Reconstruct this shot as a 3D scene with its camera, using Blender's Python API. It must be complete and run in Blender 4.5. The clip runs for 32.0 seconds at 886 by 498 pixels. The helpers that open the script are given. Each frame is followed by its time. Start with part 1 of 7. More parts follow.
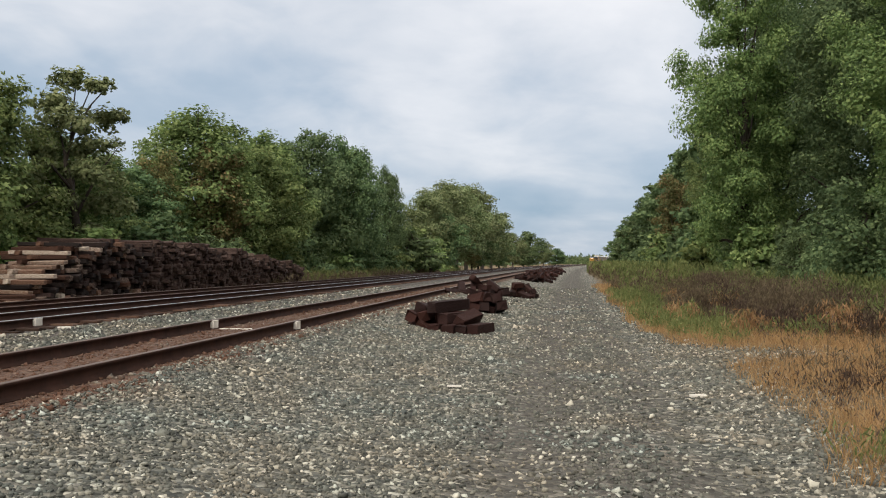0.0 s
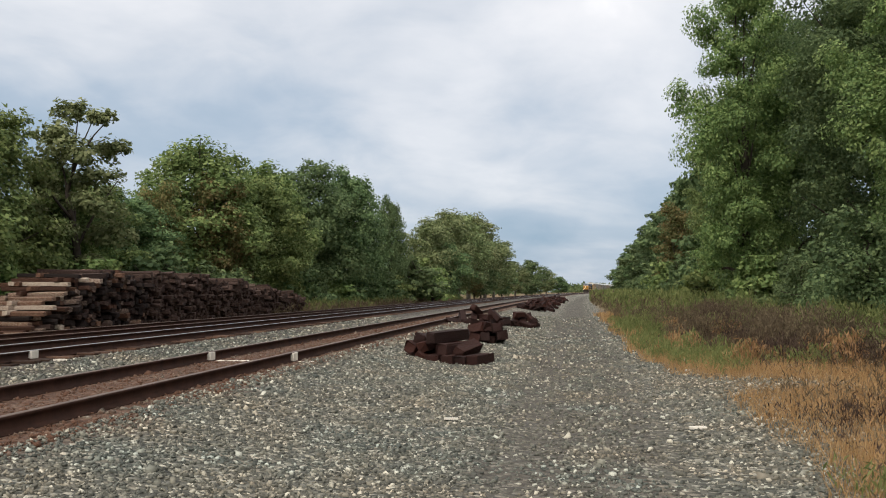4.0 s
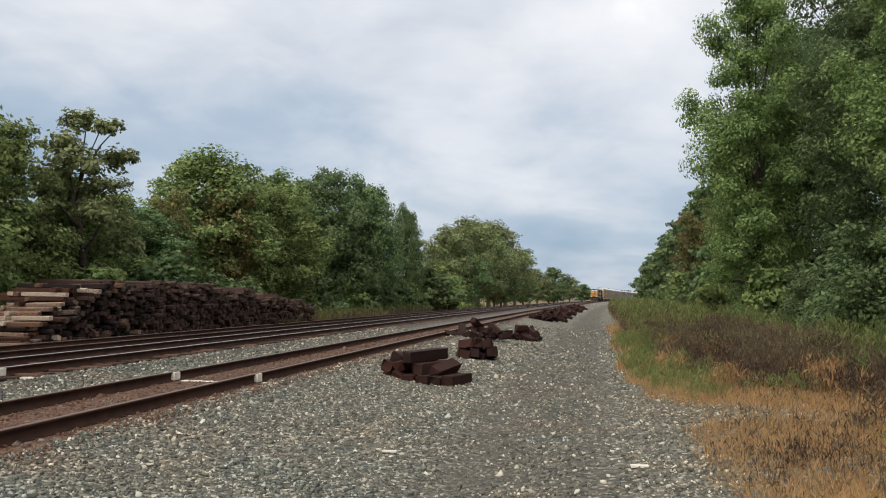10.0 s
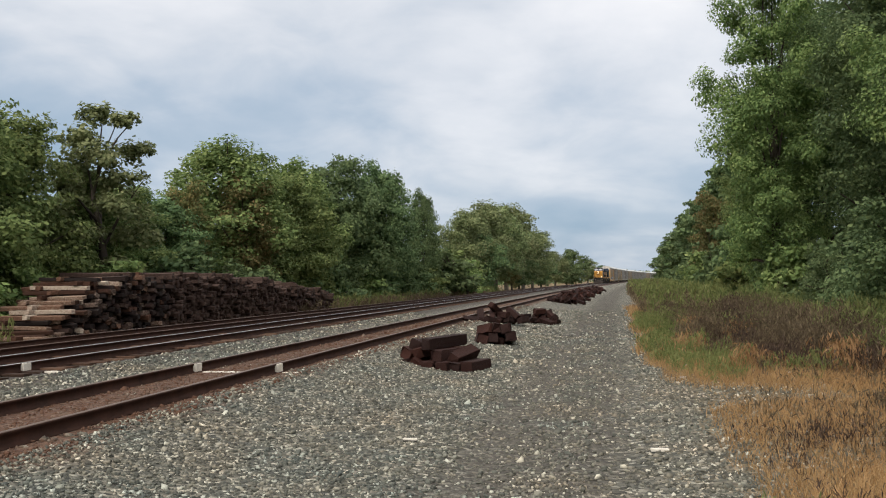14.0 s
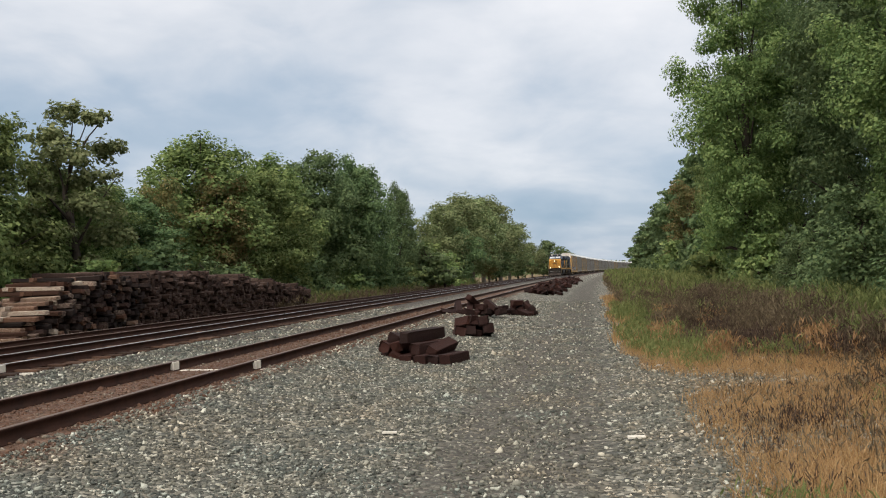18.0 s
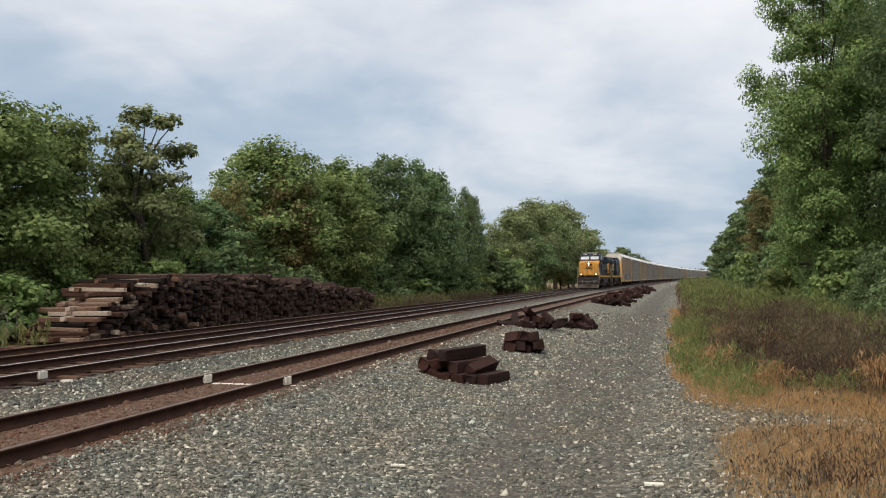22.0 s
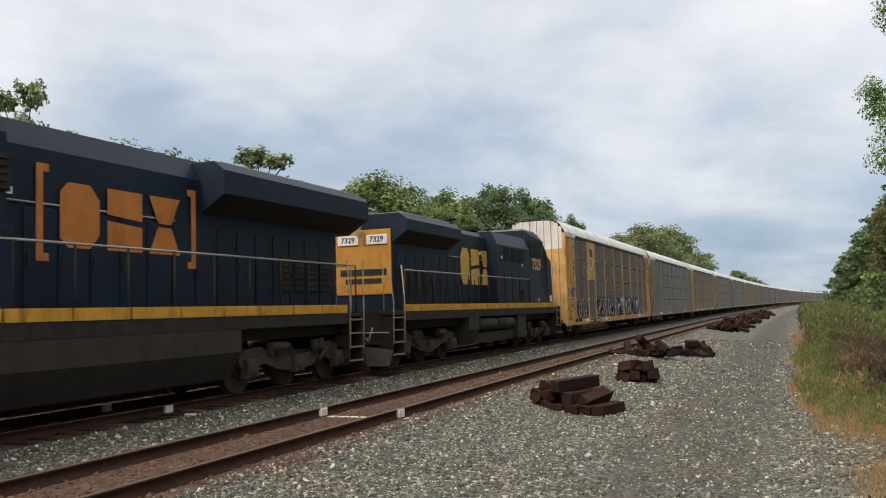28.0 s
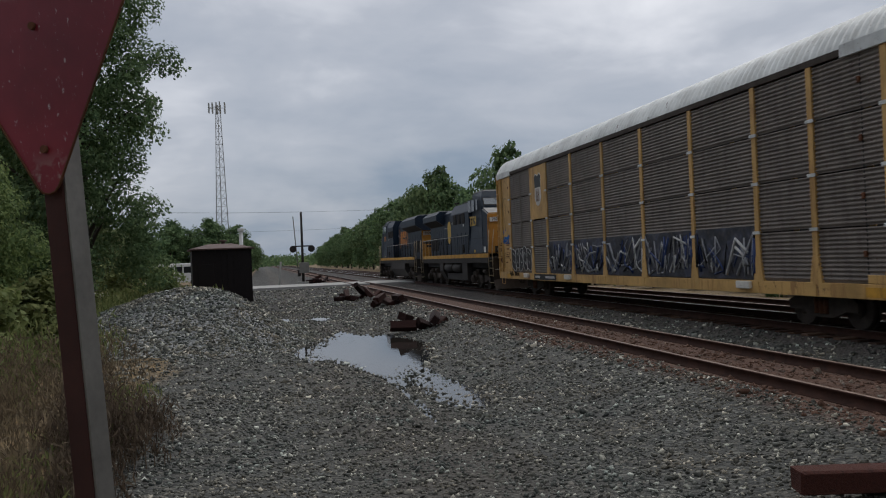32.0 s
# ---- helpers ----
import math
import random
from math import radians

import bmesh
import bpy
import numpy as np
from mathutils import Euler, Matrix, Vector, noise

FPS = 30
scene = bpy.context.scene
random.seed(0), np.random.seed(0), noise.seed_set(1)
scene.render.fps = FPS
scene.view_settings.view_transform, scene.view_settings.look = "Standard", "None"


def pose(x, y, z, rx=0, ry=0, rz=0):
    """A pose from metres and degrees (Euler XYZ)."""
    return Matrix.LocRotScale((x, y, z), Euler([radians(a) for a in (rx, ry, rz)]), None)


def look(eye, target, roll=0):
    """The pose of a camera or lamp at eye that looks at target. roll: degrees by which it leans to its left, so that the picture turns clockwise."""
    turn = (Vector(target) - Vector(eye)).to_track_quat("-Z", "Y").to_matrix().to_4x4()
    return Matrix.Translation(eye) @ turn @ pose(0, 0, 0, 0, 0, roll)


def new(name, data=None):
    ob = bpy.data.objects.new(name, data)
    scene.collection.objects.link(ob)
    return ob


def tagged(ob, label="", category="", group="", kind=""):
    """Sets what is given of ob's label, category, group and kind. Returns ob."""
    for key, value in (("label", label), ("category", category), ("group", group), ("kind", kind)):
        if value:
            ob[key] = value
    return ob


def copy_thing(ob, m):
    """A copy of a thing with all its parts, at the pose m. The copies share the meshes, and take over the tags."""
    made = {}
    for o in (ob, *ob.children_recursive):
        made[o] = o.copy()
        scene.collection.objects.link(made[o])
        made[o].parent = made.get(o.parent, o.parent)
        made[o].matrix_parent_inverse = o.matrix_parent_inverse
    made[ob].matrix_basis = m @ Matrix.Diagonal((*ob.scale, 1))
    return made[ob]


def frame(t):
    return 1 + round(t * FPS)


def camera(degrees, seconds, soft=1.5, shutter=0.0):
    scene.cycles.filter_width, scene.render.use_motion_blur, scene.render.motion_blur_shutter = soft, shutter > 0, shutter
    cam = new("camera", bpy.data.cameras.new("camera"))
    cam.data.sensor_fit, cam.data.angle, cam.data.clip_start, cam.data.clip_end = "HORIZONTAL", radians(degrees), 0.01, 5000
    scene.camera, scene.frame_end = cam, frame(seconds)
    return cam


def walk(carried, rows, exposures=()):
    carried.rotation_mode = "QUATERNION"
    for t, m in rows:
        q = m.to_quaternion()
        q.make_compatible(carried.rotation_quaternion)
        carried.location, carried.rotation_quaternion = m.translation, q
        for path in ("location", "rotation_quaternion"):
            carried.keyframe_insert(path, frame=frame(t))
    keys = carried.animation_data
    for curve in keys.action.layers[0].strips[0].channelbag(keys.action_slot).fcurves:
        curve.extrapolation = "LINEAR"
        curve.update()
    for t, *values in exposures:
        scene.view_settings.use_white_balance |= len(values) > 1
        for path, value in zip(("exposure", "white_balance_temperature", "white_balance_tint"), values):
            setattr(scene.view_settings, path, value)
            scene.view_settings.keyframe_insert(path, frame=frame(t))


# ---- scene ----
cam = camera(54.2, 32.0, soft=1.1, shutter=0.06)
PATH = [
    (0, (4.92, -15.484, 1.081), (4.637, -13.504, 1.112), 0.1),
    (0.5, (4.921, -15.514, 1.112), (4.645, -13.533, 1.145), 0.1),
    (1, (4.928, -15.5, 1.113), (4.655, -13.518, 1.144), 0.1),
    (1.5, (4.921, -15.496, 1.11), (4.653, -13.514, 1.137), 0.2),
    (2, (4.928, -15.494, 1.109), (4.661, -13.513, 1.136), -0.1),
    (2.5, (4.932, -15.462, 1.107), (4.659, -13.481, 1.127), 0.0),
    (4.5, (5.083, -15.331, 1.107), (4.792, -13.355, 1.219), -0.2),
    (5, (5.208, -15.169, 1.093), (5.048, -13.178, 1.177), -0.5),
    (5.5, (5.164, -15.076, 1.09), (5.034, -13.083, 1.195), -1.3),
    (6, (5.235, -14.989, 1.104), (5.103, -12.998, 1.242), -4.7),
    (6.5, (5.205, -15.057, 1.096), (4.986, -13.073, 1.225), -6.9),
    (7, (5.222, -15.048, 1.093), (4.928, -13.074, 1.229), -7.2),
    (7.5, (5.233, -15.117, 1.117), (4.844, -13.159, 1.237), -6.8),
    (8, (5.47, -15.093, 1.096), (4.974, -13.157, 1.173), -6.5),
    (8.5, (5.716, -15.022, 1.201), (5.203, -13.09, 1.258), -2.8),
    (9, (5.896, -14.992, 1.242), (5.445, -13.048, 1.376), -3.5),
    (9.5, (6.013, -15.116, 1.322), (5.589, -13.164, 1.417), -1.6),
    (10, (5.998, -14.945, 1.391), (5.651, -12.978, 1.502), 0.3),
    (10.5, (6.048, -14.962, 1.41), (5.803, -12.979, 1.496), -0.1),
    (11, (6.069, -14.939, 1.416), (5.854, -12.951, 1.458), 1.2),
    (11.5, (6.046, -14.957, 1.415), (5.781, -12.975, 1.471), 0.4),
    (12, (6.045, -14.975, 1.412), (5.752, -12.998, 1.479), -0.8),
    (12.5, (6.032, -14.978, 1.44), (5.667, -13.013, 1.526), -1.4),
    (13, (6.029, -14.986, 1.438), (5.616, -13.031, 1.532), -1.0),
    (13.5, (6.022, -14.983, 1.448), (5.618, -13.027, 1.535), -0.9),
    (14, (6.012, -14.972, 1.44), (5.626, -13.011, 1.515), -0.9),
    (14.5, (6.022, -15.001, 1.451), (5.63, -13.041, 1.508), -0.5),
    (16.5, (6.026, -14.997, 1.445), (5.655, -13.032, 1.488), -0.3),
    (17, (6.03, -15.022, 1.445), (5.66, -13.058, 1.495), -0.4),
    (17.5, (6.03, -15.011, 1.442), (5.671, -13.044, 1.494), -0.6),
    (18, (6.033, -15.013, 1.441), (5.699, -13.042, 1.499), -2.0),
    (18.5, (6.119, -14.871, 1.42), (5.844, -12.891, 1.492), -5.4),
    (19, (6.406, -14.812, 1.494), (6.002, -12.857, 1.622), -4.4),
    (19.5, (6.51, -14.711, 1.645), (5.983, -12.786, 1.776), -0.1),
    (20, (6.581, -14.551, 1.715), (6.048, -12.631, 1.883), 0.6),
    (20.5, (6.677, -14.479, 1.73), (6.187, -12.544, 1.849), -0.5),
    (21, (6.678, -14.486, 1.726), (6.196, -12.547, 1.807), -1.4),
    (21.5, (6.672, -14.469, 1.727), (6.19, -12.53, 1.812), -0.9),
    (22, (6.675, -14.472, 1.734), (6.171, -12.537, 1.802), -0.5),
    (22.5, (6.673, -14.467, 1.734), (6.152, -12.537, 1.788), -0.0),
    (23, (6.681, -14.476, 1.734), (6.149, -12.549, 1.784), 0.2),
    (23.5, (6.683, -14.469, 1.733), (6.137, -12.545, 1.774), -0.1),
    (24, (6.665, -14.448, 1.726), (6.097, -12.531, 1.765), 0.0),
    (24.5, (6.673, -14.468, 1.744), (6.097, -12.554, 1.797), -0.1),
    (26.5, (6.664, -14.469, 1.76), (6.021, -12.578, 1.864), -0.6),
    (27, (6.662, -14.467, 1.766), (5.96, -12.597, 1.88), -0.7),
    (27.5, (6.658, -14.492, 1.756), (5.922, -12.636, 1.883), -1.3),
    (28, (6.633, -14.458, 1.758), (5.898, -12.603, 1.899), -1.7),
    (28.5, (6.646, -14.458, 1.782), (5.93, -12.595, 1.92), -1.3),
    (29, (6.603, -14.475, 1.76), (5.798, -12.652, 1.93), -1.6),
    (29.5, (6.409, -15.051, 1.804), (5.222, -13.455, 2.018), -1.2),
    (29.8, (6.628, -15.114, 1.811), (4.925, -14.092, 2.045), 0.1),
    (30, (6.73, -14.84, 1.857), (4.766, -14.523, 2.061), -1.5),
    (30.2, (6.277, -14.633, 1.841), (4.350, -15.118, 2.063), -0.6),
    (30.5, (6.667, -14.56, 1.793), (5.292, -16.001, 1.969), -0.1),
    (30.7, (7.066, -14.273, 1.904), (6.225, -16.083, 2.024), -0.4),
    (31, (7.07, -14.346, 1.908), (6.595, -16.288, 1.977), -0.5),
    (31.5, (7.073, -14.375, 1.901), (6.667, -16.333, 1.936), -1.1),
    (32, (7.066, -14.334, 1.889), (6.656, -16.291, 1.907), -2.3),
]
EXPOSURE = [(0.0, 0.0, 6500, 10), (10.4, 0.0, 6500, 10), (11.0, -0.18, 6500, 10), (11.6, 0.0, 6500, 10), (29.6, 0.0, 6500, 10), (30.3, -0.12, 6450, 10), (30.8, -0.9, 6050, 10), (31.2, -1.10, 5850, 10), (32.0, -0.98, 5900, 10)]
walk(cam, [(t, look(eye, target, roll)) for t, eye, target, roll in PATH], EXPOSURE)

# ---- light: thick broken cloud, the veiled sun behind the crossing ----
world = bpy.data.worlds.new("sky")
scene.world = world
world.use_nodes = True
wt = world.node_tree
wn, wl = wt.nodes, wt.links
SUN_AZ, SUN_EL = radians(197), radians(48)      # clockwise from +y
wn.clear()
w_out, w_bg = wn.new("ShaderNodeOutputWorld"), wn.new("ShaderNodeBackground")
w_sky = wn.new("ShaderNodeTexSky")
w_sky.sky_type, w_sky.sun_disc = "NISHITA", False
w_sky.sun_elevation, w_sky.sun_rotation = SUN_EL, SUN_AZ
w_sky.dust_density, w_sky.ozone_density = 2.0, 2.0
w_tc, w_sep = wn.new("ShaderNodeTexCoord"), wn.new("ShaderNodeSeparateXYZ")
wl.new(w_tc.outputs["Generated"], w_sep.inputs[0])


def wmath(op, a, b=None, clamp=False):
    n = wn.new("ShaderNodeMath")
    n.operation, n.use_clamp = op, clamp
    for i, v in enumerate((a, b)):
        if v is None:
            continue
        if isinstance(v, (int, float)):
            n.inputs[i].default_value = v
        else:
            wl.new(v, n.inputs[i])
    return n.outputs[0]


def wramp(fac, stops):
    n = wn.new("ShaderNodeValToRGB")
    while len(n.color_ramp.elements) < len(stops):
        n.color_ramp.elements.new(0.5)
    for e, (p, c) in zip(n.color_ramp.elements, stops):
        e.position, e.color = p, (*c, 1)
    wl.new(fac, n.inputs[0])
    return n.outputs[0]


# cloud sheet seen as a flat layer: direction over height
w_up = wmath("ADD", wmath("MAXIMUM", w_sep.outputs[2], 0.0), 0.30)
w_comb = wn.new("ShaderNodeCombineXYZ")
wl.new(wmath("DIVIDE", w_sep.outputs[0], w_up), w_comb.inputs[0])
wl.new(wmath("DIVIDE", w_sep.outputs[1], w_up), w_comb.inputs[1])
w_n1, w_n2 = wn.new("ShaderNodeTexNoise"), wn.new("ShaderNodeTexNoise")
for n, s, d, r in ((w_n1, 0.85, 5, 0.5), (w_n2, 3.0, 5, 0.55)):
    n.inputs["Scale"].default_value, n.inputs["Detail"].default_value, n.inputs["Roughness"].default_value = s, d, r
    n.inputs["Distortion"].default_value = 0.35
    wl.new(w_comb.outputs[0], n.inputs["Vector"])
w_mixn = wmath("ADD", wmath("MULTIPLY", w_n1.outputs[0], 1.05), wmath("SUBTRACT", wmath("MULTIPLY", w_n2.outputs[0], 0.36), 0.205))
# brighter overhead and round the veiled sun, bluer and darker low down
w_dot = wn.new("ShaderNodeVectorMath")
w_dot.operation = "DOT_PRODUCT"
wl.new(w_tc.outputs["Generated"], w_dot.inputs[0])
w_dot.inputs[1].default_value = (math.sin(SUN_AZ) * math.cos(SUN_EL), math.cos(SUN_AZ) * math.cos(SUN_EL), math.sin(SUN_EL))
w_glow = wmath("POWER", wmath("MAXIMUM", w_dot.outputs["Value"], 0.0), 3.5)
w_elev = wmath("MULTIPLY", wmath("MAXIMUM", w_sep.outputs[2], 0.0), 1.6, True)
w_t = wmath("ADD", wmath("ADD", wmath("SUBTRACT", w_mixn, 0.045), wmath("MULTIPLY", w_elev, 0.38)), wmath("MULTIPLY", w_glow, 0.52), False)
w_cloud = wramp(w_t, [(0.34, (0.33, 0.45, 0.58)), (0.48, (0.47, 0.56, 0.67)), (0.60, (0.70, 0.74, 0.80)), (0.76, (0.95, 0.95, 0.97)), (1.0, (1.9, 1.8, 1.7))])
w_mix = wn.new("ShaderNodeMix")
w_mix.data_type = "RGBA"
w_mix.inputs["Factor"].default_value = 0.88
w_scale = wn.new("ShaderNodeVectorMath")
w_scale.operation = "SCALE"
wl.new(w_sky.outputs[0], w_scale.inputs[0])
w_scale.inputs["Scale"].default_value = 0.10
wl.new(w_scale.outputs[0], w_mix.inputs[6])
wl.new(w_cloud, w_mix.inputs[7])
wl.new(w_mix.outputs[2], w_bg.inputs[0])
w_bg.inputs[1].default_value = 1.06
wl.new(w_bg.outputs[0], w_out.inputs[0])

sun_data = bpy.data.lights.new("sun", "SUN")
sun_data.energy, sun_data.angle, sun_data.color = 1.5, radians(14), (1.0, 0.93, 0.82)
sun = new("sun", sun_data)
sun_dir = Vector((math.sin(SUN_AZ) * math.cos(SUN_EL), math.cos(SUN_AZ) * math.cos(SUN_EL), math.sin(SUN_EL)))
sun.matrix_world = look(sun_dir * 100, (0, 0, 0))

# ---- materials ----


class Mat:
    """A node material with a few short-hands."""

    def __init__(self, name, rough=0.8, metal=0.0, spec=0.3):
        self.m = bpy.data.materials.new(name)
        self.m.use_nodes = True
        self.t = self.m.node_tree
        self.b = self.t.nodes["Principled BSDF"]
        self.b.inputs["Roughness"].default_value = rough
        self.b.inputs["Metallic"].default_value = metal
        self.b.inputs["Specular IOR Level"].default_value = spec
        self.co = self.t.nodes.new("ShaderNodeTexCoord").outputs["Object"]
        self.world = None

    def node(self, kind, **inputs):
        n = self.t.nodes.new(kind)
        for k, v in inputs.items():
            self.set(n, k, v)
        return n

    def set(self, n, k, v):
        sock = n.inputs[int(k[1:])] if k[0] == "i" and k[1:].isdigit() else n.inputs[k]
        if isinstance(v, bpy.types.NodeSocket):
            self.t.links.new(v, sock)
        elif sock.type == "RGBA" and len(v) == 3:
            sock.default_value = (*v, 1)
        else:
            sock.default_value = v

    def place(self):
        if not self.world:
            self.world = self.t.nodes.new("ShaderNodeNewGeometry").outputs["Position"]
        return self.world

    def noise(self, scale, detail=4, rough=0.6, co=None, distort=0.0):
        n = self.node("ShaderNodeTexNoise", Vector=co or self.co, Scale=scale, Detail=detail, Roughness=rough, Distortion=distort)
        return n.outputs[0]

    def stretch(self, co, scale, loc=(0, 0, 0)):
        n = self.node("ShaderNodeMapping", Vector=co)
        n.inputs["Scale"].default_value = scale
        n.inputs["Location"].default_value = loc
        return n.outputs[0]

    def voro(self, scale, feature="F1", out="Distance", co=None, rand=1.0):
        n = self.node("ShaderNodeTexVoronoi", Vector=co or self.co, Scale=scale, Randomness=rand)
        n.feature = feature
        return n.outputs[out]

    def math(self, op, a, b=0.0, c=None, clamp=False):
        n = self.t.nodes.new("ShaderNodeMath")
        n.operation, n.use_clamp = op, clamp
        for i, v in enumerate((a, b, c)):
            if v is not None:
                self.set(n, f"i{i}", v)
        return n.outputs[0]

    def step(self, v, lo, hi):
        n = self.node("ShaderNodeMapRange", Value=v)
        n.inputs["From Min"].default_value, n.inputs["From Max"].default_value = lo, hi
        n.interpolation_type = "SMOOTHSTEP"
        return n.outputs[0]

    def ramp(self, fac, stops):
        n = self.node("ShaderNodeValToRGB", Fac=fac)
        while len(n.color_ramp.elements) < len(stops):
            n.color_ramp.elements.new(0.5)
        for e, (p, c) in zip(n.color_ramp.elements, stops):
            e.position, e.color = p, (*c, 1)
        return n.outputs[0]

    def mix(self, fac, a, b, mode="MIX"):
        n = self.t.nodes.new("ShaderNodeMix")
        n.data_type, n.blend_type = "RGBA", mode
        self.set(n, "i0", fac), self.set(n, "i6", a), self.set(n, "i7", b)
        return n.outputs[2]

    def rand(self):
        return self.t.nodes.new("ShaderNodeObjectInfo").outputs["Random"]

    def island(self):
        return self.t.nodes.new("ShaderNodeNewGeometry").outputs["Random Per Island"]

    def colour(self, c):
        self.set(self.b, "Base Color", c)
        return self

    def bump(self, h, dist=0.01, strength=0.6):
        n = self.node("ShaderNodeBump", Height=h, Distance=dist, Strength=strength)
        self.t.links.new(n.outputs[0], self.b.inputs["Normal"])
        return self


def simple(name, c, rough=0.6, metal=0.0, var=0.35, scale=3.0, dirt=None, dirt_amt=0.4, spec=0.3, bump=0.0, fine=40.0):
    """Paint or bare stuff with two scales of variation and, where given, dirt of a second colour."""
    m = Mat(name, rough, metal, spec)
    a = m.noise(scale, 6, 0.65)
    b = m.noise(fine, 3, 0.6)
    lo, hi = tuple(v * (1 - var) for v in c), tuple(min(1, v * (1 + var)) for v in c)
    col = m.ramp(m.math("ADD", m.math("MULTIPLY", a, 0.7), m.math("MULTIPLY", b, 0.3)), [(0.3, lo), (0.7, hi)])
    if dirt:
        streak = m.noise(2.2, 6, 0.7, m.stretch(m.co, (1.5, 1.5, 0.35)))
        col = m.mix(m.math("MULTIPLY", m.step(streak, 0.5, 0.72), dirt_amt), col, dirt)
    m.colour(col)
    m.set(m.b, "Roughness", m.math("ADD", m.math("MULTIPLY", b, 0.3), rough - 0.15, clamp=True))
    if bump:
        m.bump(b, bump)
    return m.m


def curve_x(pos, m):
    """x counted from the tracks, which bend to the right far off."""
    sep = m.node("ShaderNodeSeparateXYZ", Vector=pos)
    y = m.math("MAXIMUM", sep.outputs[1], 0.0)
    return m.math("SUBTRACT", sep.outputs[0], m.math("MULTIPLY", m.math("MULTIPLY", y, y), 8e-5)), sep.outputs[1]


def ground_material():
    m = Mat("ground_mix", 0.9, 0, 0.25)
    pos = m.place()
    x, y = curve_x(pos, m)
    big, mid = m.noise(0.35, 5, 0.6, pos), m.noise(1.7, 5, 0.65, pos)
    cell = m.voro(17.0, "F1", "Color", pos)
    dist = m.voro(17.0, "F1", "Distance", pos)
    sep = m.node("ShaderNodeSeparateColor", Color=cell)
    stone = m.ramp(sep.outputs[0], [(0.0, (0.045, 0.046, 0.042)), (0.4, (0.105, 0.106, 0.096)), (0.8, (0.19, 0.182, 0.16)), (1.0, (0.48, 0.46, 0.41))])
    tint = m.ramp(mid, [(0.3, (0.78, 0.84, 0.82)), (0.7, (1.14, 1.06, 0.93))])
    stone = m.mix(1.0, stone, tint, "MULTIPLY")
    # behind the start: damp stone, with the backlit dimness darkened into its colour
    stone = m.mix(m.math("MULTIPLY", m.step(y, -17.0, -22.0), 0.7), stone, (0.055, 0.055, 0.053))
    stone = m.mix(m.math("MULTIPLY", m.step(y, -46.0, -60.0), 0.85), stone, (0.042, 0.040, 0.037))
    wobble = m.math("MULTIPLY", m.math("SUBTRACT", big, 0.5), 1.6)
    xw = m.math("ADD", x, wobble)
    # trodden wheel lane
    lane = m.math("MULTIPLY", m.step(xw, 3.7, 4.5), m.step(xw, 6.6, 5.6))
    col = m.mix(m.math("MULTIPLY", lane, 0.68), stone, (0.080, 0.071, 0.060))
    # rusty dirt in and beside the siding
    rust = m.math("MULTIPLY", m.step(x, -2.2, -1.5), m.step(xw, 0.9, 0.25))
    rustc = m.ramp(m.noise(9.0, 5, 0.7, pos), [(0.3, (0.055, 0.024, 0.014)), (0.6, (0.12, 0.052, 0.028)), (0.8, (0.21, 0.14, 0.095))])
    col = m.mix(m.math("MULTIPLY", rust, 0.8), col, rustc)
    # darker oily bed of the main line
    oil = m.math("MULTIPLY", m.step(x, -15.6, -13.8), m.step(x, -3.5, -4.4))
    col = m.mix(m.math("MULTIPLY", oil, 0.8), col, (0.055, 0.045, 0.04))
    # earth and dry litter on the verges
    soil = m.ramp(mid, [(0.25, (0.06, 0.05, 0.03)), (0.5, (0.18, 0.13, 0.07)), (0.7, (0.33, 0.23, 0.11))])
    right = m.step(m.math("SUBTRACT", xw, m.math("MULTIPLY", m.step(y, -12.0, -18.0), 1.9)), 6.9, 7.7)
    left = m.step(xw, -12.2, -13.2)
    col = m.mix(m.math("MAXIMUM", right, left), col, soil)
    m.colour(col)
    rough = m.math("ADD", m.math("MULTIPLY", mid, 0.25), 0.72)
    m.set(m.b, "Roughness", rough)
    m.bump(m.math("MULTIPLY", dist, -1.0), 0.05, 0.9)
    return m.m


def stone_material(name, dark=1.0, stain=None, rough=0.85):
    m = Mat(name, rough, 0, 0.3)
    r = m.island()
    c = m.ramp(r, [(0.0, (0.055 * dark, 0.058 * dark, 0.054 * dark)), (0.45, (0.125 * dark, 0.127 * dark, 0.115 * dark)), (0.80, (0.235 * dark, 0.222 * dark, 0.19 * dark)), (0.92, (0.46, 0.44, 0.39)), (1.0, (0.74, 0.72, 0.66))])
    c = m.mix(0.2, c, m.ramp(m.noise(25, 4, 0.6, m.place()), [(0.3, (0.05, 0.05, 0.045)), (0.7, (0.26, 0.25, 0.225))]))
    tone = m.ramp(m.noise(0.8, 4, 0.6, m.place()), [(0.35, (0.80, 0.90, 0.88)), (0.65, (1.15, 1.06, 0.92))])
    c = m.mix(1.0, c, tone, "MULTIPLY")
    if stain:
        c = m.mix(m.math("MULTIPLY", m.step(m.noise(2.5, 4, 0.6, m.place()), 0.25, 0.50), 0.88), c, stain)
    return m.colour(c).bump(m.noise(60, 3, 0.6, m.place()), 0.01, 0.5).m


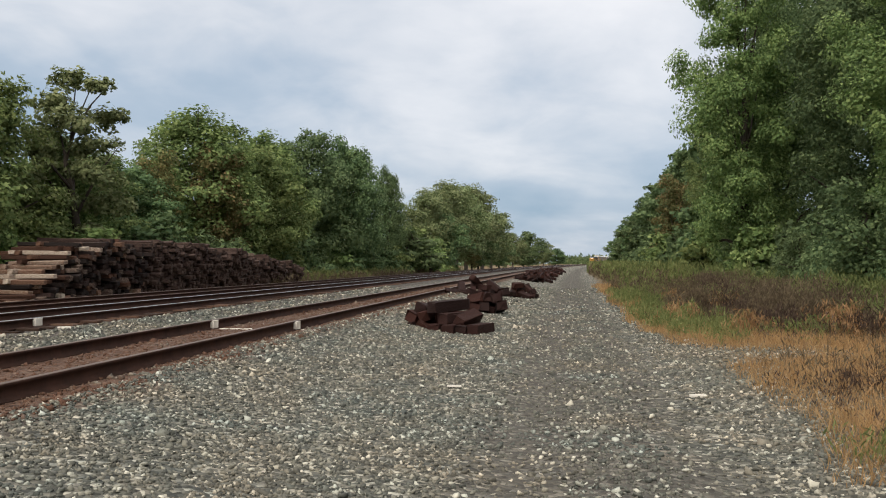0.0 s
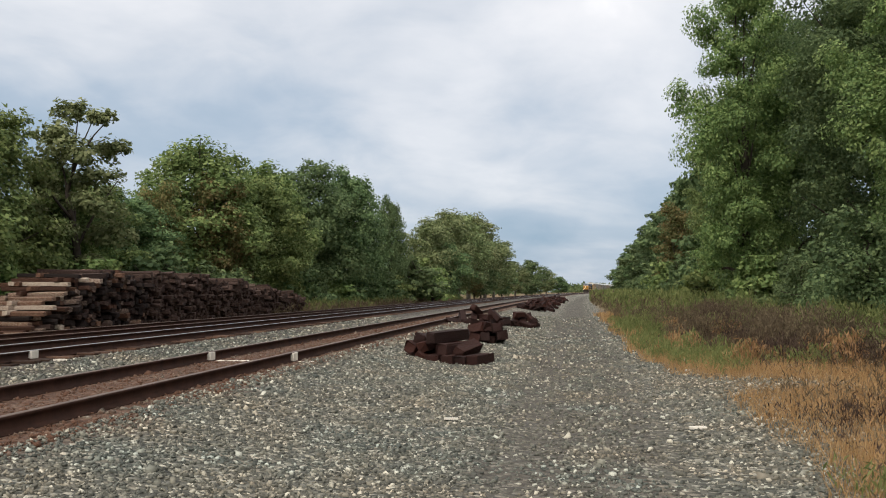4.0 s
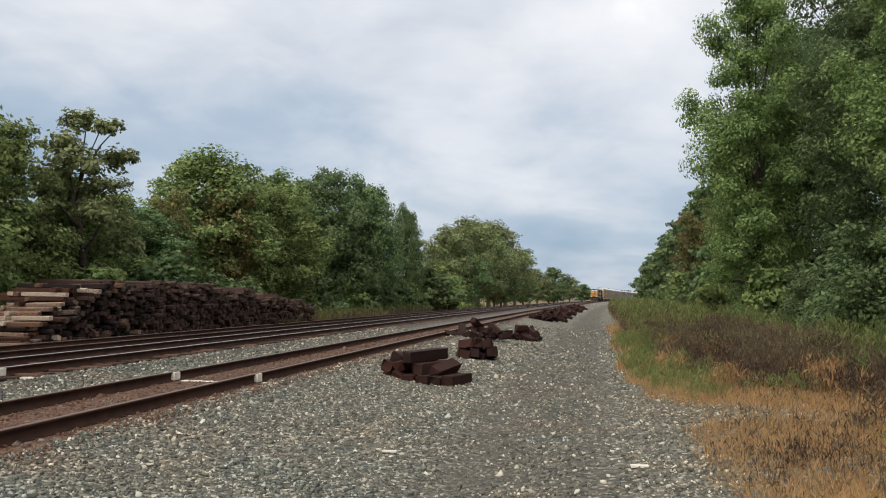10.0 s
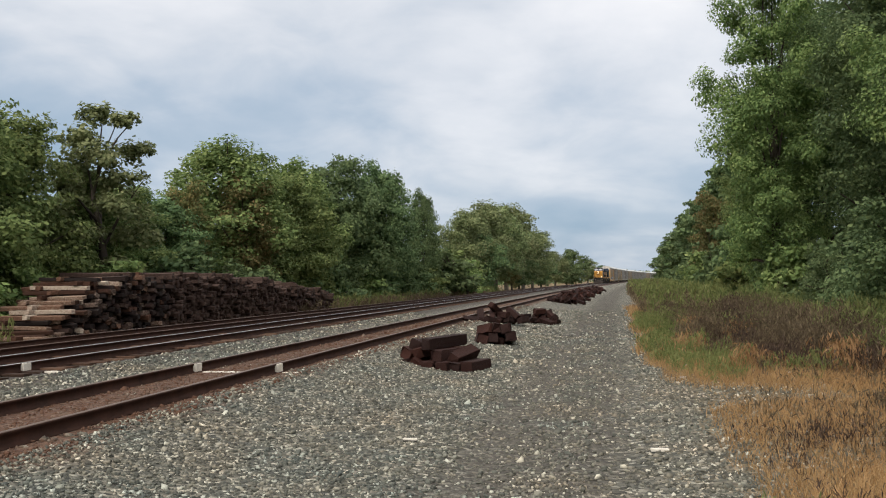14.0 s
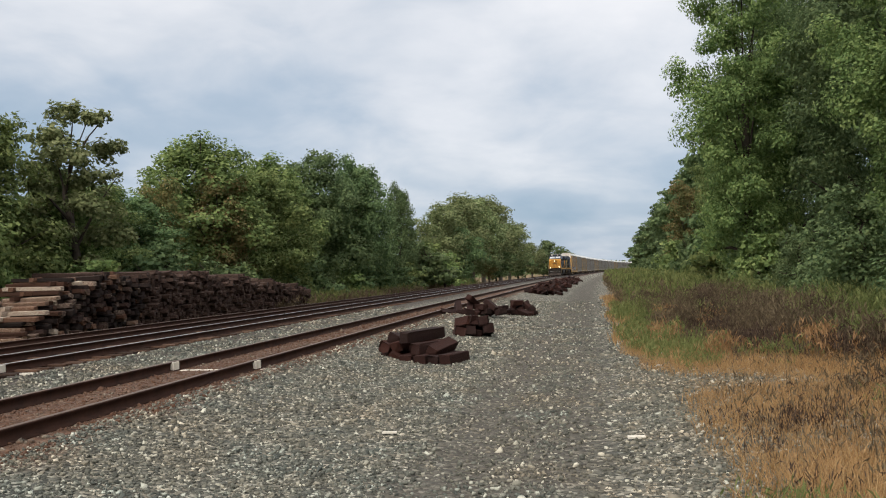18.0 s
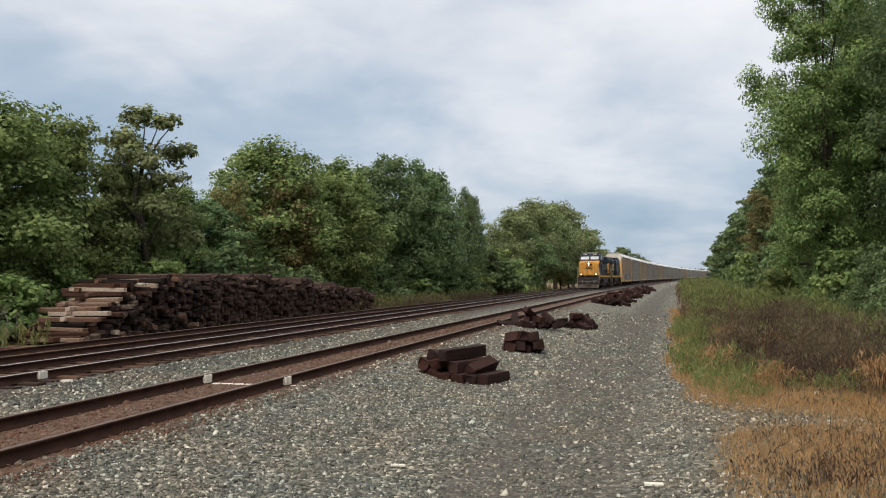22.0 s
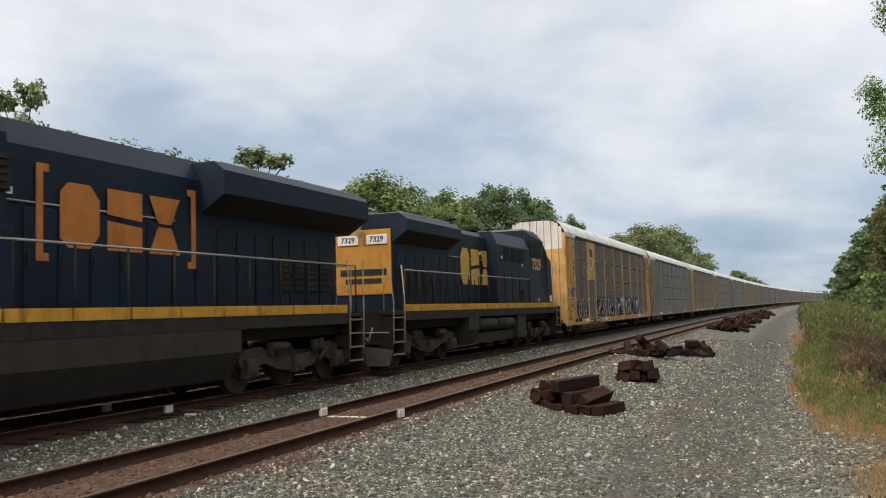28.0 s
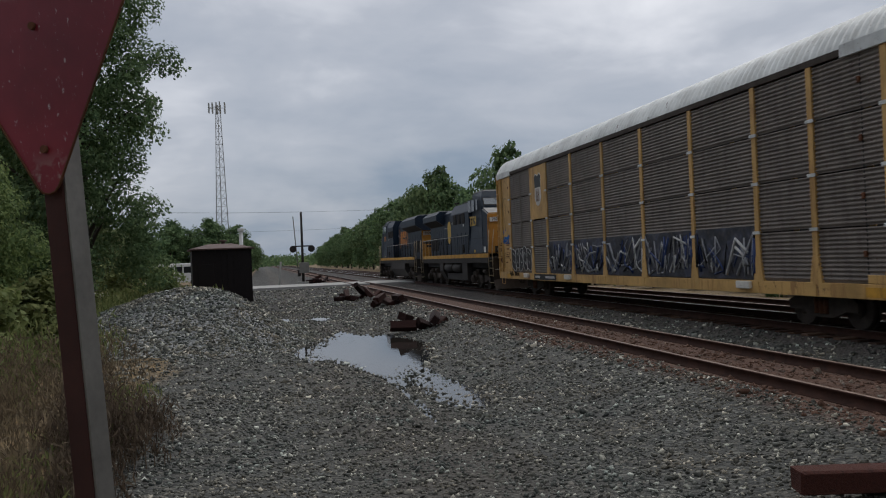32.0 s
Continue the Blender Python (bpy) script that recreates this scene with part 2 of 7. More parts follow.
def leaf_material(name, stops, trans=0.36):
    m = Mat(name, 0.78, 0, 0.15)
    r = m.island()
    blotch = m.noise(0.45, 3, 0.5, m.place())
    v = m.math("ADD", m.math("MULTIPLY", r, 0.5), m.math("MULTIPLY", blotch, 0.5))
    c = m.ramp(v, stops)
    hue = m.node("ShaderNodeHueSaturation", Color=c, Saturation=0.88, Value=m.math("ADD", m.math("MULTIPLY", m.rand(), 0.35), 0.82), Hue=m.math("ADD", m.math("MULTIPLY", m.rand(), 0.03), 0.485))
    m.colour(hue.outputs[0])
    m.b.inputs["Subsurface Weight"].default_value = 0.0
    tr = m.node("ShaderNodeBsdfTranslucent", Color=hue.outputs[0])
    mx = m.node("ShaderNodeMixShader", i0=trans)
    out = m.t.nodes["Material Output"]
    m.t.links.new(m.b.outputs[0], mx.inputs[1])
    m.t.links.new(tr.outputs[0], mx.inputs[2])
    m.t.links.new(mx.outputs[0], out.inputs[0])
    return m.m


def wood_material(name, stops, ring=True):
    m = Mat(name, 0.85, 0, 0.25)
    g = m.noise(6.0, 6, 0.7, m.stretch(m.co, (7, 0.7, 7)), 0.4)
    k = m.noise(22, 4, 0.7)
    v = m.math("ADD", m.math("MULTIPLY", g, 0.55), m.math("MULTIPLY", m.rand(), 0.45))
    c = m.ramp(v, stops)
    c = m.mix(m.math("MULTIPLY", m.step(k, 0.5, 0.7), 0.45), c, (0.018, 0.012, 0.010))
    return m.colour(c).bump(m.math("ADD", g, m.math("MULTIPLY", k, 0.6)), 0.02, 0.7).m


def corrugated_paint(name, c, dirt, streaks=0.6):
    m = Mat(name, 0.6, 0.1, 0.35)
    a = m.noise(1.3, 6, 0.7, m.stretch(m.place(), (1, 0.0, 0.25)))
    soft = m.noise(0.9, 5, 0.6)
    fine = m.noise(18, 4, 0.7)
    col = m.ramp(soft, [(0.25, tuple(v * 0.6 for v in c)), (0.5, c), (0.75, tuple(v * 1.25 for v in c))])
    drip = m.noise(2.2, 6, 0.72, m.stretch(m.co, (1.7, 1.7, 0.22)))
    col = m.mix(m.math("MULTIPLY", m.step(drip, 0.50, 0.68), streaks), col, dirt)
    col = m.mix(m.math("MULTIPLY", m.step(fine, 0.60, 0.72), 0.45), col, (0.07, 0.03, 0.015))
    spots = m.noise(5.0, 5, 0.7, m.stretch(m.co, (1, 1, 0.6)))
    col = m.mix(m.math("MULTIPLY", m.step(spots, 0.62, 0.70), 0.75), col, (0.09, 0.035, 0.018))
    return m.colour(col).m


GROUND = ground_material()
STONES = stone_material("ballast_stone")
# damp stone, its colour also lowered for the view against the light
STONES_DAMP_BACKLIT = stone_material("damp_backlit_stone", 0.56, rough=0.62)
STONES_RUST = stone_material("rusty_stone", 0.9, (0.105, 0.046, 0.025))
STONES_PILE = stone_material("pile_stone", 0.85)
RAIL_SIDE = simple("rusty_rail", (0.050, 0.022, 0.014), 0.85, 0.2, 0.5, 4.0, (0.018, 0.011, 0.009), 0.6, bump=0.003)
RAIL_TOP_RUST = simple("dull_rail_head", (0.16, 0.11, 0.085), 0.45, 0.7, 0.3, 2.0)
RAIL_TOP = simple("polished_rail_head", (0.55, 0.54, 0.52), 0.3, 1.0, 0.15, 2.0)
TIE_IN_TRACK = wood_material("sleeper_in_track", [(0.3, (0.03, 0.016, 0.010)), (0.6, (0.085, 0.045, 0.028)), (0.85, (0.16, 0.10, 0.065))])
TIE_DARK = wood_material("creosoted_wood", [(0.2, (0.014, 0.006, 0.005)), (0.5, (0.026, 0.010, 0.008)), (0.75, (0.046, 0.015, 0.010)), (0.95, (0.075, 0.026, 0.015))])
TIE_RED = wood_material("reddish_tie_wood", [(0.2, (0.035, 0.012, 0.009)), (0.5, (0.075, 0.024, 0.016)), (0.85, (0.13, 0.05, 0.032))])
TIE_STACK = wood_material("weathered_tie_wood", [(0.2, (0.010, 0.007, 0.006)), (0.5, (0.024, 0.015, 0.013)), (0.62, (0.045, 0.025, 0.020)), (0.71, (0.13, 0.09, 0.07)), (0.80, (0.33, 0.27, 0.22))])
TIE_GREY = wood_material("brown_split_wood", [(0.2, (0.030, 0.014, 0.009)), (0.45, (0.085, 0.040, 0.025)), (0.58, (0.17, 0.095, 0.062)), (0.70, (0.50, 0.42, 0.34))])
BARK = simple("bark", (0.06, 0.048, 0.038), 0.9, 0, 0.5, 6.0, bump=0.02)
BARK_PALE = simple("pale_bark", (0.16, 0.14, 0.115), 0.9, 0, 0.45, 6.0, bump=0.02)
LEAF_L = leaf_material("leaf_maple", [(0.15, (0.067, 0.116, 0.035)), (0.5, (0.160, 0.234, 0.060)), (0.85, (0.327, 0.392, 0.114))])
LEAF_D = leaf_material("leaf_dark", [(0.15, (0.056, 0.103, 0.042)), (0.5, (0.115, 0.182, 0.066)), (0.85, (0.227, 0.307, 0.107))])
LEAF_P = leaf_material("leaf_poplar", [(0.15, (0.093, 0.132, 0.049)), (0.5, (0.195, 0.249, 0.092)), (0.85, (0.359, 0.396, 0.170))])
LEAF_A = leaf_material("leaf_turning", [(0.15, (0.082, 0.105, 0.033)), (0.5, (0.157, 0.154, 0.048)), (0.85, (0.298, 0.184, 0.066))])
WEED_G = leaf_material("weed_green", [(0.15, (0.095, 0.125, 0.035)), (0.5, (0.185, 0.225, 0.062)), (0.85, (0.30, 0.31, 0.10))])
WEED_B = leaf_material("weed_brown", [(0.15, (0.085, 0.066, 0.038)), (0.5, (0.17, 0.128, 0.072)), (0.85, (0.29, 0.23, 0.12))])
WEED_P = leaf_material("weed_purple_brown", [(0.15, (0.045, 0.030, 0.022)), (0.5, (0.105, 0.070, 0.048)), (0.85, (0.20, 0.145, 0.095))])
GRASS_DRY = leaf_material("grass_dry", [(0.15, (0.21, 0.118, 0.036)), (0.5, (0.46, 0.275, 0.088)), (0.85, (0.60, 0.41, 0.165))])
BLUE = simple("dark_blue_paint", (0.008, 0.017, 0.033), 0.5, 0, 0.35, 1.2, (0.016, 0.016, 0.017), 0.3, spec=0.25)
YELLOW = simple("locomotive_yellow", (0.47, 0.225, 0.036), 0.55, 0, 0.25, 1.5, (0.13, 0.07, 0.03), 0.45)
STRIPE = simple("sill_yellow", (0.55, 0.29, 0.035), 0.55, 0, 0.3, 1.5, (0.09, 0.055, 0.03), 0.7)
LETTER = simple("letter_orange", (0.45, 0.17, 0.035), 0.6, 0, 0.25, 2.0, (0.05, 0.03, 0.02), 0.3)
LETTER_Y = simple("letter_yellow", (0.55, 0.36, 0.07), 0.6, 0, 0.25, 2.0, (0.06, 0.05, 0.03), 0.3)
BLACK = simple("grimy_black", (0.027, 0.023, 0.020), 0.75, 0.1, 0.5, 2.5, (0.055, 0.042, 0.032), 0.5)
GRIME = simple("truck_grime", (0.064, 0.050, 0.041), 0.85, 0.1, 0.5, 3.0, (0.022, 0.018, 0.015), 0.55, bump=0.004)
TANK = simple("tank_grey", (0.038, 0.033, 0.030), 0.75, 0.1, 0.35, 1.5, (0.02, 0.017, 0.015), 0.5)
STEEL = simple("worn_steel", (0.24, 0.23, 0.22), 0.5, 0.8, 0.3, 3.0)
WHITE = simple("white_paint", (0.74, 0.73, 0.70), 0.6, 0, 0.12, 2.0, (0.34, 0.30, 0.25), 0.3)
MARK_WHITE = simple("marking_paint", (0.70, 0.66, 0.58), 0.8, 0, 0.18, 5.0, (0.33, 0.25, 0.18), 0.4)
GREY_ROOF = corrugated_paint("galvanised_roof", (0.64, 0.65, 0.63), (0.42, 0.40, 0.35), 0.35)
PANEL = corrugated_paint("perforated_steel", (0.172, 0.146, 0.124), (0.080, 0.063, 0.051), 0.55)
PANEL_G = corrugated_paint("grey_rack_steel", (0.20, 0.19, 0.172), (0.12, 0.10, 0.082), 0.5)
RACK_Y = corrugated_paint("rack_yellow", (0.57, 0.35, 0.12), (0.22, 0.095, 0.04), 0.6)
RACK_T = corrugated_paint("rack_tan", (0.235, 0.215, 0.18), (0.14, 0.115, 0.09), 0.5)
RACK_B = corrugated_paint("rack_ochre", (0.42, 0.30, 0.14), (0.22, 0.15, 0.09), 0.5)
PALE_RAIL = simple("pale_worn_handrail", (0.38, 0.31, 0.20), 0.6, 0, 0.3, 4.0)
DULL_EDGE = simple("dull_tread_edge", (0.24, 0.19, 0.10), 0.7, 0, 0.3, 4.0)
RACK_W = corrugated_paint("rack_white", (0.66, 0.63, 0.57), (0.36, 0.24, 0.15), 0.4)
GLASS = simple("cab_glass", (0.012, 0.014, 0.017), 0.08, 0, 0.2, 1.0, spec=0.3)
GLASS_SIDE = simple("side_window_glass", (0.16, 0.17, 0.18), 0.08, 0.8, 0.15, 1.0, spec=0.6)
GLASS_BRIGHT = simple("windshield_glass", (0.40, 0.42, 0.45), 0.08, 0.95, 0.1, 1.0, spec=0.8)
RED = simple("faded_red", (0.17, 0.012, 0.016), 0.45, 0, 0.3, 3.0, (0.07, 0.006, 0.008), 0.5, spec=0.4)
RUST = simple("rust", (0.12, 0.05, 0.025), 0.9, 0.1, 0.5, 6.0, (0.04, 0.02, 0.012), 0.5, bump=0.003)
POST_RED = simple("post_brown_paint", (0.055, 0.022, 0.018), 0.7, 0.1, 0.35, 4.0, (0.025, 0.012, 0.01), 0.5)
GALV = simple("galvanised", (0.22, 0.21, 0.19), 0.6, 0.5, 0.25, 5.0, (0.12, 0.10, 0.08), 0.4)
HUT = simple("brown_hut_steel", (0.010, 0.006, 0.006), 0.7, 0, 0.3, 1.5)
HUT_ROOF = simple("brown_hut_roof", (0.10, 0.060, 0.052), 0.7, 0, 0.25, 2.0)
ASPHALT = simple("pale_road", (0.34, 0.33, 0.31), 0.85, 0, 0.2, 0.8, (0.20, 0.19, 0.18), 0.4)
CONCRETE = simple("concrete", (0.36, 0.35, 0.32), 0.85, 0, 0.2, 2.0)


def lamp_material(name, c, power):
    m = Mat(name, 0.3)
    m.colour(c)
    m.set(m.b, "Emission Color", c)
    m.b.inputs["Emission Strength"].default_value = power
    return m.m


HEADLIGHT = lamp_material("headlight", (1.0, 0.86, 0.60), 5.0)


def water_material():
    m = Mat("puddle_water", 0.03, 0, 0.5)
    m.colour((0.03, 0.028, 0.024))
    m.bump(m.noise(3.5, 3, 0.5, m.place()), 0.004, 0.25)
    return m.m


WATER = water_material()


def graffiti_material():
    m = Mat("spray_paint", 0.55)
    w = m.node("ShaderNodeTexWave", Vector=m.stretch(m.co, (1, 0.8, 1.1)), Scale=1.6, Distortion=5.0, Detail=2.0)
    w.inputs["Detail Scale"].default_value = 1.4
    c = m.ramp(w.outputs[0], [(0.0, (0.022, 0.023, 0.030)), (0.55, (0.040, 0.044, 0.062)), (0.8, (0.075, 0.08, 0.11)), (0.95, (0.045, 0.05, 0.08))])
    c = m.mix(m.math("MULTIPLY", m.step(m.noise(7, 5, 0.7), 0.45, 0.7), 0.45), c, (0.12, 0.10, 0.085))
    return m.colour(c).m


GRAFFITI = graffiti_material()
SPRAY_BLACK = simple("spray_black", (0.015, 0.015, 0.016), 0.5, 0, 0.4, 4.0)
SPRAY_WHITE = simple("spray_white", (0.50, 0.49, 0.47), 0.6, 0, 0.25, 4.0)
CHALK = simple("faded_chalk", (0.26, 0.20, 0.11), 0.8, 0, 0.3, 4.0)
CHALK_GREY = simple("spray_grey", (0.27, 0.27, 0.28), 0.6, 0, 0.3, 4.0)
SPRAY_BLUE_DARK = simple("spray_navy", (0.03, 0.05, 0.14), 0.6, 0, 0.3, 4.0)
SPRAY_BLUE = simple("spray_blue", (0.03, 0.14, 0.42), 0.6, 0, 0.3, 6.0)

# ---- building helpers ----
LIFT = [1.0]


def raised(z):
    """Body heights above the deck, drawn out to the type's full height."""
    return 1.9 + (z - 1.9) * LIFT[0] if z > 1.9 else z


def part(name, bm, material, parent=None, label="", at=None, smooth=False):
    """Links a bmesh as one mesh object under a thing or a part."""
    if LIFT[0] != 1.0 and at is None:
        for v in bm.verts:
            v.co.z = raised(v.co.z)
    me = bpy.data.meshes.new(name)
    bm.normal_update()
    bm.to_mesh(me)
    bm.free()
    for mt in material if isinstance(material, (list, tuple)) else [material]:
        me.materials.append(mt)
    if smooth:
        me.polygons.foreach_set("use_smooth", [True] * len(me.polygons))
    return share(name, me, parent, label, at)


def share(name, me, parent=None, label="", at=None):
    ob = new(name, me)
    if parent:
        ob.parent = parent
    if at is not None:
        ob.matrix_basis = at
    if label:
        ob["label"] = label
    return ob


def mesh_np(name, verts, faces, material, mats=None, smooth=False):
    """A mesh from arrays; all faces have the same number of corners."""
    me = bpy.data.meshes.new(name)
    n, k = faces.shape
    me.vertices.add(len(verts))
    me.vertices.foreach_set("co", np.ascontiguousarray(verts, dtype=np.float32).ravel())
    me.loops.add(n * k)
    me.loops.foreach_set("vertex_index", np.ascontiguousarray(faces, dtype=np.int32).ravel())
    me.polygons.add(n)
    me.polygons.foreach_set("loop_start", np.arange(0, n * k, k, dtype=np.int32))
    for mt in material if isinstance(material, (list, tuple)) else [material]:
        me.materials.append(mt)
    if mats is not None:
        me.polygons.foreach_set("material_index", mats.astype(np.int32))
    if smooth:
        me.polygons.foreach_set("use_smooth", np.ones(n, dtype=bool))
    me.update(calc_edges=True)
    me.validate()
    return me


def empty(name, m=None):
    ob = new(name)
    ob.empty_display_size = 0.3
    if m is not None:
        ob.matrix_basis = m
    return ob


def bx(bm, x0, x1, y0, y1, z0, z1, mi=0, taper=None):
    """A box; taper: (dx, dy) by which the top is drawn in on each side."""
    dx, dy = taper or (0, 0)
    v = [bm.verts.new(p) for p in ((x0, y0, z0), (x1, y0, z0), (x1, y1, z0), (x0, y1, z0), (x0 + dx, y0 + dy, z1), (x1 - dx, y0 + dy, z1), (x1 - dx, y1 - dy, z1), (x0 + dx, y1 - dy, z1))]
    for f in ((3, 2, 1, 0), (4, 5, 6, 7), (0, 1, 5, 4), (1, 2, 6, 5), (2, 3, 7, 6), (3, 0, 4, 7)):
        bm.faces.new([v[i] for i in f]).material_index = mi
    return bm


def box(x0, x1, y0, y1, z0, z1, bev=0.0, taper=None):
    bm = bx(bmesh.new(), x0, x1, y0, y1, z0, z1, taper=taper)
    if bev:
        bmesh.ops.bevel(bm, geom=bm.edges[:], offset=bev, segments=2, affect="EDGES", profile=0.6)
    return bm


def tube(bm, a, b, r0, r1=None, n=8, cap=True, mi=0):
    """A round bar from a to b."""
    a, b = Vector(a), Vector(b)
    r1 = r0 if r1 is None else r1
    q = (b - a).to_track_quat("Z", "Y")
    rings = []
    for p, r in ((a, r0), (b, r1)):
        rings.append([bm.verts.new(p + q @ Vector((r * math.cos(2 * math.pi * i / n), r * math.sin(2 * math.pi * i / n), 0))) for i in range(n)])
    for i in range(n):
        f = bm.faces.new((rings[0][i], rings[0][(i + 1) % n], rings[1][(i + 1) % n], rings[1][i]))
        f.smooth, f.material_index = True, mi
    if cap:
        bm.faces.new(rings[0][::-1]).material_index = mi
        bm.faces.new(rings[1]).material_index = mi
    return bm


def bars(points, r, n=6):
    """A bent round bar through points, one closed skin."""
    bm = bmesh.new()
    pts = [Vector(p) for p in points]
    loop = len(pts) > 3 and (pts[0] - pts[-1]).length < 1e-6
    if loop:
        pts = pts[:-1]
    k, rings, up = len(pts), [], None
    for i, p in enumerate(pts):
        before = pts[i - 1] if i or loop else p
        after = pts[(i + 1) % k] if i < k - 1 or loop else p
        d = (p - before).normalized() + (after - p).normalized()
        d = d.normalized() if d.length > 1e-6 else (after - before).normalized()
        if up is None:
            up = d.orthogonal().normalized()
        up = (up - d * up.dot(d)).normalized() if (up - d * up.dot(d)).length > 1e-6 else d.orthogonal().normalized()
        side = d.cross(up)
        rings.append([bm.verts.new(p + r * (up * math.cos(2 * math.pi * j / n) + side * math.sin(2 * math.pi * j / n))) for j in range(n)])
    for i in range(k if loop else k - 1):
        u, v = rings[i], rings[(i + 1) % k]
        for j in range(n):
            bm.faces.new((u[j], u[(j + 1) % n], v[(j + 1) % n], v[j])).smooth = True
    if not loop:
        bm.faces.new(rings[0][::-1])
        bm.faces.new(rings[-1])
    bmesh.ops.recalc_face_normals(bm, faces=bm.faces[:])
    return bm


def prism(outline, axis, lo, hi, bm=None, mi=0):
    """A flat outline pushed along an axis; outline points lie in the other two axes, in order."""
    bm = bm or bmesh.new()

    def put(u, v, w):
        return bm.verts.new({"x": (w, u, v), "y": (u, w, v), "z": (u, v, w)}[axis])

    a, b = [put(u, v, lo) for u, v in outline], [put(u, v, hi) for u, v in outline]
    faces = [bm.faces.new(a), bm.faces.new(b)]
    n = len(outline)
    faces += [bm.faces.new((a[i], a[(i + 1) % n], b[(i + 1) % n], b[i])) for i in range(n)]
    for f in faces:
        f.material_index = mi
    bmesh.ops.recalc_face_normals(bm, faces=faces)
    return bm


def lettering(text, size, material, parent, m, name="lettering"):
    cu = bpy.data.curves.new("text", "FONT")
    cu.body, cu.size, cu.extrude, cu.align_x, cu.align_y = text, size, 0.004, "CENTER", "CENTER"
    cu.offset = size * 0.02
    ob = new("text", cu)
    me = bpy.data.meshes.new_from_object(ob.evaluated_get(bpy.context.evaluated_depsgraph_get()))
    bpy.data.objects.remove(ob)
    me.materials.clear()
    me.materials.append(material)
    return share(name, me, parent, "", m)


# ---- lie of the land ----
HALF_GAUGE = 0.80
T1, T2, T3 = -0.86, -6.05, -9.15       # track centres, from the near siding outwards
BEND = 8e-5


def cx(y):
    return BEND * max(0.0, y) ** 2


def heading(y):
    return math.degrees(-math.atan(2 * BEND * max(0.0, y)))


PROFILE_X = [-400, -60, -25, -15, -13, -11.0, -10.4, -8.2, -7.2, -4.5, -3.7, -2.8, -2.1, 0.45, 0.85, 2.4, 4.6, 6.6, 7.4, 10, 16, 60, 400]
PROFILE_Z = [-0.5, -0.6, -0.5, -0.5, -0.42, -0.28, -0.21, -0.22, -0.20, -0.20, -0.34, -0.36, -0.172, -0.172, -0.24, -0.47, -0.56, -0.55, -0.46, -0.36, -0.3, -0.3, -0.3]


def ground_z(x, y):
    x, y = np.asarray(x, float), np.asarray(y, float)
    xr = x - BEND * np.maximum(y, 0) ** 2
    z = np.interp(xr, PROFILE_X, PROFILE_Z)
    z = z + 0.02 * np.sin(x * 0.9 + 1.3 * np.sin(y * 0.31)) * np.cos(y * 0.53) * ((xr > 1) | (xr < -12))
    # wheel ruts in the lane
    for rut in (4.55, 6.15):
        z = z - 0.035 * np.exp(-(((xr - rut - 0.1 * np.sin(y * 0.2)) / 0.28) ** 2))
    # hollow that holds the puddle
    for px, py, sx, sy, d in ((3.6, -39.2, 2.2, 4.6, 0.175), (3.55, -30.2, 0.85, 3.8, 0.108), (4.6, -52.5, 2.4, 1.3, 0.10)):
        z = z - d * np.exp(-(((x - px) / sx) ** 2) - ((y - py) / sy) ** 2)
    # crossing ramp
    ramp = np.exp(-np.maximum(0, np.abs(y + 88) - 6) ** 2 / 30) * (xr > 0.9)
    return z + ramp * np.maximum(0, -0.16 - z) * 0.9


def lines_np(marks):
    out = [np.linspace(a, b, n, endpoint=False) for a, b, n in marks]
    return np.concatenate(out + [[marks[-1][1]]])


def build_ground():
    xs = lines_np([(-500, -60, 8), (-60, -20, 12), (-20, 14, 130), (14, 60, 14), (60, 500, 8)])
    ys = lines_np([(-1200, -120, 16), (-120, -60, 24), (-60, 40, 220), (40, 140, 40), (140, 1500, 40)])
    gx, gy = np.meshgrid(xs, ys)
    bend = BEND * np.maximum(gy, 0) ** 2
    gx = gx + bend
    gz = ground_z(gx, gy)
    v = np.stack([gx, gy, gz], -1).reshape(-1, 3)
    nx, ny = len(xs), len(ys)
    i = np.arange(nx * ny).reshape(ny, nx)
    f = np.stack([i[:-1, :-1], i[:-1, 1:], i[1:, 1:], i[1:, :-1]], -1).reshape(-1, 4)
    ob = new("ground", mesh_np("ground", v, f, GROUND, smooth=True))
    tagged(ob, "grey crushed-stone ground with trodden lane and dry verges", "ground", kind="structure")


CUBE_V = np.array([(-1, -1, -1), (1, -1, -1), (1, 1, -1), (-1, 1, -1), (-1, -1, 1), (1, -1, 1), (1, 1, 1), (-1, 1, 1)]) * 0.62
CUBE_F = np.array([(3, 2, 1), (3, 1, 0), (4, 5, 6), (4, 6, 7), (0, 1, 5), (0, 5, 4), (1, 2, 6), (1, 6, 5), (2, 3, 7), (2, 7, 6), (3, 0, 4), (3, 4, 7)])


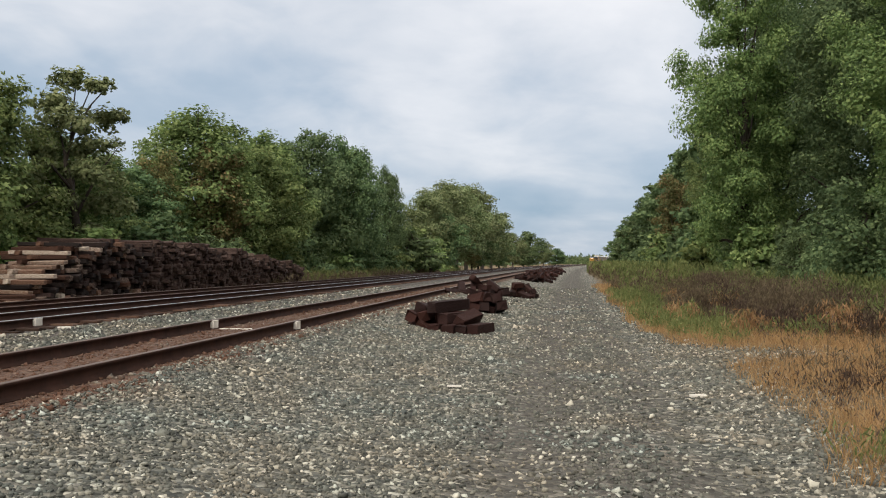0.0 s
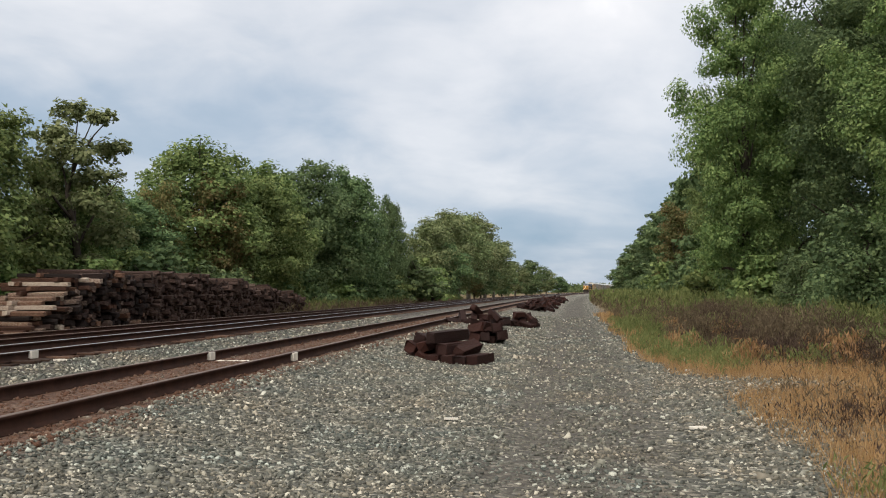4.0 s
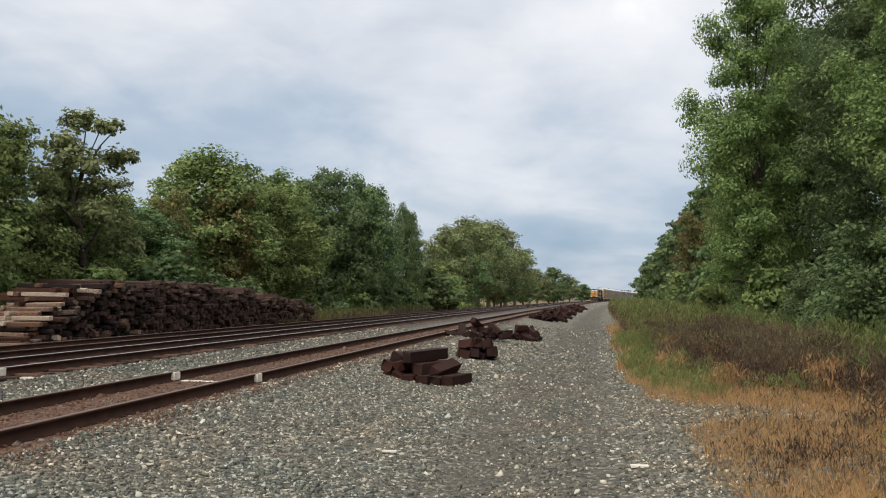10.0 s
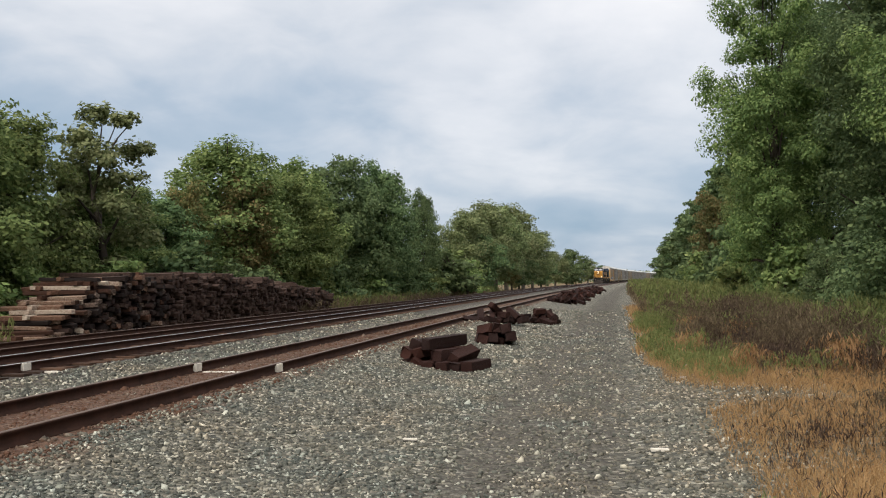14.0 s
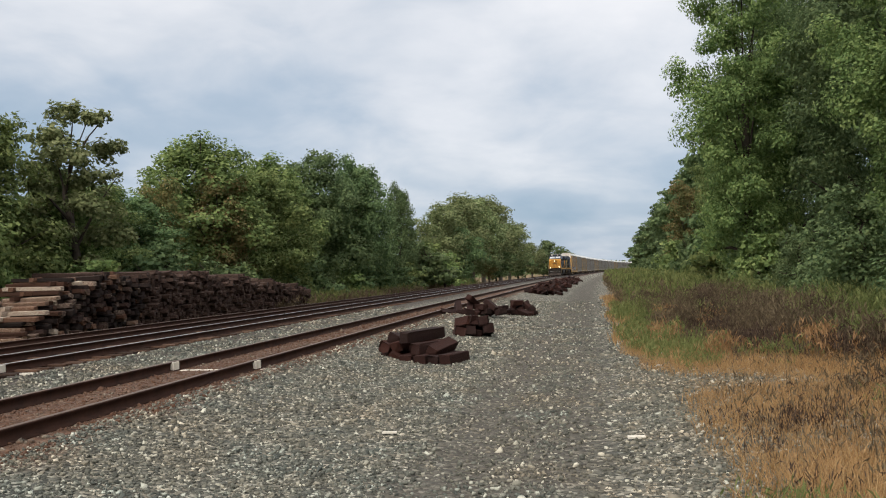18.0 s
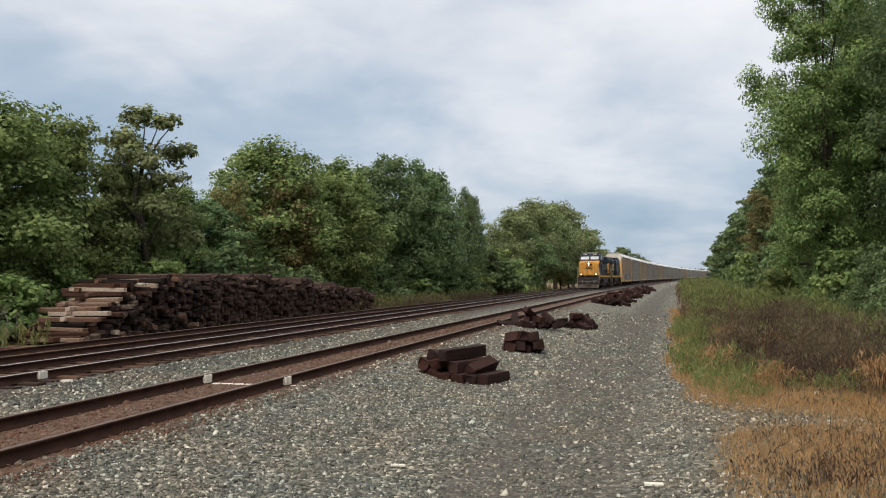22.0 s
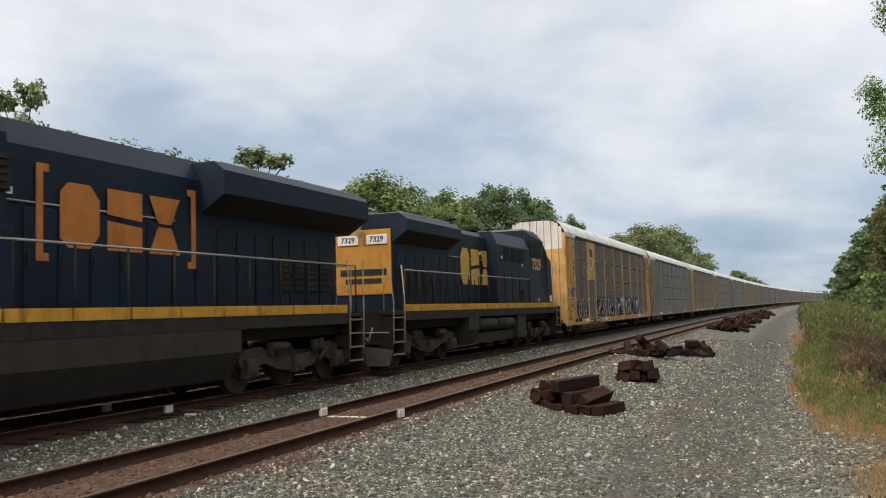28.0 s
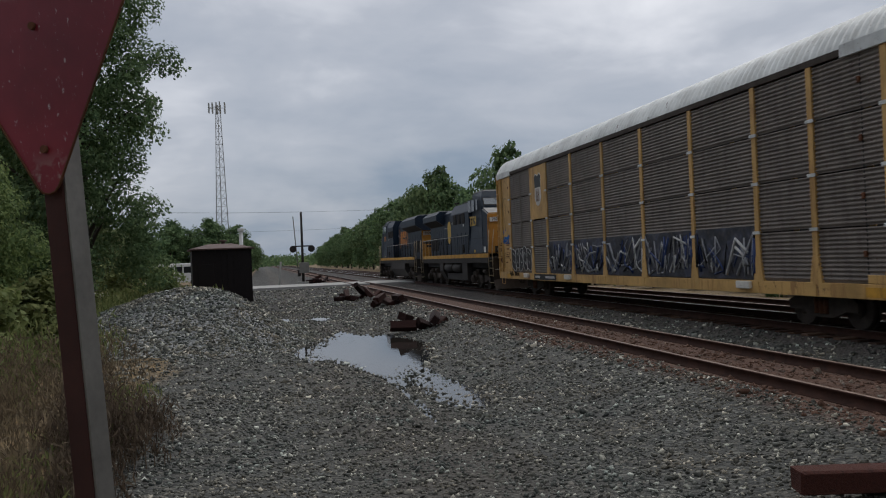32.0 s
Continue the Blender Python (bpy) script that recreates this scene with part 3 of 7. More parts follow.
def stones_mesh(name, pts, sizes, material, rng):
    """Angular stones, one island each."""
    n = len(pts)
    v = CUBE_V[None] * (1 + rng.uniform(-0.48, 0.40, (n, 8, 3)))
    v = v * (sizes[:, None, None] * rng.uniform(0.6, 1.25, (n, 1, 3)) * np.array([1.25, 1.05, 0.62]))
    q = rng.normal(size=(n, 4)) * np.array([1.0, 0.34, 0.34, 1.0])
    q /= np.linalg.norm(q, axis=1)[:, None]
    w, x, y, z = q.T
    rot = np.stack([1 - 2 * (y * y + z * z), 2 * (x * y - z * w), 2 * (x * z + y * w), 2 * (x * y + z * w), 1 - 2 * (x * x + z * z), 2 * (y * z - x * w), 2 * (x * z - y * w), 2 * (y * z + x * w), 1 - 2 * (x * x + y * y)], -1).reshape(n, 3, 3)
    v = np.einsum("nij,nkj->nki", rot, v) + pts[:, None]
    f = CUBE_F[None] + 8 * np.arange(n)[:, None, None]
    return mesh_np(name, v.reshape(-1, 3), f.reshape(-1, 3), material)


def build_gravel():
    rng = np.random.default_rng(3)
    out = []
    # x range, y range, stones a square metre, half size
    for x0, x1, y0, y1, dens, size in ((0.35, 7.6, -12.5, -6, 560, 0.018), (0.2, 9.4, -6, 3, 330, 0.021), (0.2, 7.0, 3, 16, 150, 0.026), (0.2, 6.9, 16, 40, 30, 0.036), (-4.6, -2.0, -8, 8, 230, 0.028), (-4.6, -2.0, 8, 30, 70, 0.034), (-4.6, -2.0, -50, -8, 45, 0.04), (0.2, 9.0, -26, -18.5, 270, 0.021), (0.2, 10, -31, -26, 160, 0.026), (0.2, 10.5, -42, -31, 60, 0.033), (0.2, 10, -60, -42, 34, 0.042), (0.2, 8.5, -83, -60, 12, 0.06)):
        n = int((x1 - x0) * (y1 - y0) * dens)
        x, y = rng.uniform(x0, x1, n), rng.uniform(y0, y1, n)
        s = size * rng.lognormal(0, 0.30, n)
        # fewer loose stones in the trodden lane
        keep = rng.uniform(size=n) < np.where((y > -14) & ((np.abs(x - 4.5) < 0.42) | (np.abs(x - 6.05) < 0.38)), 0.42, np.where((x > 3.9) & (x < 6.5) & (y > -14), 0.78, 1.0))
        x, y, s = x[keep], y[keep], s[keep]
        z = ground_z(x, y) + s * rng.uniform(-0.15, 0.35, len(s))
        wet = (ground_z(x, y) < -0.635) & (rng.uniform(size=len(z)) < 0.9) & (y < -25)
        out.append(np.stack([x, y, z, s], -1)[~wet])
    a = np.concatenate(out)
    for k, mat, words in ((a[:, 1] > -15, STONES, "loose grey limestone ballast over the whole lane"), (a[:, 1] <= -15, STONES_DAMP_BACKLIT, "damp grey ballast round the puddle, toned darker for the backlight")):
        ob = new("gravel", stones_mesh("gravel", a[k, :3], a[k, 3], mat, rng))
        tagged(ob, words, "gravel", kind="stuff")
    # rusty stones between and beside the siding's rails
    out = []
    for x0, x1, y0, y1, dens, size in ((-1.58, -0.14, -14, 6, 110, 0.020), (-1.58, -0.14, 6, 30, 50, 0.03), (-1.58, -0.14, -45, -14, 60, 0.03), (0.02, 0.55, -12, 10, 190, 0.020), (0.02, 0.55, 10, 40, 40, 0.03), (0.02, 0.7, -45, -16, 70, 0.03), (-2.3, -1.76, -10, 30, 70, 0.028)):
        n = int((x1 - x0) * (y1 - y0) * dens)
        x, y = rng.uniform(x0, x1, n), rng.uniform(y0, y1, n)
        s = size * rng.lognormal(0, 0.35, n)
        out.append(np.stack([x + BEND * np.maximum(y, 0) ** 2, y, ground_z(x, y) + s * rng.uniform(-0.2, 0.25, n), s], -1))
    a = np.concatenate(out)
    ob = new("rusty_gravel", stones_mesh("rusty_gravel", a[:, :3], a[:, 3], STONES_RUST, rng))
    tagged(ob, "rust-stained stones in the siding bed", "gravel", kind="stuff")


# ---- tracks ----
RAIL_OUT = [(-0.075, -0.172), (0.075, -0.172), (0.075, -0.160), (0.012, -0.140), (0.010, -0.045), (0.036, -0.034), (0.036, -0.006), (0.028, 0.0), (-0.028, 0.0), (-0.036, -0.006), (-0.036, -0.034), (-0.010, -0.045), (-0.012, -0.140), (-0.075, -0.160)]


def rail_mesh(name, x, side, top):
    ys = lines_np([(-700, -100, 6), (-100, 0, 4), (0, 300, 24), (300, 1400, 50)])
    k = len(RAIL_OUT)
    v = np.array([[(x + cx(y) + u, y, w) for u, w in RAIL_OUT] for y in ys]).reshape(-1, 3)
    f, mi = [], []
    for r in range(len(ys) - 1):
        for i in range(k):
            j = (i + 1) % k
            f.append((r * k + i, r * k + j, (r + 1) * k + j, (r + 1) * k + i))
            mi.append(1 if i in (6, 7, 8) else 0)
    return mesh_np(name, v, np.array(f), [side, top], np.array(mi))


def tie_mesh(name, half=1.3, w=0.115, h=0.17, seed=0, length_axis="x"):
    rng = random.Random(seed)
    bm = bmesh.new()
    bx(bm, -half, half, -w, w, -h / 2, h / 2)
    bmesh.ops.bevel(bm, geom=bm.edges[:], offset=0.014, segments=1, affect="EDGES")
    for v in bm.verts:
        v.co += Vector((rng.uniform(-0.02, 0.02), rng.uniform(-0.009, 0.009), rng.uniform(-0.009, 0.009)))
    me = bpy.data.meshes.new(name)
    bm.to_mesh(me)
    bm.free()
    return me


def build_track(name, xc, top, label, first, last):
    tr = empty(name)
    tagged(tr, label, "railway track", kind="structure")
    for dx in (-HALF_GAUGE, HALF_GAUGE):
        share("rail", rail_mesh("rail", xc + dx, RAIL_SIDE, top), tr, "rusty steel rail" if top is RAIL_TOP_RUST else "worn steel rail with polished head")
    kinds = [tie_mesh("tie", seed=s) for s in range(4)]
    for me in kinds:
        me.materials.append(TIE_IN_TRACK)
    rng = random.Random(int(-xc * 10))
    y, n = first, 0
    while y < last:
        share("tie", kinds[n % 4], tr, "", pose(xc + cx(y) + rng.uniform(-0.04, 0.04), y, -0.262 if xc > -2 else -0.252 + rng.uniform(-0.008, 0.012), 0, 0, heading(y) + rng.uniform(-1.2, 1.2)))
        y += 0.535
        n += 1
    return tr


# ---- train ----


def arc(cx0, cz0, r, a0, a1, n):
    return [(cx0 + r * math.cos(radians(a0 + (a1 - a0) * i / n)), cz0 + r * math.sin(radians(a0 + (a1 - a0) * i / n))) for i in range(n + 1)]


def wheelset(parent, y, r, gauge=0.773):
    for s in (-1, 1):
        bm = bmesh.new()
        tube(bm, (s * (gauge - 0.07), y, r), (s * (gauge + 0.065), y, r), r, n=24)
        tube(bm, (s * (gauge - 0.10), y, r), (s * (gauge - 0.07), y, r), r + 0.028, n=24)
        tube(bm, (s * (gauge + 0.065), y, r), (s * (gauge + 0.10), y, r), r * 0.42, r * 0.36, n=16)
        part("wheel", bm, GRIME, parent)
    bm = bmesh.new()
    tube(bm, (-0.75, y, r), (0.75, y, r), 0.09)
    part("axle", bm, GRIME, parent)


def loco_truck(parent, yc):
    tk = part("truck", box(-0.9, 0.9, yc - 1.9, yc + 1.9, 0.62, 0.84, 0.03), GRIME, parent, "grime-covered six-wheel truck")
    for s in (-1, 1):
        # cast side frame: dips between the axle boxes
        out = [(yc - 2.35, 0.92), (yc - 2.3, 0.60), (yc - 1.75, 0.52), (yc - 1.35, 0.62), (yc - 0.75, 0.44), (yc - 0.42, 0.40), (yc + 0.42, 0.40), (yc + 0.75, 0.44), (yc + 1.35, 0.62), (yc + 1.75, 0.52), (yc + 2.3, 0.60), (yc + 2.35, 0.92), (yc + 1.5, 1.0), (yc + 1.0, 0.80), (yc, 0.70), (yc - 1.0, 0.80), (yc - 1.5, 1.0)]
        bm = prism(out, "x", s * 1.06 - 0.07, s * 1.06 + 0.07)
        part("side_frame", bm, GRIME, tk)
        for dy in (-1.98, 0, 1.98):
            bm = bmesh.new()
            bx(bm, s * 1.16 - 0.11, s * 1.16 + 0.11, yc + dy - 0.20, yc + dy + 0.20, 0.34, 0.74)
            tube(bm, (s * 1.18, yc + dy, 0.53), (s * 1.33, yc + dy, 0.53), 0.15, 0.12, 12)
            bmesh.ops.bevel(bm, geom=[e for e in bm.edges if e.calc_length() > 0.3], offset=0.02, segments=1, affect="EDGES")
            part("axle_box", bm, GRIME, tk)
        for dy in (-1.0, 1.0):
            bm = bmesh.new()
            for k in (-0.15, 0.15):
                tube(bm, (s * 1.15, yc + dy + k, 0.78), (s * 1.15, yc + dy + k, 1.08), 0.10, n=10)
            part("spring", bm, GRIME, tk)
        bm = bmesh.new()
        tube(bm, (s * 1.22, yc + 0.55, 0.98), (s * 1.22, yc + 1.25, 0.98), 0.10, n=10)
        part("brake_cylinder", bm, GRIME, tk)
        bm = bmesh.new()
        tube(bm, (s * 1.22, yc - 1.35, 0.86), (s * 1.22, yc - 0.95, 0.55), 0.05, n=8)
        part("brake_rod", bm, GRIME, tk)
    for dy in (-1.98, 0, 1.98):
        wheelset(tk, yc + dy, 0.53)


def handrail(parent, s, y0, y1, posts, z0=1.92, top=2.83, mat=None):
    x = s * 1.47
    part("handrail", bars([(x, y0, top), (x, y1, top)], 0.02), mat or simple_roof, parent)
    n = posts
    for i in range(n + 1):
        y = y0 + (y1 - y0) * i / n
        part("stanchion", bars([(x, y, z0 - 0.25), (x, y, top)], 0.022), mat or BLACK, parent)


def steps(parent, s, y, direct):
    """Corner steps: two side plates and four treads."""
    st = part("step_well", box(min(s * 1.0, s * 1.5), max(s * 1.0, s * 1.5), min(y, y + direct * 0.05), max(y, y + direct * 0.05), 0.35, 1.75, 0.01), BLACK, parent)
    y1 = y + direct * 0.78
    part("step_plate", box(min(s * 1.0, s * 1.5), max(s * 1.0, s * 1.5), min(y1, y1 - direct * 0.05), max(y1, y1 - direct * 0.05), 0.35, 1.75, 0.01), BLACK, st)
    for k in range(4):
        z = 0.42 + 0.36 * k
        part("tread", box(min(s * 1.08, s * 1.5), max(s * 1.08, s * 1.5), min(y, y1), max(y, y1), z, z + 0.04), BLACK, st)
        part("tread_edge", box(min(s * 1.5, s * 1.515), max(s * 1.5, s * 1.515), min(y, y1), max(y, y1), z, z + 0.045), DULL_EDGE, st, "dull yellow step edge")
    part("grab_iron", bars([(s * 1.53, y, 0.75), (s * 1.55, y, 2.0), (s * 1.47, y - direct * 0.15, 2.95)], 0.02), PALE_RAIL, st, "pale worn grab iron")
    part("grab_iron", bars([(s * 1.53, y1, 0.75), (s * 1.55, y1, 2.0), (s * 1.47, y1, 2.95)], 0.02), PALE_RAIL, st, "pale worn grab iron")


def coupler(parent, y, d):
    bm = bmesh.new()
    bx(bm, -0.09, 0.09, min(y - d * 0.9, y), max(y - d * 0.9, y), 0.72, 0.98)
    bx(bm, -0.19, 0.15, min(y - d * 0.05, y + d * 0.12), max(y - d * 0.05, y + d * 0.12), 0.66, 1.02)
    bx(bm, -0.3, 0.3, min(y - d * 0.95, y - d * 0.8), max(y - d * 0.95, y - d * 0.8), 0.6, 1.1)
    bmesh.ops.bevel(bm, geom=bm.edges[:], offset=0.02, segments=1, affect="EDGES")
    c = part("coupler", bm, GRIME, parent)
    for x in (-0.45, -0.32, 0.32, 0.45):
        part("air_hose", bars([(x, y - d * 0.75, 1.0), (x, y - d * 0.45, 0.7), (x * 0.8, y - d * 0.15, 0.42)], 0.025), BLACK, c)


def vents(parent, s, x, y0, y1, z0, z1, n):
    g = part("grille", box(min(x, x + s * 0.03), max(x, x + s * 0.03), y0, y1, z0, z1, 0.008), BLACK, parent)
    for i in range(n):
        z = z0 + (z1 - z0) * (i + 0.5) / n
        part("louvre", box(min(x + s * 0.03, x + s * 0.06), max(x + s * 0.03, x + s * 0.06), y0 + 0.04, y1 - 0.04, z - 0.02, z + 0.012), BLACK, g)


def logo(parent, s, x, yc, zc, w, h, mat, brackets):
    """The railway's mark as plain blocks, with or without the two brackets."""
    e = 0.006

    def slab(pts):
        return part("mark_block", prism(pts, "x", min(s * x, s * (x + e)), max(s * x, s * (x + e))), mat, parent)

    u = w / 3.24
    for k in range(3):
        y = yc + s * (k - 1) * u * 1.12
        a, q = u * 0.46, h / 2
        if k == 0:
            slab([(y - a, zc - q * 0.55), (y - a, zc + q * 0.55), (y - a * 0.5, zc + q), (y + a * 0.6, zc + q), (y + a, zc + q * 0.7), (y + a, zc - q * 0.7), (y + a * 0.6, zc - q), (y - a * 0.5, zc - q)])
        elif k == 1:
            slab([(y - a, zc - q), (y + a, zc - q), (y + a, zc - q * 0.04), (y - a, zc - q * 0.16)])
            slab([(y - a, zc + q * 0.04), (y + a, zc + q * 0.16), (y + a, zc + q), (y - a, zc + q)])
        else:
            slab([(y - a, zc + q), (y + a, zc + q), (y + a * 0.42, zc + q * 0.06), (y - a * 0.42, zc + q * 0.06)])
            slab([(y - a, zc - q), (y + a, zc - q), (y + a * 0.42, zc - q * 0.06), (y - a * 0.42, zc - q * 0.06)])
    if brackets:
        for d in (-1, 1):
            y = yc + d * (w / 2 + 0.46)
            yi = y - d * 0.26
            slab([(yi, zc + h * 0.72), (y, zc + h * 0.72), (y, zc - h * 0.72), (yi, zc - h * 0.72), (yi, zc - h * 0.60), (y - d * 0.14, zc - h * 0.60), (y - d * 0.14, zc + h * 0.60), (yi, zc + h * 0.60)])


def window(parent, name, pts, axis, lo, hi, glass=None):
    w = part(name, prism(pts, axis, lo, hi), BLUE, parent, "window in a dark frame")
    cu, cv = sum(p[0] for p in pts) / len(pts), sum(p[1] for p in pts) / len(pts)
    inner = [(cu + (u - cu) * 0.90, cv + (v - cv) * 0.88) for u, v in pts]
    d = 0.004 if hi > 0 or axis == "y" else -0.004
    far = hi if abs(hi) > abs(lo) else lo
    sgn = 1 if far > 0 else -1
    part("pane", prism(inner, axis, min(far, far + sgn * 0.006), max(far, far + sgn * 0.006)), glass or GLASS_SIDE, w)
    return w


def cab_front(loco, yf, ynose, lead, number):
    """Wide cab with a short nose; +y is ahead. yf: base of the windshield, ynose: face of the nose."""
    # nose: yellow, slightly wedge-shaped
    bm = bmesh.new()
    hw, top_f, top_b = 1.46, 3.56 if lead else 3.72, 3.86 if lead else 4.02
    pts = [(-hw, yf - 0.12), (hw, yf - 0.12), (hw, ynose - 0.45), (0.62, ynose), (-0.62, ynose), (-hw, ynose - 0.45)]
    lower = [bm.verts.new((x, y, 1.9)) for x, y in pts]
    tops = [top_b, top_b, 3.36, 3.70, 3.70, 3.36] if lead else [top_b, top_b, 3.70, top_f, top_f, 3.70]
    upper = [bm.verts.new((x * (0.97 if i > 1 else 1), y - (0.10 if i in (3, 4) else 0), tops[i])) for i, (x, y) in enumerate(pts)]
    bm.faces.new(upper).material_index = 1 if not lead else 0
    bm.faces.new(lower[::-1])
    for i in range(6):
        j = (i + 1) % 6
        f = bm.faces.new((lower[i], lower[j], upper[j], upper[i]))
        f.material_index = 1 if i in (0, 1, 5) else 0
    bmesh.ops.recalc_face_normals(bm, faces=bm.faces[:])
    bmesh.ops.bevel(bm, geom=[e for e in bm.edges if e.calc_length() > 0.5], offset=0.05, segments=2, affect="EDGES")
    bm.normal_update()
    for f in bm.faces:
        f.material_index = 2 if not lead and f.normal.z > 0.6 else 0 if f.normal.y > 0.3 or f.normal.z > 0.6 else 1
    nose = part("nose", bm, [YELLOW, BLUE, simple_roof], loco, "yellow nose with dark blue sides")
    part("nose_door", box(0.28, 0.92, ynose - 0.22, ynose - 0.02, 2.0, 3.05, 0.02), YELLOW, nose)
    # door outline, small window and the railway's mark as plain dark blocks
    for x0, x1, z0, z1 in ((-0.50, -0.475, 1.98, 3.05), (0.20, 0.225, 1.98, 3.6), (-0.50, 0.225, 1.98, 2.0)):
        part("door_gap", box(x0, x1, ynose - 0.09, ynose + 0.006, z0, z1), BLACK, nose)
    part("nose_window", box(-0.46, -0.24, ynose - 0.12, ynose + 0.004, 3.16, 3.42, 0.02), GLASS, nose, "small dark window in the nose")
    for x0, x1, z0, z1 in ((-0.30, -0.10, 2.74, 2.96), (-0.06, 0.13, 2.74, 2.84), (-0.06, 0.13, 2.87, 2.96), (0.17, 0.36, 2.74, 2.96), (-0.46, -0.42, 2.62, 3.06), (0.48, 0.52, 2.62, 3.06), (-0.36, -0.28, 2.50, 2.57), (0.30, 0.38, 2.50, 2.57)):
        part("emblem_block", box(x0, x1, ynose - 0.07, ynose + 0.010, z0, z1), BLACK, nose, "dark emblem block")
    for x0, x1, z in ((0.62, 0.98, 2.86), (-0.98, -0.66, 2.86), (0.62, 0.90, 3.28)):
        part("nose_grab", bars([(x0, ynose - 0.12, z), (x0, ynose + 0.05, z), (x1, ynose - 0.12, z), (x1, ynose - 0.28, z)], 0.016, 5), BLACK, nose)
    part("nose_grab", bars([(-0.95, ynose - 0.02, 2.25), (-0.95, ynose + 0.10, 2.25), (-0.95, ynose + 0.10, 3.1), (-0.95, ynose - 0.02, 3.1)], 0.016, 5), YELLOW, nose)
    part("anticlimber", box(-1.2, 1.2, ynose - 0.15, ynose + 0.32, 1.60, 1.74, 0.02), BLACK, loco, "dark front anticlimber ledge")
    # cab
    prof = [(yf - CAB, 1.9), (yf, 1.9), (yf, top_b), (yf - 0.48, 4.52), (yf - 0.80, 4.80), (yf - CAB, 4.80)]
    bm = prism(prof, "x", -1.48, 1.48)
    for v in bm.verts:
        if v.co.z > 4.6:
            v.co.x *= 0.80
        elif v.co.z > 4.2:
            v.co.x *= 0.94
    bmesh.ops.bevel(bm, geom=[e for e in bm.edges if e.calc_length() > 0.3], offset=0.04, segments=2, affect="EDGES")
    cab = part("cab", bm, BLUE, loco, "dark blue wide cab")
    bm = prism([(yf - CAB + 0.05, 4.78), (yf - 0.82, 4.78), (yf - 0.9, 4.86), (yf - CAB + 0.05, 4.86)], "x", -1.12, 1.12)
    part("cab_roof", bm, simple_roof, cab, "pale weathered roof sheet")
    # windshield panes lie on the sloped front
    slope = math.degrees(math.atan2(0.48, (4.52 - top_b) * LIFT[0]))
    tall = 0.68 if lead else 0.62
    for x0, x1 in ((-1.33, -0.07), (0.07, 1.33)):
        bm = box(x0, x1, -0.02, 0.02, 0.08, tall, 0.015)
        w = part("windshield", bm, BLACK, cab, "", pose(0, yf - 0.02, raised(top_b + 0.02), slope, 0, 0))
        part("pane", box(x0 + 0.05, x1 - 0.05, 0.021, 0.028, 0.13, tall - 0.05), GLASS_BRIGHT if lead else GLASS_SIDE, w, "windshield glass that mirrors the sky", Matrix.Identity(4))
        part("wiper", bars([((x0 + x1) / 2, 0.05, 0.56), (x0 + 0.25, 0.05, 0.22)], 0.010, 4), BLACK, w, "", Matrix.Identity(4))
    for s in (-1, 1):
        x0, x1 = (1.475, 1.50) if s > 0 else (-1.50, -1.475)
        for a, b in ((yf - 2.86, yf - 2.22), (yf - 2.11, yf - 1.44)):
            window(cab, "side_window", [(a, 3.88), (b, 3.88), (b, 4.48), (a, 4.48)], "x", x0, x1, None if lead else GLASS)
        window(cab, "side_window", [(yf - 1.14, 3.92), (yf - 0.76, 3.92), (yf - 0.78, 4.46), (yf - 1.14, 4.46)], "x", x0, x1, None if lead else GLASS)
        if lead:
            part("awning", box(min(s * 1.42, s * 1.62), max(s * 1.42, s * 1.62), yf - 2.9, yf - 1.3, 4.50, 4.525), simple_roof, cab, "grey window awning")
        lettering(number, 0.72 if not lead else 0.62, LETTER_Y if not lead else LETTER, cab, Matrix.Translation((s * 1.484, yf - 1.92, 3.65)) @ Matrix.Rotation(radians(90 * s), 4, "Z") @ Matrix.Rotation(radians(90), 4, "X"), "road_number")
        if not lead:
            part("data_plate", box(min(s * 1.48, s * 1.49), max(s * 1.48, s * 1.49), yf + 0.20, yf + 0.60, 1.96, 2.22), WHITE, cab, "white notice plate")
        part("builder_plate", box(min(s * 1.48, s * 1.49), max(s * 1.48, s * 1.49), yf - 1.9, yf - 1.6, 1.98, 2.1), LETTER_Y, cab, "yellow plate")
        part("panel_line", box(min(s * 1.478, s * 1.486), max(s * 1.478, s * 1.486), yf - 2.3, yf + 0.6, 2.62, 2.635), BLACK, cab)
    if not lead:
        for s in (-1, 1):
            nb = part("number_board", box(-0.32, 0.32, 0.0, 0.03, -0.11, 0.11, 0.01), WHITE, nose, "white number board on the nose", pose(s * 1.05, ynose - 0.215, 3.62, 0, 0, -28 * s))
            lettering(number, 0.2, BLACK, nb, Matrix.Translation((0, 0.032, 0)) @ Matrix.Rotation(radians(180), 4, "Z") @ Matrix.Rotation(radians(90), 4, "X"), "board_number")
    # number boards and lamps
    for x in (-0.72, 0.72) if lead else ():
        nb = part("number_board", box(x - 0.40, x + 0.40, yf - 0.72, yf - 0.46, 4.52, 4.76, 0.02), BLACK, cab)
        lettering(number, 0.24, WHITE, nb, Matrix.Translation((x, yf - 0.452, raised(4.64))) @ Matrix.Rotation(radians(180), 4, "Z") @ Matrix.Rotation(radians(90), 4, "X"), "board_number")
    lit = HEADLIGHT if lead else STEEL
    hx = 0.0
    hl = part("headlight_box", box(hx - 0.17, hx + 0.17, ynose - 0.2, ynose + 0.03, 3.14, 3.58, 0.02), BLACK, nose)
    for z in (3.26, 3.46):
        bm = bmesh.new()
        tube(bm, (hx, ynose + 0.03, z), (hx, ynose + 0.055, z), 0.075, n=16)
        part("headlight", bm, lit, hl, "lit headlight" if lead else "unlit headlight")
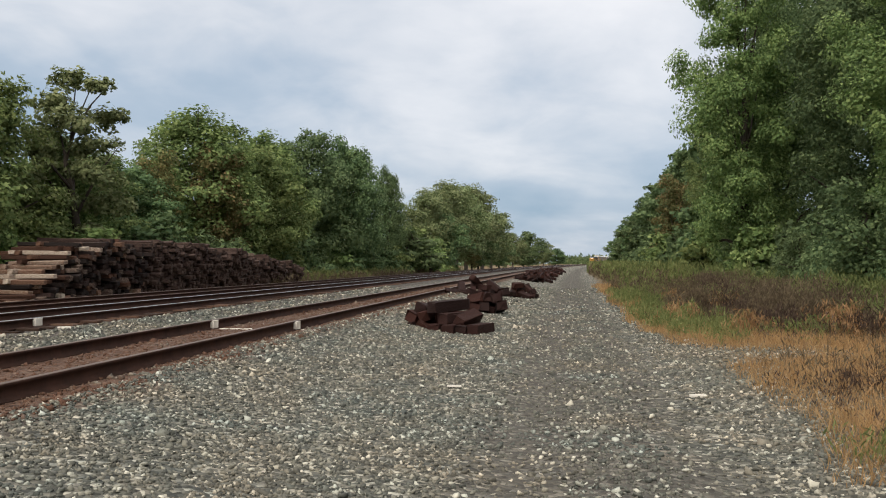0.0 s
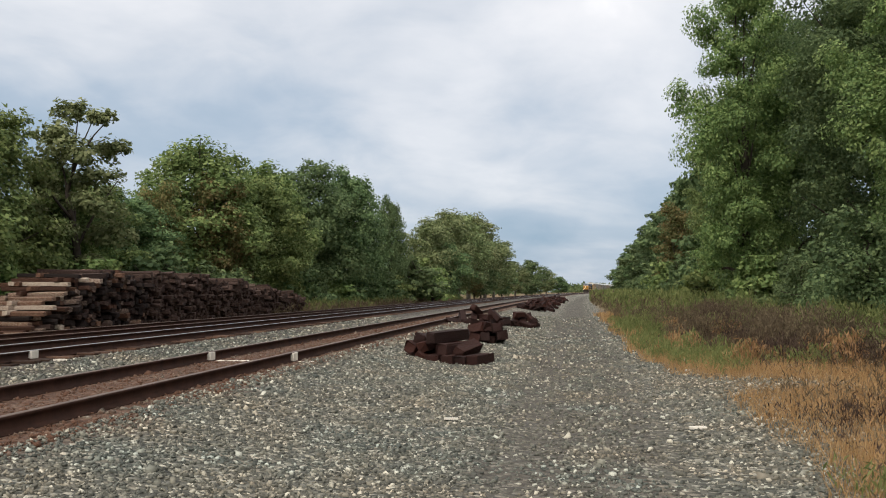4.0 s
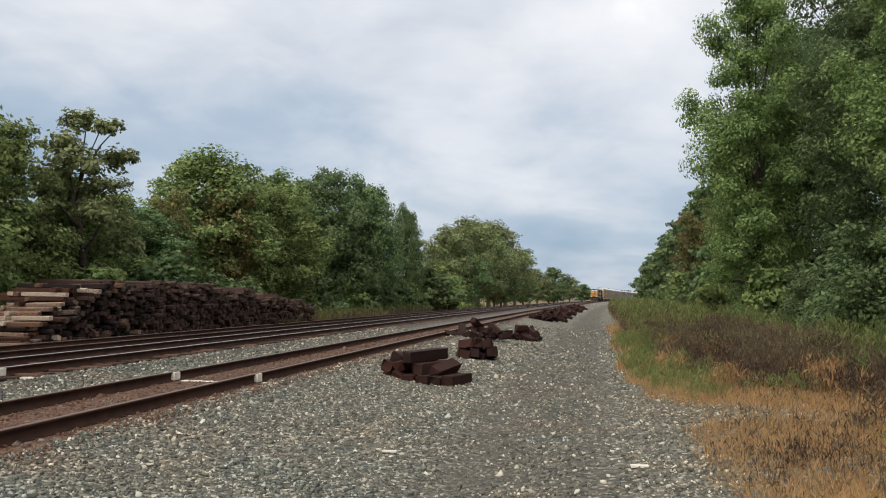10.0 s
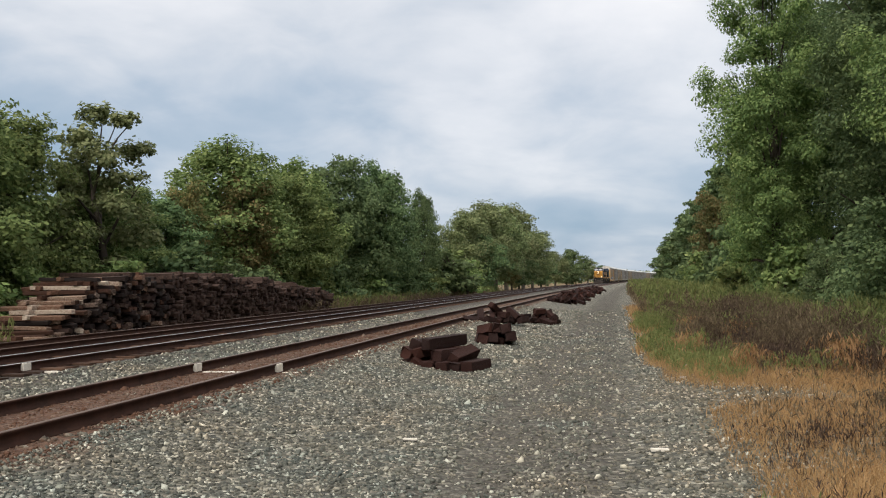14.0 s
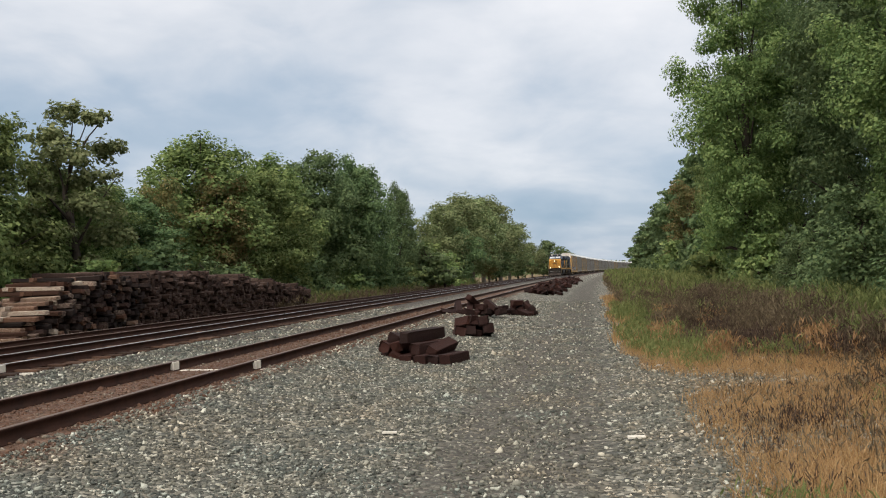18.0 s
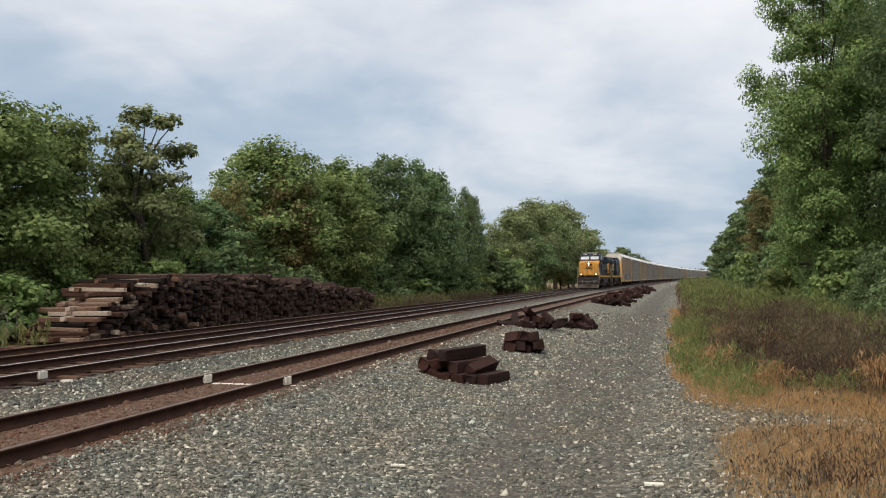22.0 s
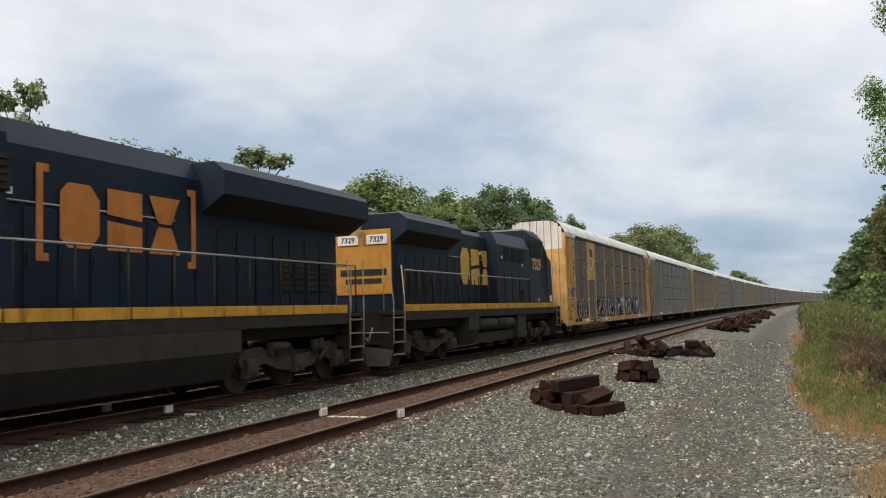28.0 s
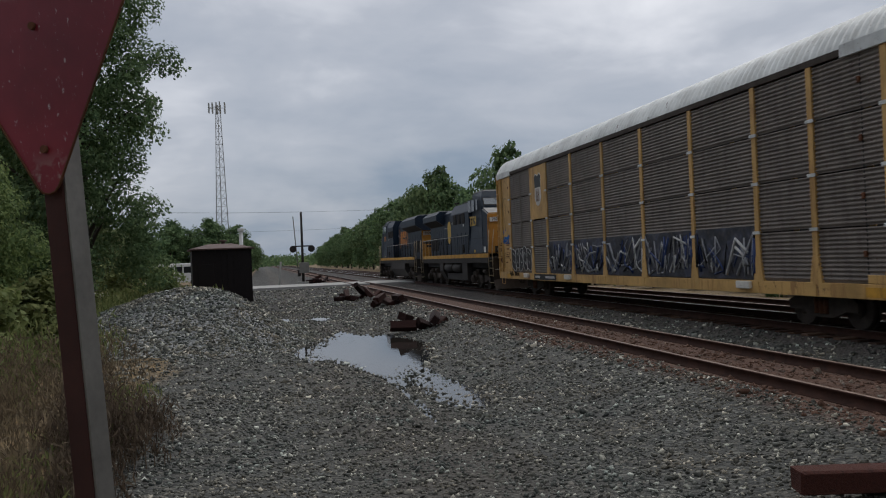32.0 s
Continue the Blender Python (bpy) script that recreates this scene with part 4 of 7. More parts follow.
    for x in (-1.05, 1.05):
        dl = part("ditch_light_bracket", box(x - 0.14, x + 0.14, ynose - 0.1, ynose + 0.12, 1.92, 2.22, 0.02), BLACK, loco)
        bm = bmesh.new()
        tube(bm, (x, ynose + 0.12, 2.07), (x, ynose + 0.15, 2.07), 0.075, n=16)
        part("ditch_light", bm, lit, dl, "lit ditch light" if lead else "unlit ditch light")
    part("roof_antenna", bars([(0.4, yf - 1.7, 4.76), (0.4, yf - 1.7, 4.96)], 0.02), BLACK, cab)
    part("roof_grab", bars([(0.9, yf - 2.6, 4.70), (0.9, yf - 2.6, 4.86), (0.9, yf - 2.2, 4.86), (0.9, yf - 2.2, 4.70)], 0.015), BLACK, cab)


PLOUGH = simple("plough_steel", (0.065, 0.052, 0.044), 0.8, 0.1, 0.4, 2.0, (0.02, 0.016, 0.014), 0.6)
simple_roof = simple("weathered_roof", (0.30, 0.29, 0.27), 0.7, 0, 0.25, 1.5, (0.12, 0.10, 0.08), 0.4)


CAB = 3.0


def locomotive(name, number, half, lead, label):
    """A six-axle road diesel; +y is the cab end."""
    LIFT[0] = 1.14
    lo = empty(name)
    tagged(lo, label, "locomotive", group="train")
    d = half - 0.85
    part("deck", box(-1.5, 1.5, -d, d, 1.60, 1.70, 0.015), BLACK, lo)
    part("frame", box(-1.15, 1.15, -d + 0.2, d - 0.2, 1.15, 1.60, 0.02), BLACK, lo)
    for s in (-1, 1):
        # side sill in lengths between the stanchions, yellow
        n = 14
        for i in range(n):
            y0, y1 = -d + 0.9 + (2 * d - 1.8) * i / n, -d + 0.9 + (2 * d - 1.8) * (i + 1) / n
            part("sill_stripe", box(min(s * 1.46, s * 1.52), max(s * 1.46, s * 1.52), y0 + 0.03, y1 - 0.03, 1.70, 1.91, 0.008), STRIPE, lo, "yellow side sill")
        part("sill", box(min(s * 1.40, s * 1.505), max(s * 1.40, s * 1.505), -d + 0.85, d - 0.85, 1.42, 1.70, 0.01), BLACK, lo)
    yf = d - (2.35 if lead else 2.08)
    cab_front(lo, yf, yf + 1.6 if lead else yf + 1.38, lead, number)
    back = yf - CAB
    rear = -9.75 if lead else -8.66
    length = 3.7 if lead else 4.6
    # hood
    prof = [(-0.98, 1.7), (0.98, 1.7), (0.98, 4.22), (0.72, 4.40 if not lead else 4.62), (-0.72, 4.40 if not lead else 4.62), (-0.98, 4.22)]
    hood = part("hood", prism(prof, "y", rear, back), BLUE, lo, "dark blue engine hood")
    up = 0.24 if lead else 0.0
    prof = [(-1.46, 1.7), (1.46, 1.7), (1.46, 4.0 + up), (1.2, 4.46 + up), (-1.2, 4.46 + up), (-1.46, 4.0 + up)]
    cabinet = part("equipment_cabinet", prism(prof, "y", back - length, back), BLUE, lo, "dark blue full-width equipment cabinet")
    # radiator wings
    rl = 6.6 if lead else 4.75
    w = 1.58 if lead else 1.5
    z0, z1 = (3.95, 4.56) if lead else (3.92, 4.40)
    prof = [(-0.95, z0 - 0.35), (0.95, z0 - 0.35), (w, z0), (w, z1 - 0.18), (w - 0.25, z1), (-w + 0.25, z1), (-w, z1 - 0.18), (-w, z0)]
    yr = rear - 0.85 if lead else rear
    rad = part("radiator", prism(prof, "y", yr, yr + rl), BLUE, lo, "dark flared radiator housing")
    part("radiator_top", box(-1.2, 1.2, yr + 0.4, yr + rl - 0.4, z1, z1 + 0.06, 0.02), simple_roof, rad)
    for s in (-1, 1):
        part("radiator_screen", prism([(s * 0.965, z0 - 0.30), (s * (w - 0.04), z0 - 0.02), (s * (w - 0.02), z0 - 0.03), (s * 0.985, z0 - 0.33)], "y", yr + 0.3, yr + rl - 0.3), BLACK, rad)
        # hood doors with hinge lines and handles
        y = rear + 0.25
        while y < back - length - 0.9:
            door = part("hood_door", box(min(s * 0.98, s * 1.005), max(s * 0.98, s * 1.005), y, y + 0.66, 1.78, 3.35, 0.01), BLUE, hood)
            part("door_handle", box(min(s * 1.005, s * 1.03), max(s * 1.005, s * 1.03), y + 0.55, y + 0.60, 2.5, 2.7), BLACK, door)
            y += 0.72
        for k in range(4):
            yy = rear + 0.5 + k * 0.62
            vents(hood, s, s * 1.006, yy, yy + 0.42, 2.2, 2.95, 6)
        for k in range(3):
            yy = back - 0.8 - k * 1.05
            part("cabinet_door", box(min(s * 1.46, s * 1.48), max(s * 1.46, s * 1.48), yy - 0.9, yy, 1.8, 3.0, 0.01), BLUE, cabinet)
            vents(cabinet, s, s * 1.46, yy - 0.85, yy - 0.1, 3.45, 3.95, 5)
        vents(cabinet, s, s * 1.481, back - 1.55, back - 1.15, 2.0, 2.4, 5)
        # small white notices
        for yy, zz in ((back - 1.3, 3.3), (back - 4.2, 3.5), (back - 5.5, 3.6), (back - 7.0, 2.9)):
            xx = 1.482 if yy > back - length else 1.008
            part("notice", box(min(s * xx, s * (xx + 0.008)), max(s * xx, s * (xx + 0.008)), yy, yy + 0.16, zz, zz + 0.1), WHITE, hood)
        part("conduit", bars([(s * 1.0, rear + rl, 3.42), (s * 1.0, back - length, 3.42)], 0.018, 5), simple_roof, hood)
        handrail(lo, s, rear - 0.2, back - 0.2 if not lead else back - 0.1, 12)
        steps(lo, s, d - 0.05, -1)
        steps(lo, s, -d + 0.05, 1)
    for s in (-1, 1):
        if lead:
            logo(hood, s, 1.012, -1.75, 3.30, 3.15, 0.98, LETTER, True)
        else:
            logo(hood, s, 1.012, -1.2, 3.15, 3.3, 1.2, LETTER_Y, False)
    # yellow rear end of the hood
    rp = part("hood_end", box(-0.96, 0.96, rear - 0.05, rear, 1.75 if lead else 2.2, 3.75 if lead else 3.98, 0.02), YELLOW, lo, "yellow hood end")
    up = 0.0 if lead else 0.27
    for x in (-0.5, 0.5):
        nb = part("number_board", box(x - 0.36, x + 0.36, rear - 0.10, rear - 0.05, 3.30 + up, 3.56 + up, 0.012), WHITE, rp)
        lettering(number, 0.24, BLACK, nb, Matrix.Translation((x, rear - 0.104, raised(3.43 + up))) @ Matrix.Rotation(radians(90), 4, "X"), "board_number")
    part("mark_bar", box(-0.8, 0.8, rear - 0.06, rear - 0.05, 2.72, 2.90), BLACK, rp, "dark emblem bar")
    part("mark_bar", box(-0.62, 0.62, rear - 0.06, rear - 0.05, 2.50, 2.64), BLACK, rp, "dark emblem bar")
    for z in (3.85, 4.05):
        bm = bmesh.new()
        tube(bm, (0, rear - 0.32, z), (0, rear - 0.26, z), 0.09, n=14)
        part("rear_light", bm, STEEL, rp)
    for x in (-1.2, 1.2):
        part("end_rail", bars([(x, -d + 0.1, 1.7), (x, -d + 0.1, 2.85), (x * 0.45, -d + 0.1, 2.85), (x * 0.45, -d + 0.1, 1.7)], 0.02), PALE_RAIL, lo, "pale worn end handrail")
        part("end_rail", bars([(x, d - 0.1, 1.7), (x, d - 0.1, 2.5), (x * 0.45, d - 0.1, 2.5), (x * 0.45, d - 0.1, 1.7)], 0.018), PALE_RAIL, lo, "pale worn end handrail")
    # exhaust, horn, blowers on the roof
    part("exhaust", box(-0.55, 0.55, -0.2, 0.7, 4.50, 4.66, 0.03), BLACK, hood)
    part("roof_hatch", box(-0.6, 0.6, 1.6, 2.9, 4.50, 4.58, 0.02), simple_roof, hood)
    horn = part("horn", bars([(0.5, -2.3, 4.5), (0.5, -2.3, 4.73)], 0.03), BLACK, hood)
    for k in range(3):
        bm = bmesh.new()
        tube(bm, (0.40 + 0.10 * k, -2.42, 4.74), (0.40 + 0.10 * k, -2.12, 4.75), 0.02, 0.055, 12)
        part("bell", bm, BLACK, horn)
    # underframe
    out = [(-1.5, 0.95), (-1.5, 1.5), (1.5, 1.5), (1.5, 0.95), (1.15, 0.38), (-1.15, 0.38)]
    tank = part("fuel_tank", prism(out, "y", -4.65 if lead else -2.6, 2.75 if lead else -0.6) if lead else prism(out[:2] + [(1.5, 1.5), (1.5, 0.95), (1.2, 0.40), (-1.2, 0.40)], "y", -3.4, -2.3), TANK, lo, "grey fuel tank")
    if not lead:
        for s in (-1, 1):
            for k in range(2):
                bm = bmesh.new()
                tube(bm, (s * 1.2, -2.1 + k * 2.3, 1.15), (s * 1.2, -0.05 + k * 2.3, 1.15), 0.29, n=18)
                bmesh.ops.bevel(bm, geom=[e for e in bm.edges if e.calc_length() < 0.2 and abs(e.verts[0].co.y - e.verts[1].co.y) < 0.01], offset=0.03, segments=1, affect="EDGES")
                part("air_reservoir", bm, TANK, lo, "grey air reservoir")
            part("battery_box", box(min(s * 0.8, s * 1.45), max(s * 0.8, s * 1.45), 2.75, 4.0, 0.45, 1.5, 0.03), TANK, lo)
        part("lower_tank", box(-1.25, 1.25, -2.3, 2.7, 0.40, 0.82, 0.05), TANK, lo)
    bc = half - (3.75 if lead else 4.4)
    for yc in (-bc, bc):
        loco_truck(lo, yc)
    for dd in (-1, 1):
        y = dd * d
        part("pilot", box(-1.15, 1.15, min(y, y - dd * 0.06), max(y, y - dd * 0.06), 0.75, 1.70, 0.01), BLACK, lo)
        coupler(lo, dd * half, dd)
        # plough
        out = [(-1.52, 0.14), (1.52, 0.14), (1.52, 0.58), (0.55, 0.70), (-0.55, 0.70), (-1.52, 0.58)]
        bm = prism(out, "y", min(y, y + dd * 0.04), max(y, y + dd * 0.04))
        for v in bm.verts:
            if v.co.z < 0.3:
                v.co.y += dd * (0.45 - 0.14 * abs(v.co.x))
        part("plough", bm, PLOUGH, lo, "dull brown-grey snow plough")
        part("uncoupling_lever", bars([(-1.45, y + dd * 0.12, 1.1), (-0.3, y + dd * 0.12, 1.1), (0, y + dd * 0.16, 1.0), (0.3, y + dd * 0.12, 1.1), (1.45, y + dd * 0.12, 1.1)], 0.02), simple_roof, lo)
        for x in (-0.9, -0.62, 0.62, 0.9):
            part("mu_hose", bars([(x, y + dd * 0.06, 1.25), (x * 0.93, y + dd * 0.22, 0.85), (x * 0.8, y + dd * 0.16, 0.95)], 0.022), simple_roof if abs(x) > 0.8 else BLACK, lo)
        if dd > 0 and lead:
            bm = bmesh.new()
            tube(bm, (0.35, y, 1.50), (0.35, y + 0.05, 1.50), 0.07, n=12)
            part("marker_lamp", bm, RED, lo)
    LIFT[0] = 1.0
    return lo


def corrugated_panel(name, w, h, ridges, depth, material):
    """A sheet with ridges that run along y; it lies in the y-z plane and bulges to +x."""
    k = ridges * 4
    prof = []
    for i in range(ridges):
        z = h * i / ridges
        s = h / ridges
        prof += [(0, z + 0.06 * s), (0, z + 0.42 * s), (depth, z + 0.54 * s), (depth, z + 0.88 * s)]
    prof = [(0, 0)] + prof + [(0, h)]
    v = np.array([(x, y, z) for y in (-w / 2, w / 2) for x, z in prof])
    n = len(prof)
    f = np.array([(i, n + i, n + i + 1, i + 1) for i in range(n - 1)])
    return mesh_np(name, v, f, material)


def rack_truck(parent, yc):
    tk = part("truck", box(-0.85, 0.85, yc - 0.2, yc + 0.2, 0.5, 0.85, 0.03), GRIME, parent, "dark freight truck")
    for s in (-1, 1):
        out = [(yc - 1.15, 0.36), (yc - 0.75, 0.36), (yc - 0.35, 0.22), (yc + 0.35, 0.22), (yc + 0.75, 0.36), (yc + 1.15, 0.36), (yc + 1.15, 0.56), (yc + 0.5, 0.84), (yc - 0.5, 0.84), (yc - 1.15, 0.56)]
        part("side_frame", prism(out, "x", s * 1.0 - 0.06, s * 1.0 + 0.06), GRIME, tk)
        for k in (-0.16, 0, 0.16):
            bm = bmesh.new()
            tube(bm, (s * 1.05, yc + k, 0.30), (s * 1.05, yc + k, 0.62), 0.07, n=8)
            part("spring", bm, RUST, tk)
    for dy in (-0.9, 0.9):
        wheelset(tk, yc + dy, 0.42)


def shield(parent, s, y, z, w, h):
    """A plain two-tone shield."""
    def out(k):
        return [(y - w * k, z + h * 0.42 * k), (y - w * 0.6 * k, z + h * 0.5 * k), (y, z + h * 0.43 * k), (y + w * 0.6 * k, z + h * 0.5 * k), (y + w * k, z + h * 0.42 * k), (y + w * 0.86 * k, z), (y + w * k, z - h * 0.25 * k), (y + w * 0.5 * k, z - h * 0.45 * k), (y, z - h * 0.5 * k), (y - w * 0.5 * k, z - h * 0.45 * k), (y - w * k, z - h * 0.25 * k), (y - w * 0.86 * k, z)]
    x = s * 1.546
    sh = part("shield", prism(out(1), "x", min(x, x + s * 0.006), max(x, x + s * 0.006)), RACK_W, parent, "white and dark blue shield emblem")
    top = [(y - w * 0.95, z + h * 0.40), (y - w * 0.57, z + h * 0.47), (y, z + h * 0.40), (y + w * 0.57, z + h * 0.47), (y + w * 0.95, z + h * 0.40), (y + w * 0.84, z + h * 0.06), (y - w * 0.84, z + h * 0.06)]
    part("shield_band", prism(top, "x", min(x + s * 0.006, x + s * 0.011), max(x + s * 0.006, x + s * 0.011)), SPRAY_BLACK if s > 0 else SPRAY_BLACK, sh)
    for k in (-0.45, -0.15, 0.15, 0.45):
        part("shield_stripe", prism([(y + k * w - 0.03, z - h * 0.36), (y + k * w + 0.03, z - h * 0.36), (y + k * w + 0.03, z + h * 0.02), (y + k * w - 0.03, z + h * 0.02)], "x", min(x + s * 0.006, x + s * 0.010), max(x + s * 0.006, x + s * 0.010)), RUST, sh)


RACK_HALF = 13.75
BAYS = [3.2, 2.0, 2.8, 3.0, 3.0, 3.05, 3.0, 2.1, 2.2]        # from the end that leads
EAVE, CROWN = 5.55, 0.74


def side_box(s, x0, x1, y0, y1, z0, z1, bev=0.0):
    return box(min(s * x0, s * x1), max(s * x0, s * x1), min(y0, y1), max(y0, y1), z0, z1, bev)


def side_text(text, size, material, parent, s, x, y, z):
    return lettering(text, size, material, parent, Matrix.Translation((s * x, y, z)) @ Matrix.Rotation(radians(90 * s), 4, "Z") @ Matrix.Rotation(radians(90), 4, "X"))


def rack_roof(step, rib):
    """Crowned roof sheet with cross ribs."""
    H = RACK_HALF
    prof = [(-1.55, EAVE - 0.03)] + [(x, EAVE + CROWN * (1 - (abs(x) / 1.55) ** 5)) for x in 1.52 * np.sin(np.linspace(-1.5708, 1.5708, 19))] + [(1.55, EAVE - 0.03)]
    ys = np.arange(-H, H + 0.01, step)
    v, rows = [], len(prof)
    for i, y in enumerate(ys):
        k = rib if (i % 4) in (1, 2) else 0.0
        v += [(x * (1 + k * 0.25), y, z + k) for x, z in prof]
    idx = np.arange(len(ys) * rows).reshape(len(ys), rows)
    return np.array(v), np.stack([idx[:-1, :-1], idx[:-1, 1:], idx[1:, 1:], idx[1:, :-1]], -1).reshape(-1, 4)


def end_marks(pan, s, H):
    """Stencils, chalk and spray on the leading corner sheet."""
    x = 1.518
    for zz, ww, yy in ((2.30, 0.62, 1.42), (2.22, 0.5, 1.42), (2.04, 0.42, 1.40), (1.42, 0.28, 1.2), (2.06, 0.3, 0.33), (1.97, 0.3, 0.33)):
        part("stencil_bar", side_box(s, x, x + 0.004, H - yy - ww / 2, H - yy + ww / 2, zz, zz + 0.05), RUST, pan)
    for text, size, yy, zz in (("DECK", 0.085, 0.33, 2.34), ("CLEARANCE", 0.075, 0.33, 2.25), ("THIS CAR", 0.075, 1.32, 1.80), ("EXCESS HEIGHT", 0.070, 1.32, 1.70)):
        side_text(text, size, RUST, pan, s, x + 0.004, H - yy, zz)
    frame_pts = [(H - 0.98, 1.62), (H - 1.66, 1.62), (H - 1.66, 1.90), (H - 0.98, 1.90), (H - 0.98, 1.62)]
    part("stencil_frame", bars([(s * x, u, w) for u, w in frame_pts], 0.008, 4), RUST, pan)
    bm = bmesh.new()
    tube(bm, (s * 1.517, H - 0.33, 1.58), (s * 1.523, H - 0.33, 1.58), 0.17, n=18)
    part("rust_disc", bm, RUST, pan, "round rust-brown decal")
    hook = [(1.20, 3.62), (1.24, 3.9), (1.40, 4.12), (1.44, 4.28), (1.36, 4.40), (1.20, 4.43), (1.0, 4.36), (0.86, 4.2), (0.80, 3.97), (0.86, 3.72), (0.99, 3.45), (1.10, 3.2), (1.15, 2.92)]
    part("chalk_line", bars([(s * x, H - u, w) for u, w in hook], 0.011, 4), CHALK, pan)
    part("chalk_line", bars([(s * x, H - 1.06, 2.98), (s * x, H - 1.15, 2.88), (s * x, H - 1.24, 3.0)], 0.012, 4), SPRAY_BLUE, pan)
    # blue scrawl of rounded strokes
    rng = random.Random(4)
    for k in range(7):
        u0, tall = 0.66 + 0.155 * k, rng.uniform(0.22, 0.42)
        loop = [(u0 + 0.075 * math.cos(a) + 0.02 * a / 6, 2.50 + 0.5 * tall * math.sin(a + k)) for a in np.linspace(0.4, 5.4, 9)]
        part("scrawl", bars([(s * x, H - u, w) for u, w in loop], 0.024, 5), SPRAY_BLUE, pan)
    part("scrawl", bars([(s * x, H - 0.64, 2.36), (s * x, H - 1.35, 2.30), (s * x, H - 1.7, 2.62)], 0.018, 5), SPRAY_BLUE, pan)
    ring = [(0.84 + 0.05 * math.cos(a), 2.84 + 0.09 * math.sin(a)) for a in np.linspace(0, 6.3, 10)]
    part("scrawl", bars([(s * x, H - u, w) for u, w in ring], 0.014, 4), SPRAY_BLUE, pan)


def sprayed_letters(ar, s, top):
    """Unreadable bubble shapes with pale outlines over one bay, and a scrawl on the sill."""
    xg, H = 1.528, RACK_HALF
    y = top - 0.12
    for k, w in enumerate((0.62, 0.52, 0.58, 0.56, 0.60)):
        yc = y - w / 2
        pts = []
        for t in np.linspace(0, 2 * math.pi, 22, endpoint=False):
            c, d = math.cos(t), math.sin(t)
            q = 1 / max(abs(c), abs(d)) * 0.55 + 0.45
            pts.append((yc + w * 0.56 * c * q * (1 + 0.13 * math.cos(3 * t + 2 * k)) + 0.05 * d * (1 - k % 3), 1.56 + 0.06 * (k % 2) + 0.47 * d * q * (1 + 0.13 * math.sin(2 * t + 1.7 * k))))
        bub = part("graffiti", prism(pts, "x", min(s * xg, s * (xg + 0.022)), max(s * xg, s * (xg + 0.022))), SPRAY_BLACK, ar, "dark spray-painted bubble shape with pale outline")
        loop = [(s * (xg + 0.023), u, v) for u, v in pts]
        part("outline", bars(loop + loop[:1], 0.014, 4), SPRAY_WHITE, bub)
        rng = random.Random(k)
        for j in range(2):
            zz = 1.78 - 0.36 * j
            part("outline", bars([(s * (xg + 0.023), yc + w * rng.uniform(0.05, 0.25), zz + 0.10), (s * (xg + 0.023), yc - w * 0.05, zz), (s * (xg + 0.023), yc - w * rng.uniform(0.15, 0.3), zz + rng.uniform(-0.1, 0.1))], 0.012, 4), SPRAY_WHITE, bub)
        y -= w
    for k in range(9):
        y0 = top + 0.25 - 0.15 * k - (0.15 if k > 3 else 0)
        part("scrawl", bars([(s * 1.565, y0, 0.86), (s * 1.565, y0 - 0.03, 1.04), (s * 1.565, y0 - 0.10, 0.9 + 0.05 * (k % 3)), (s * 1.565, y0 - 0.06, 0.84)], 0.011, 4), SPRAY_BLACK, ar)


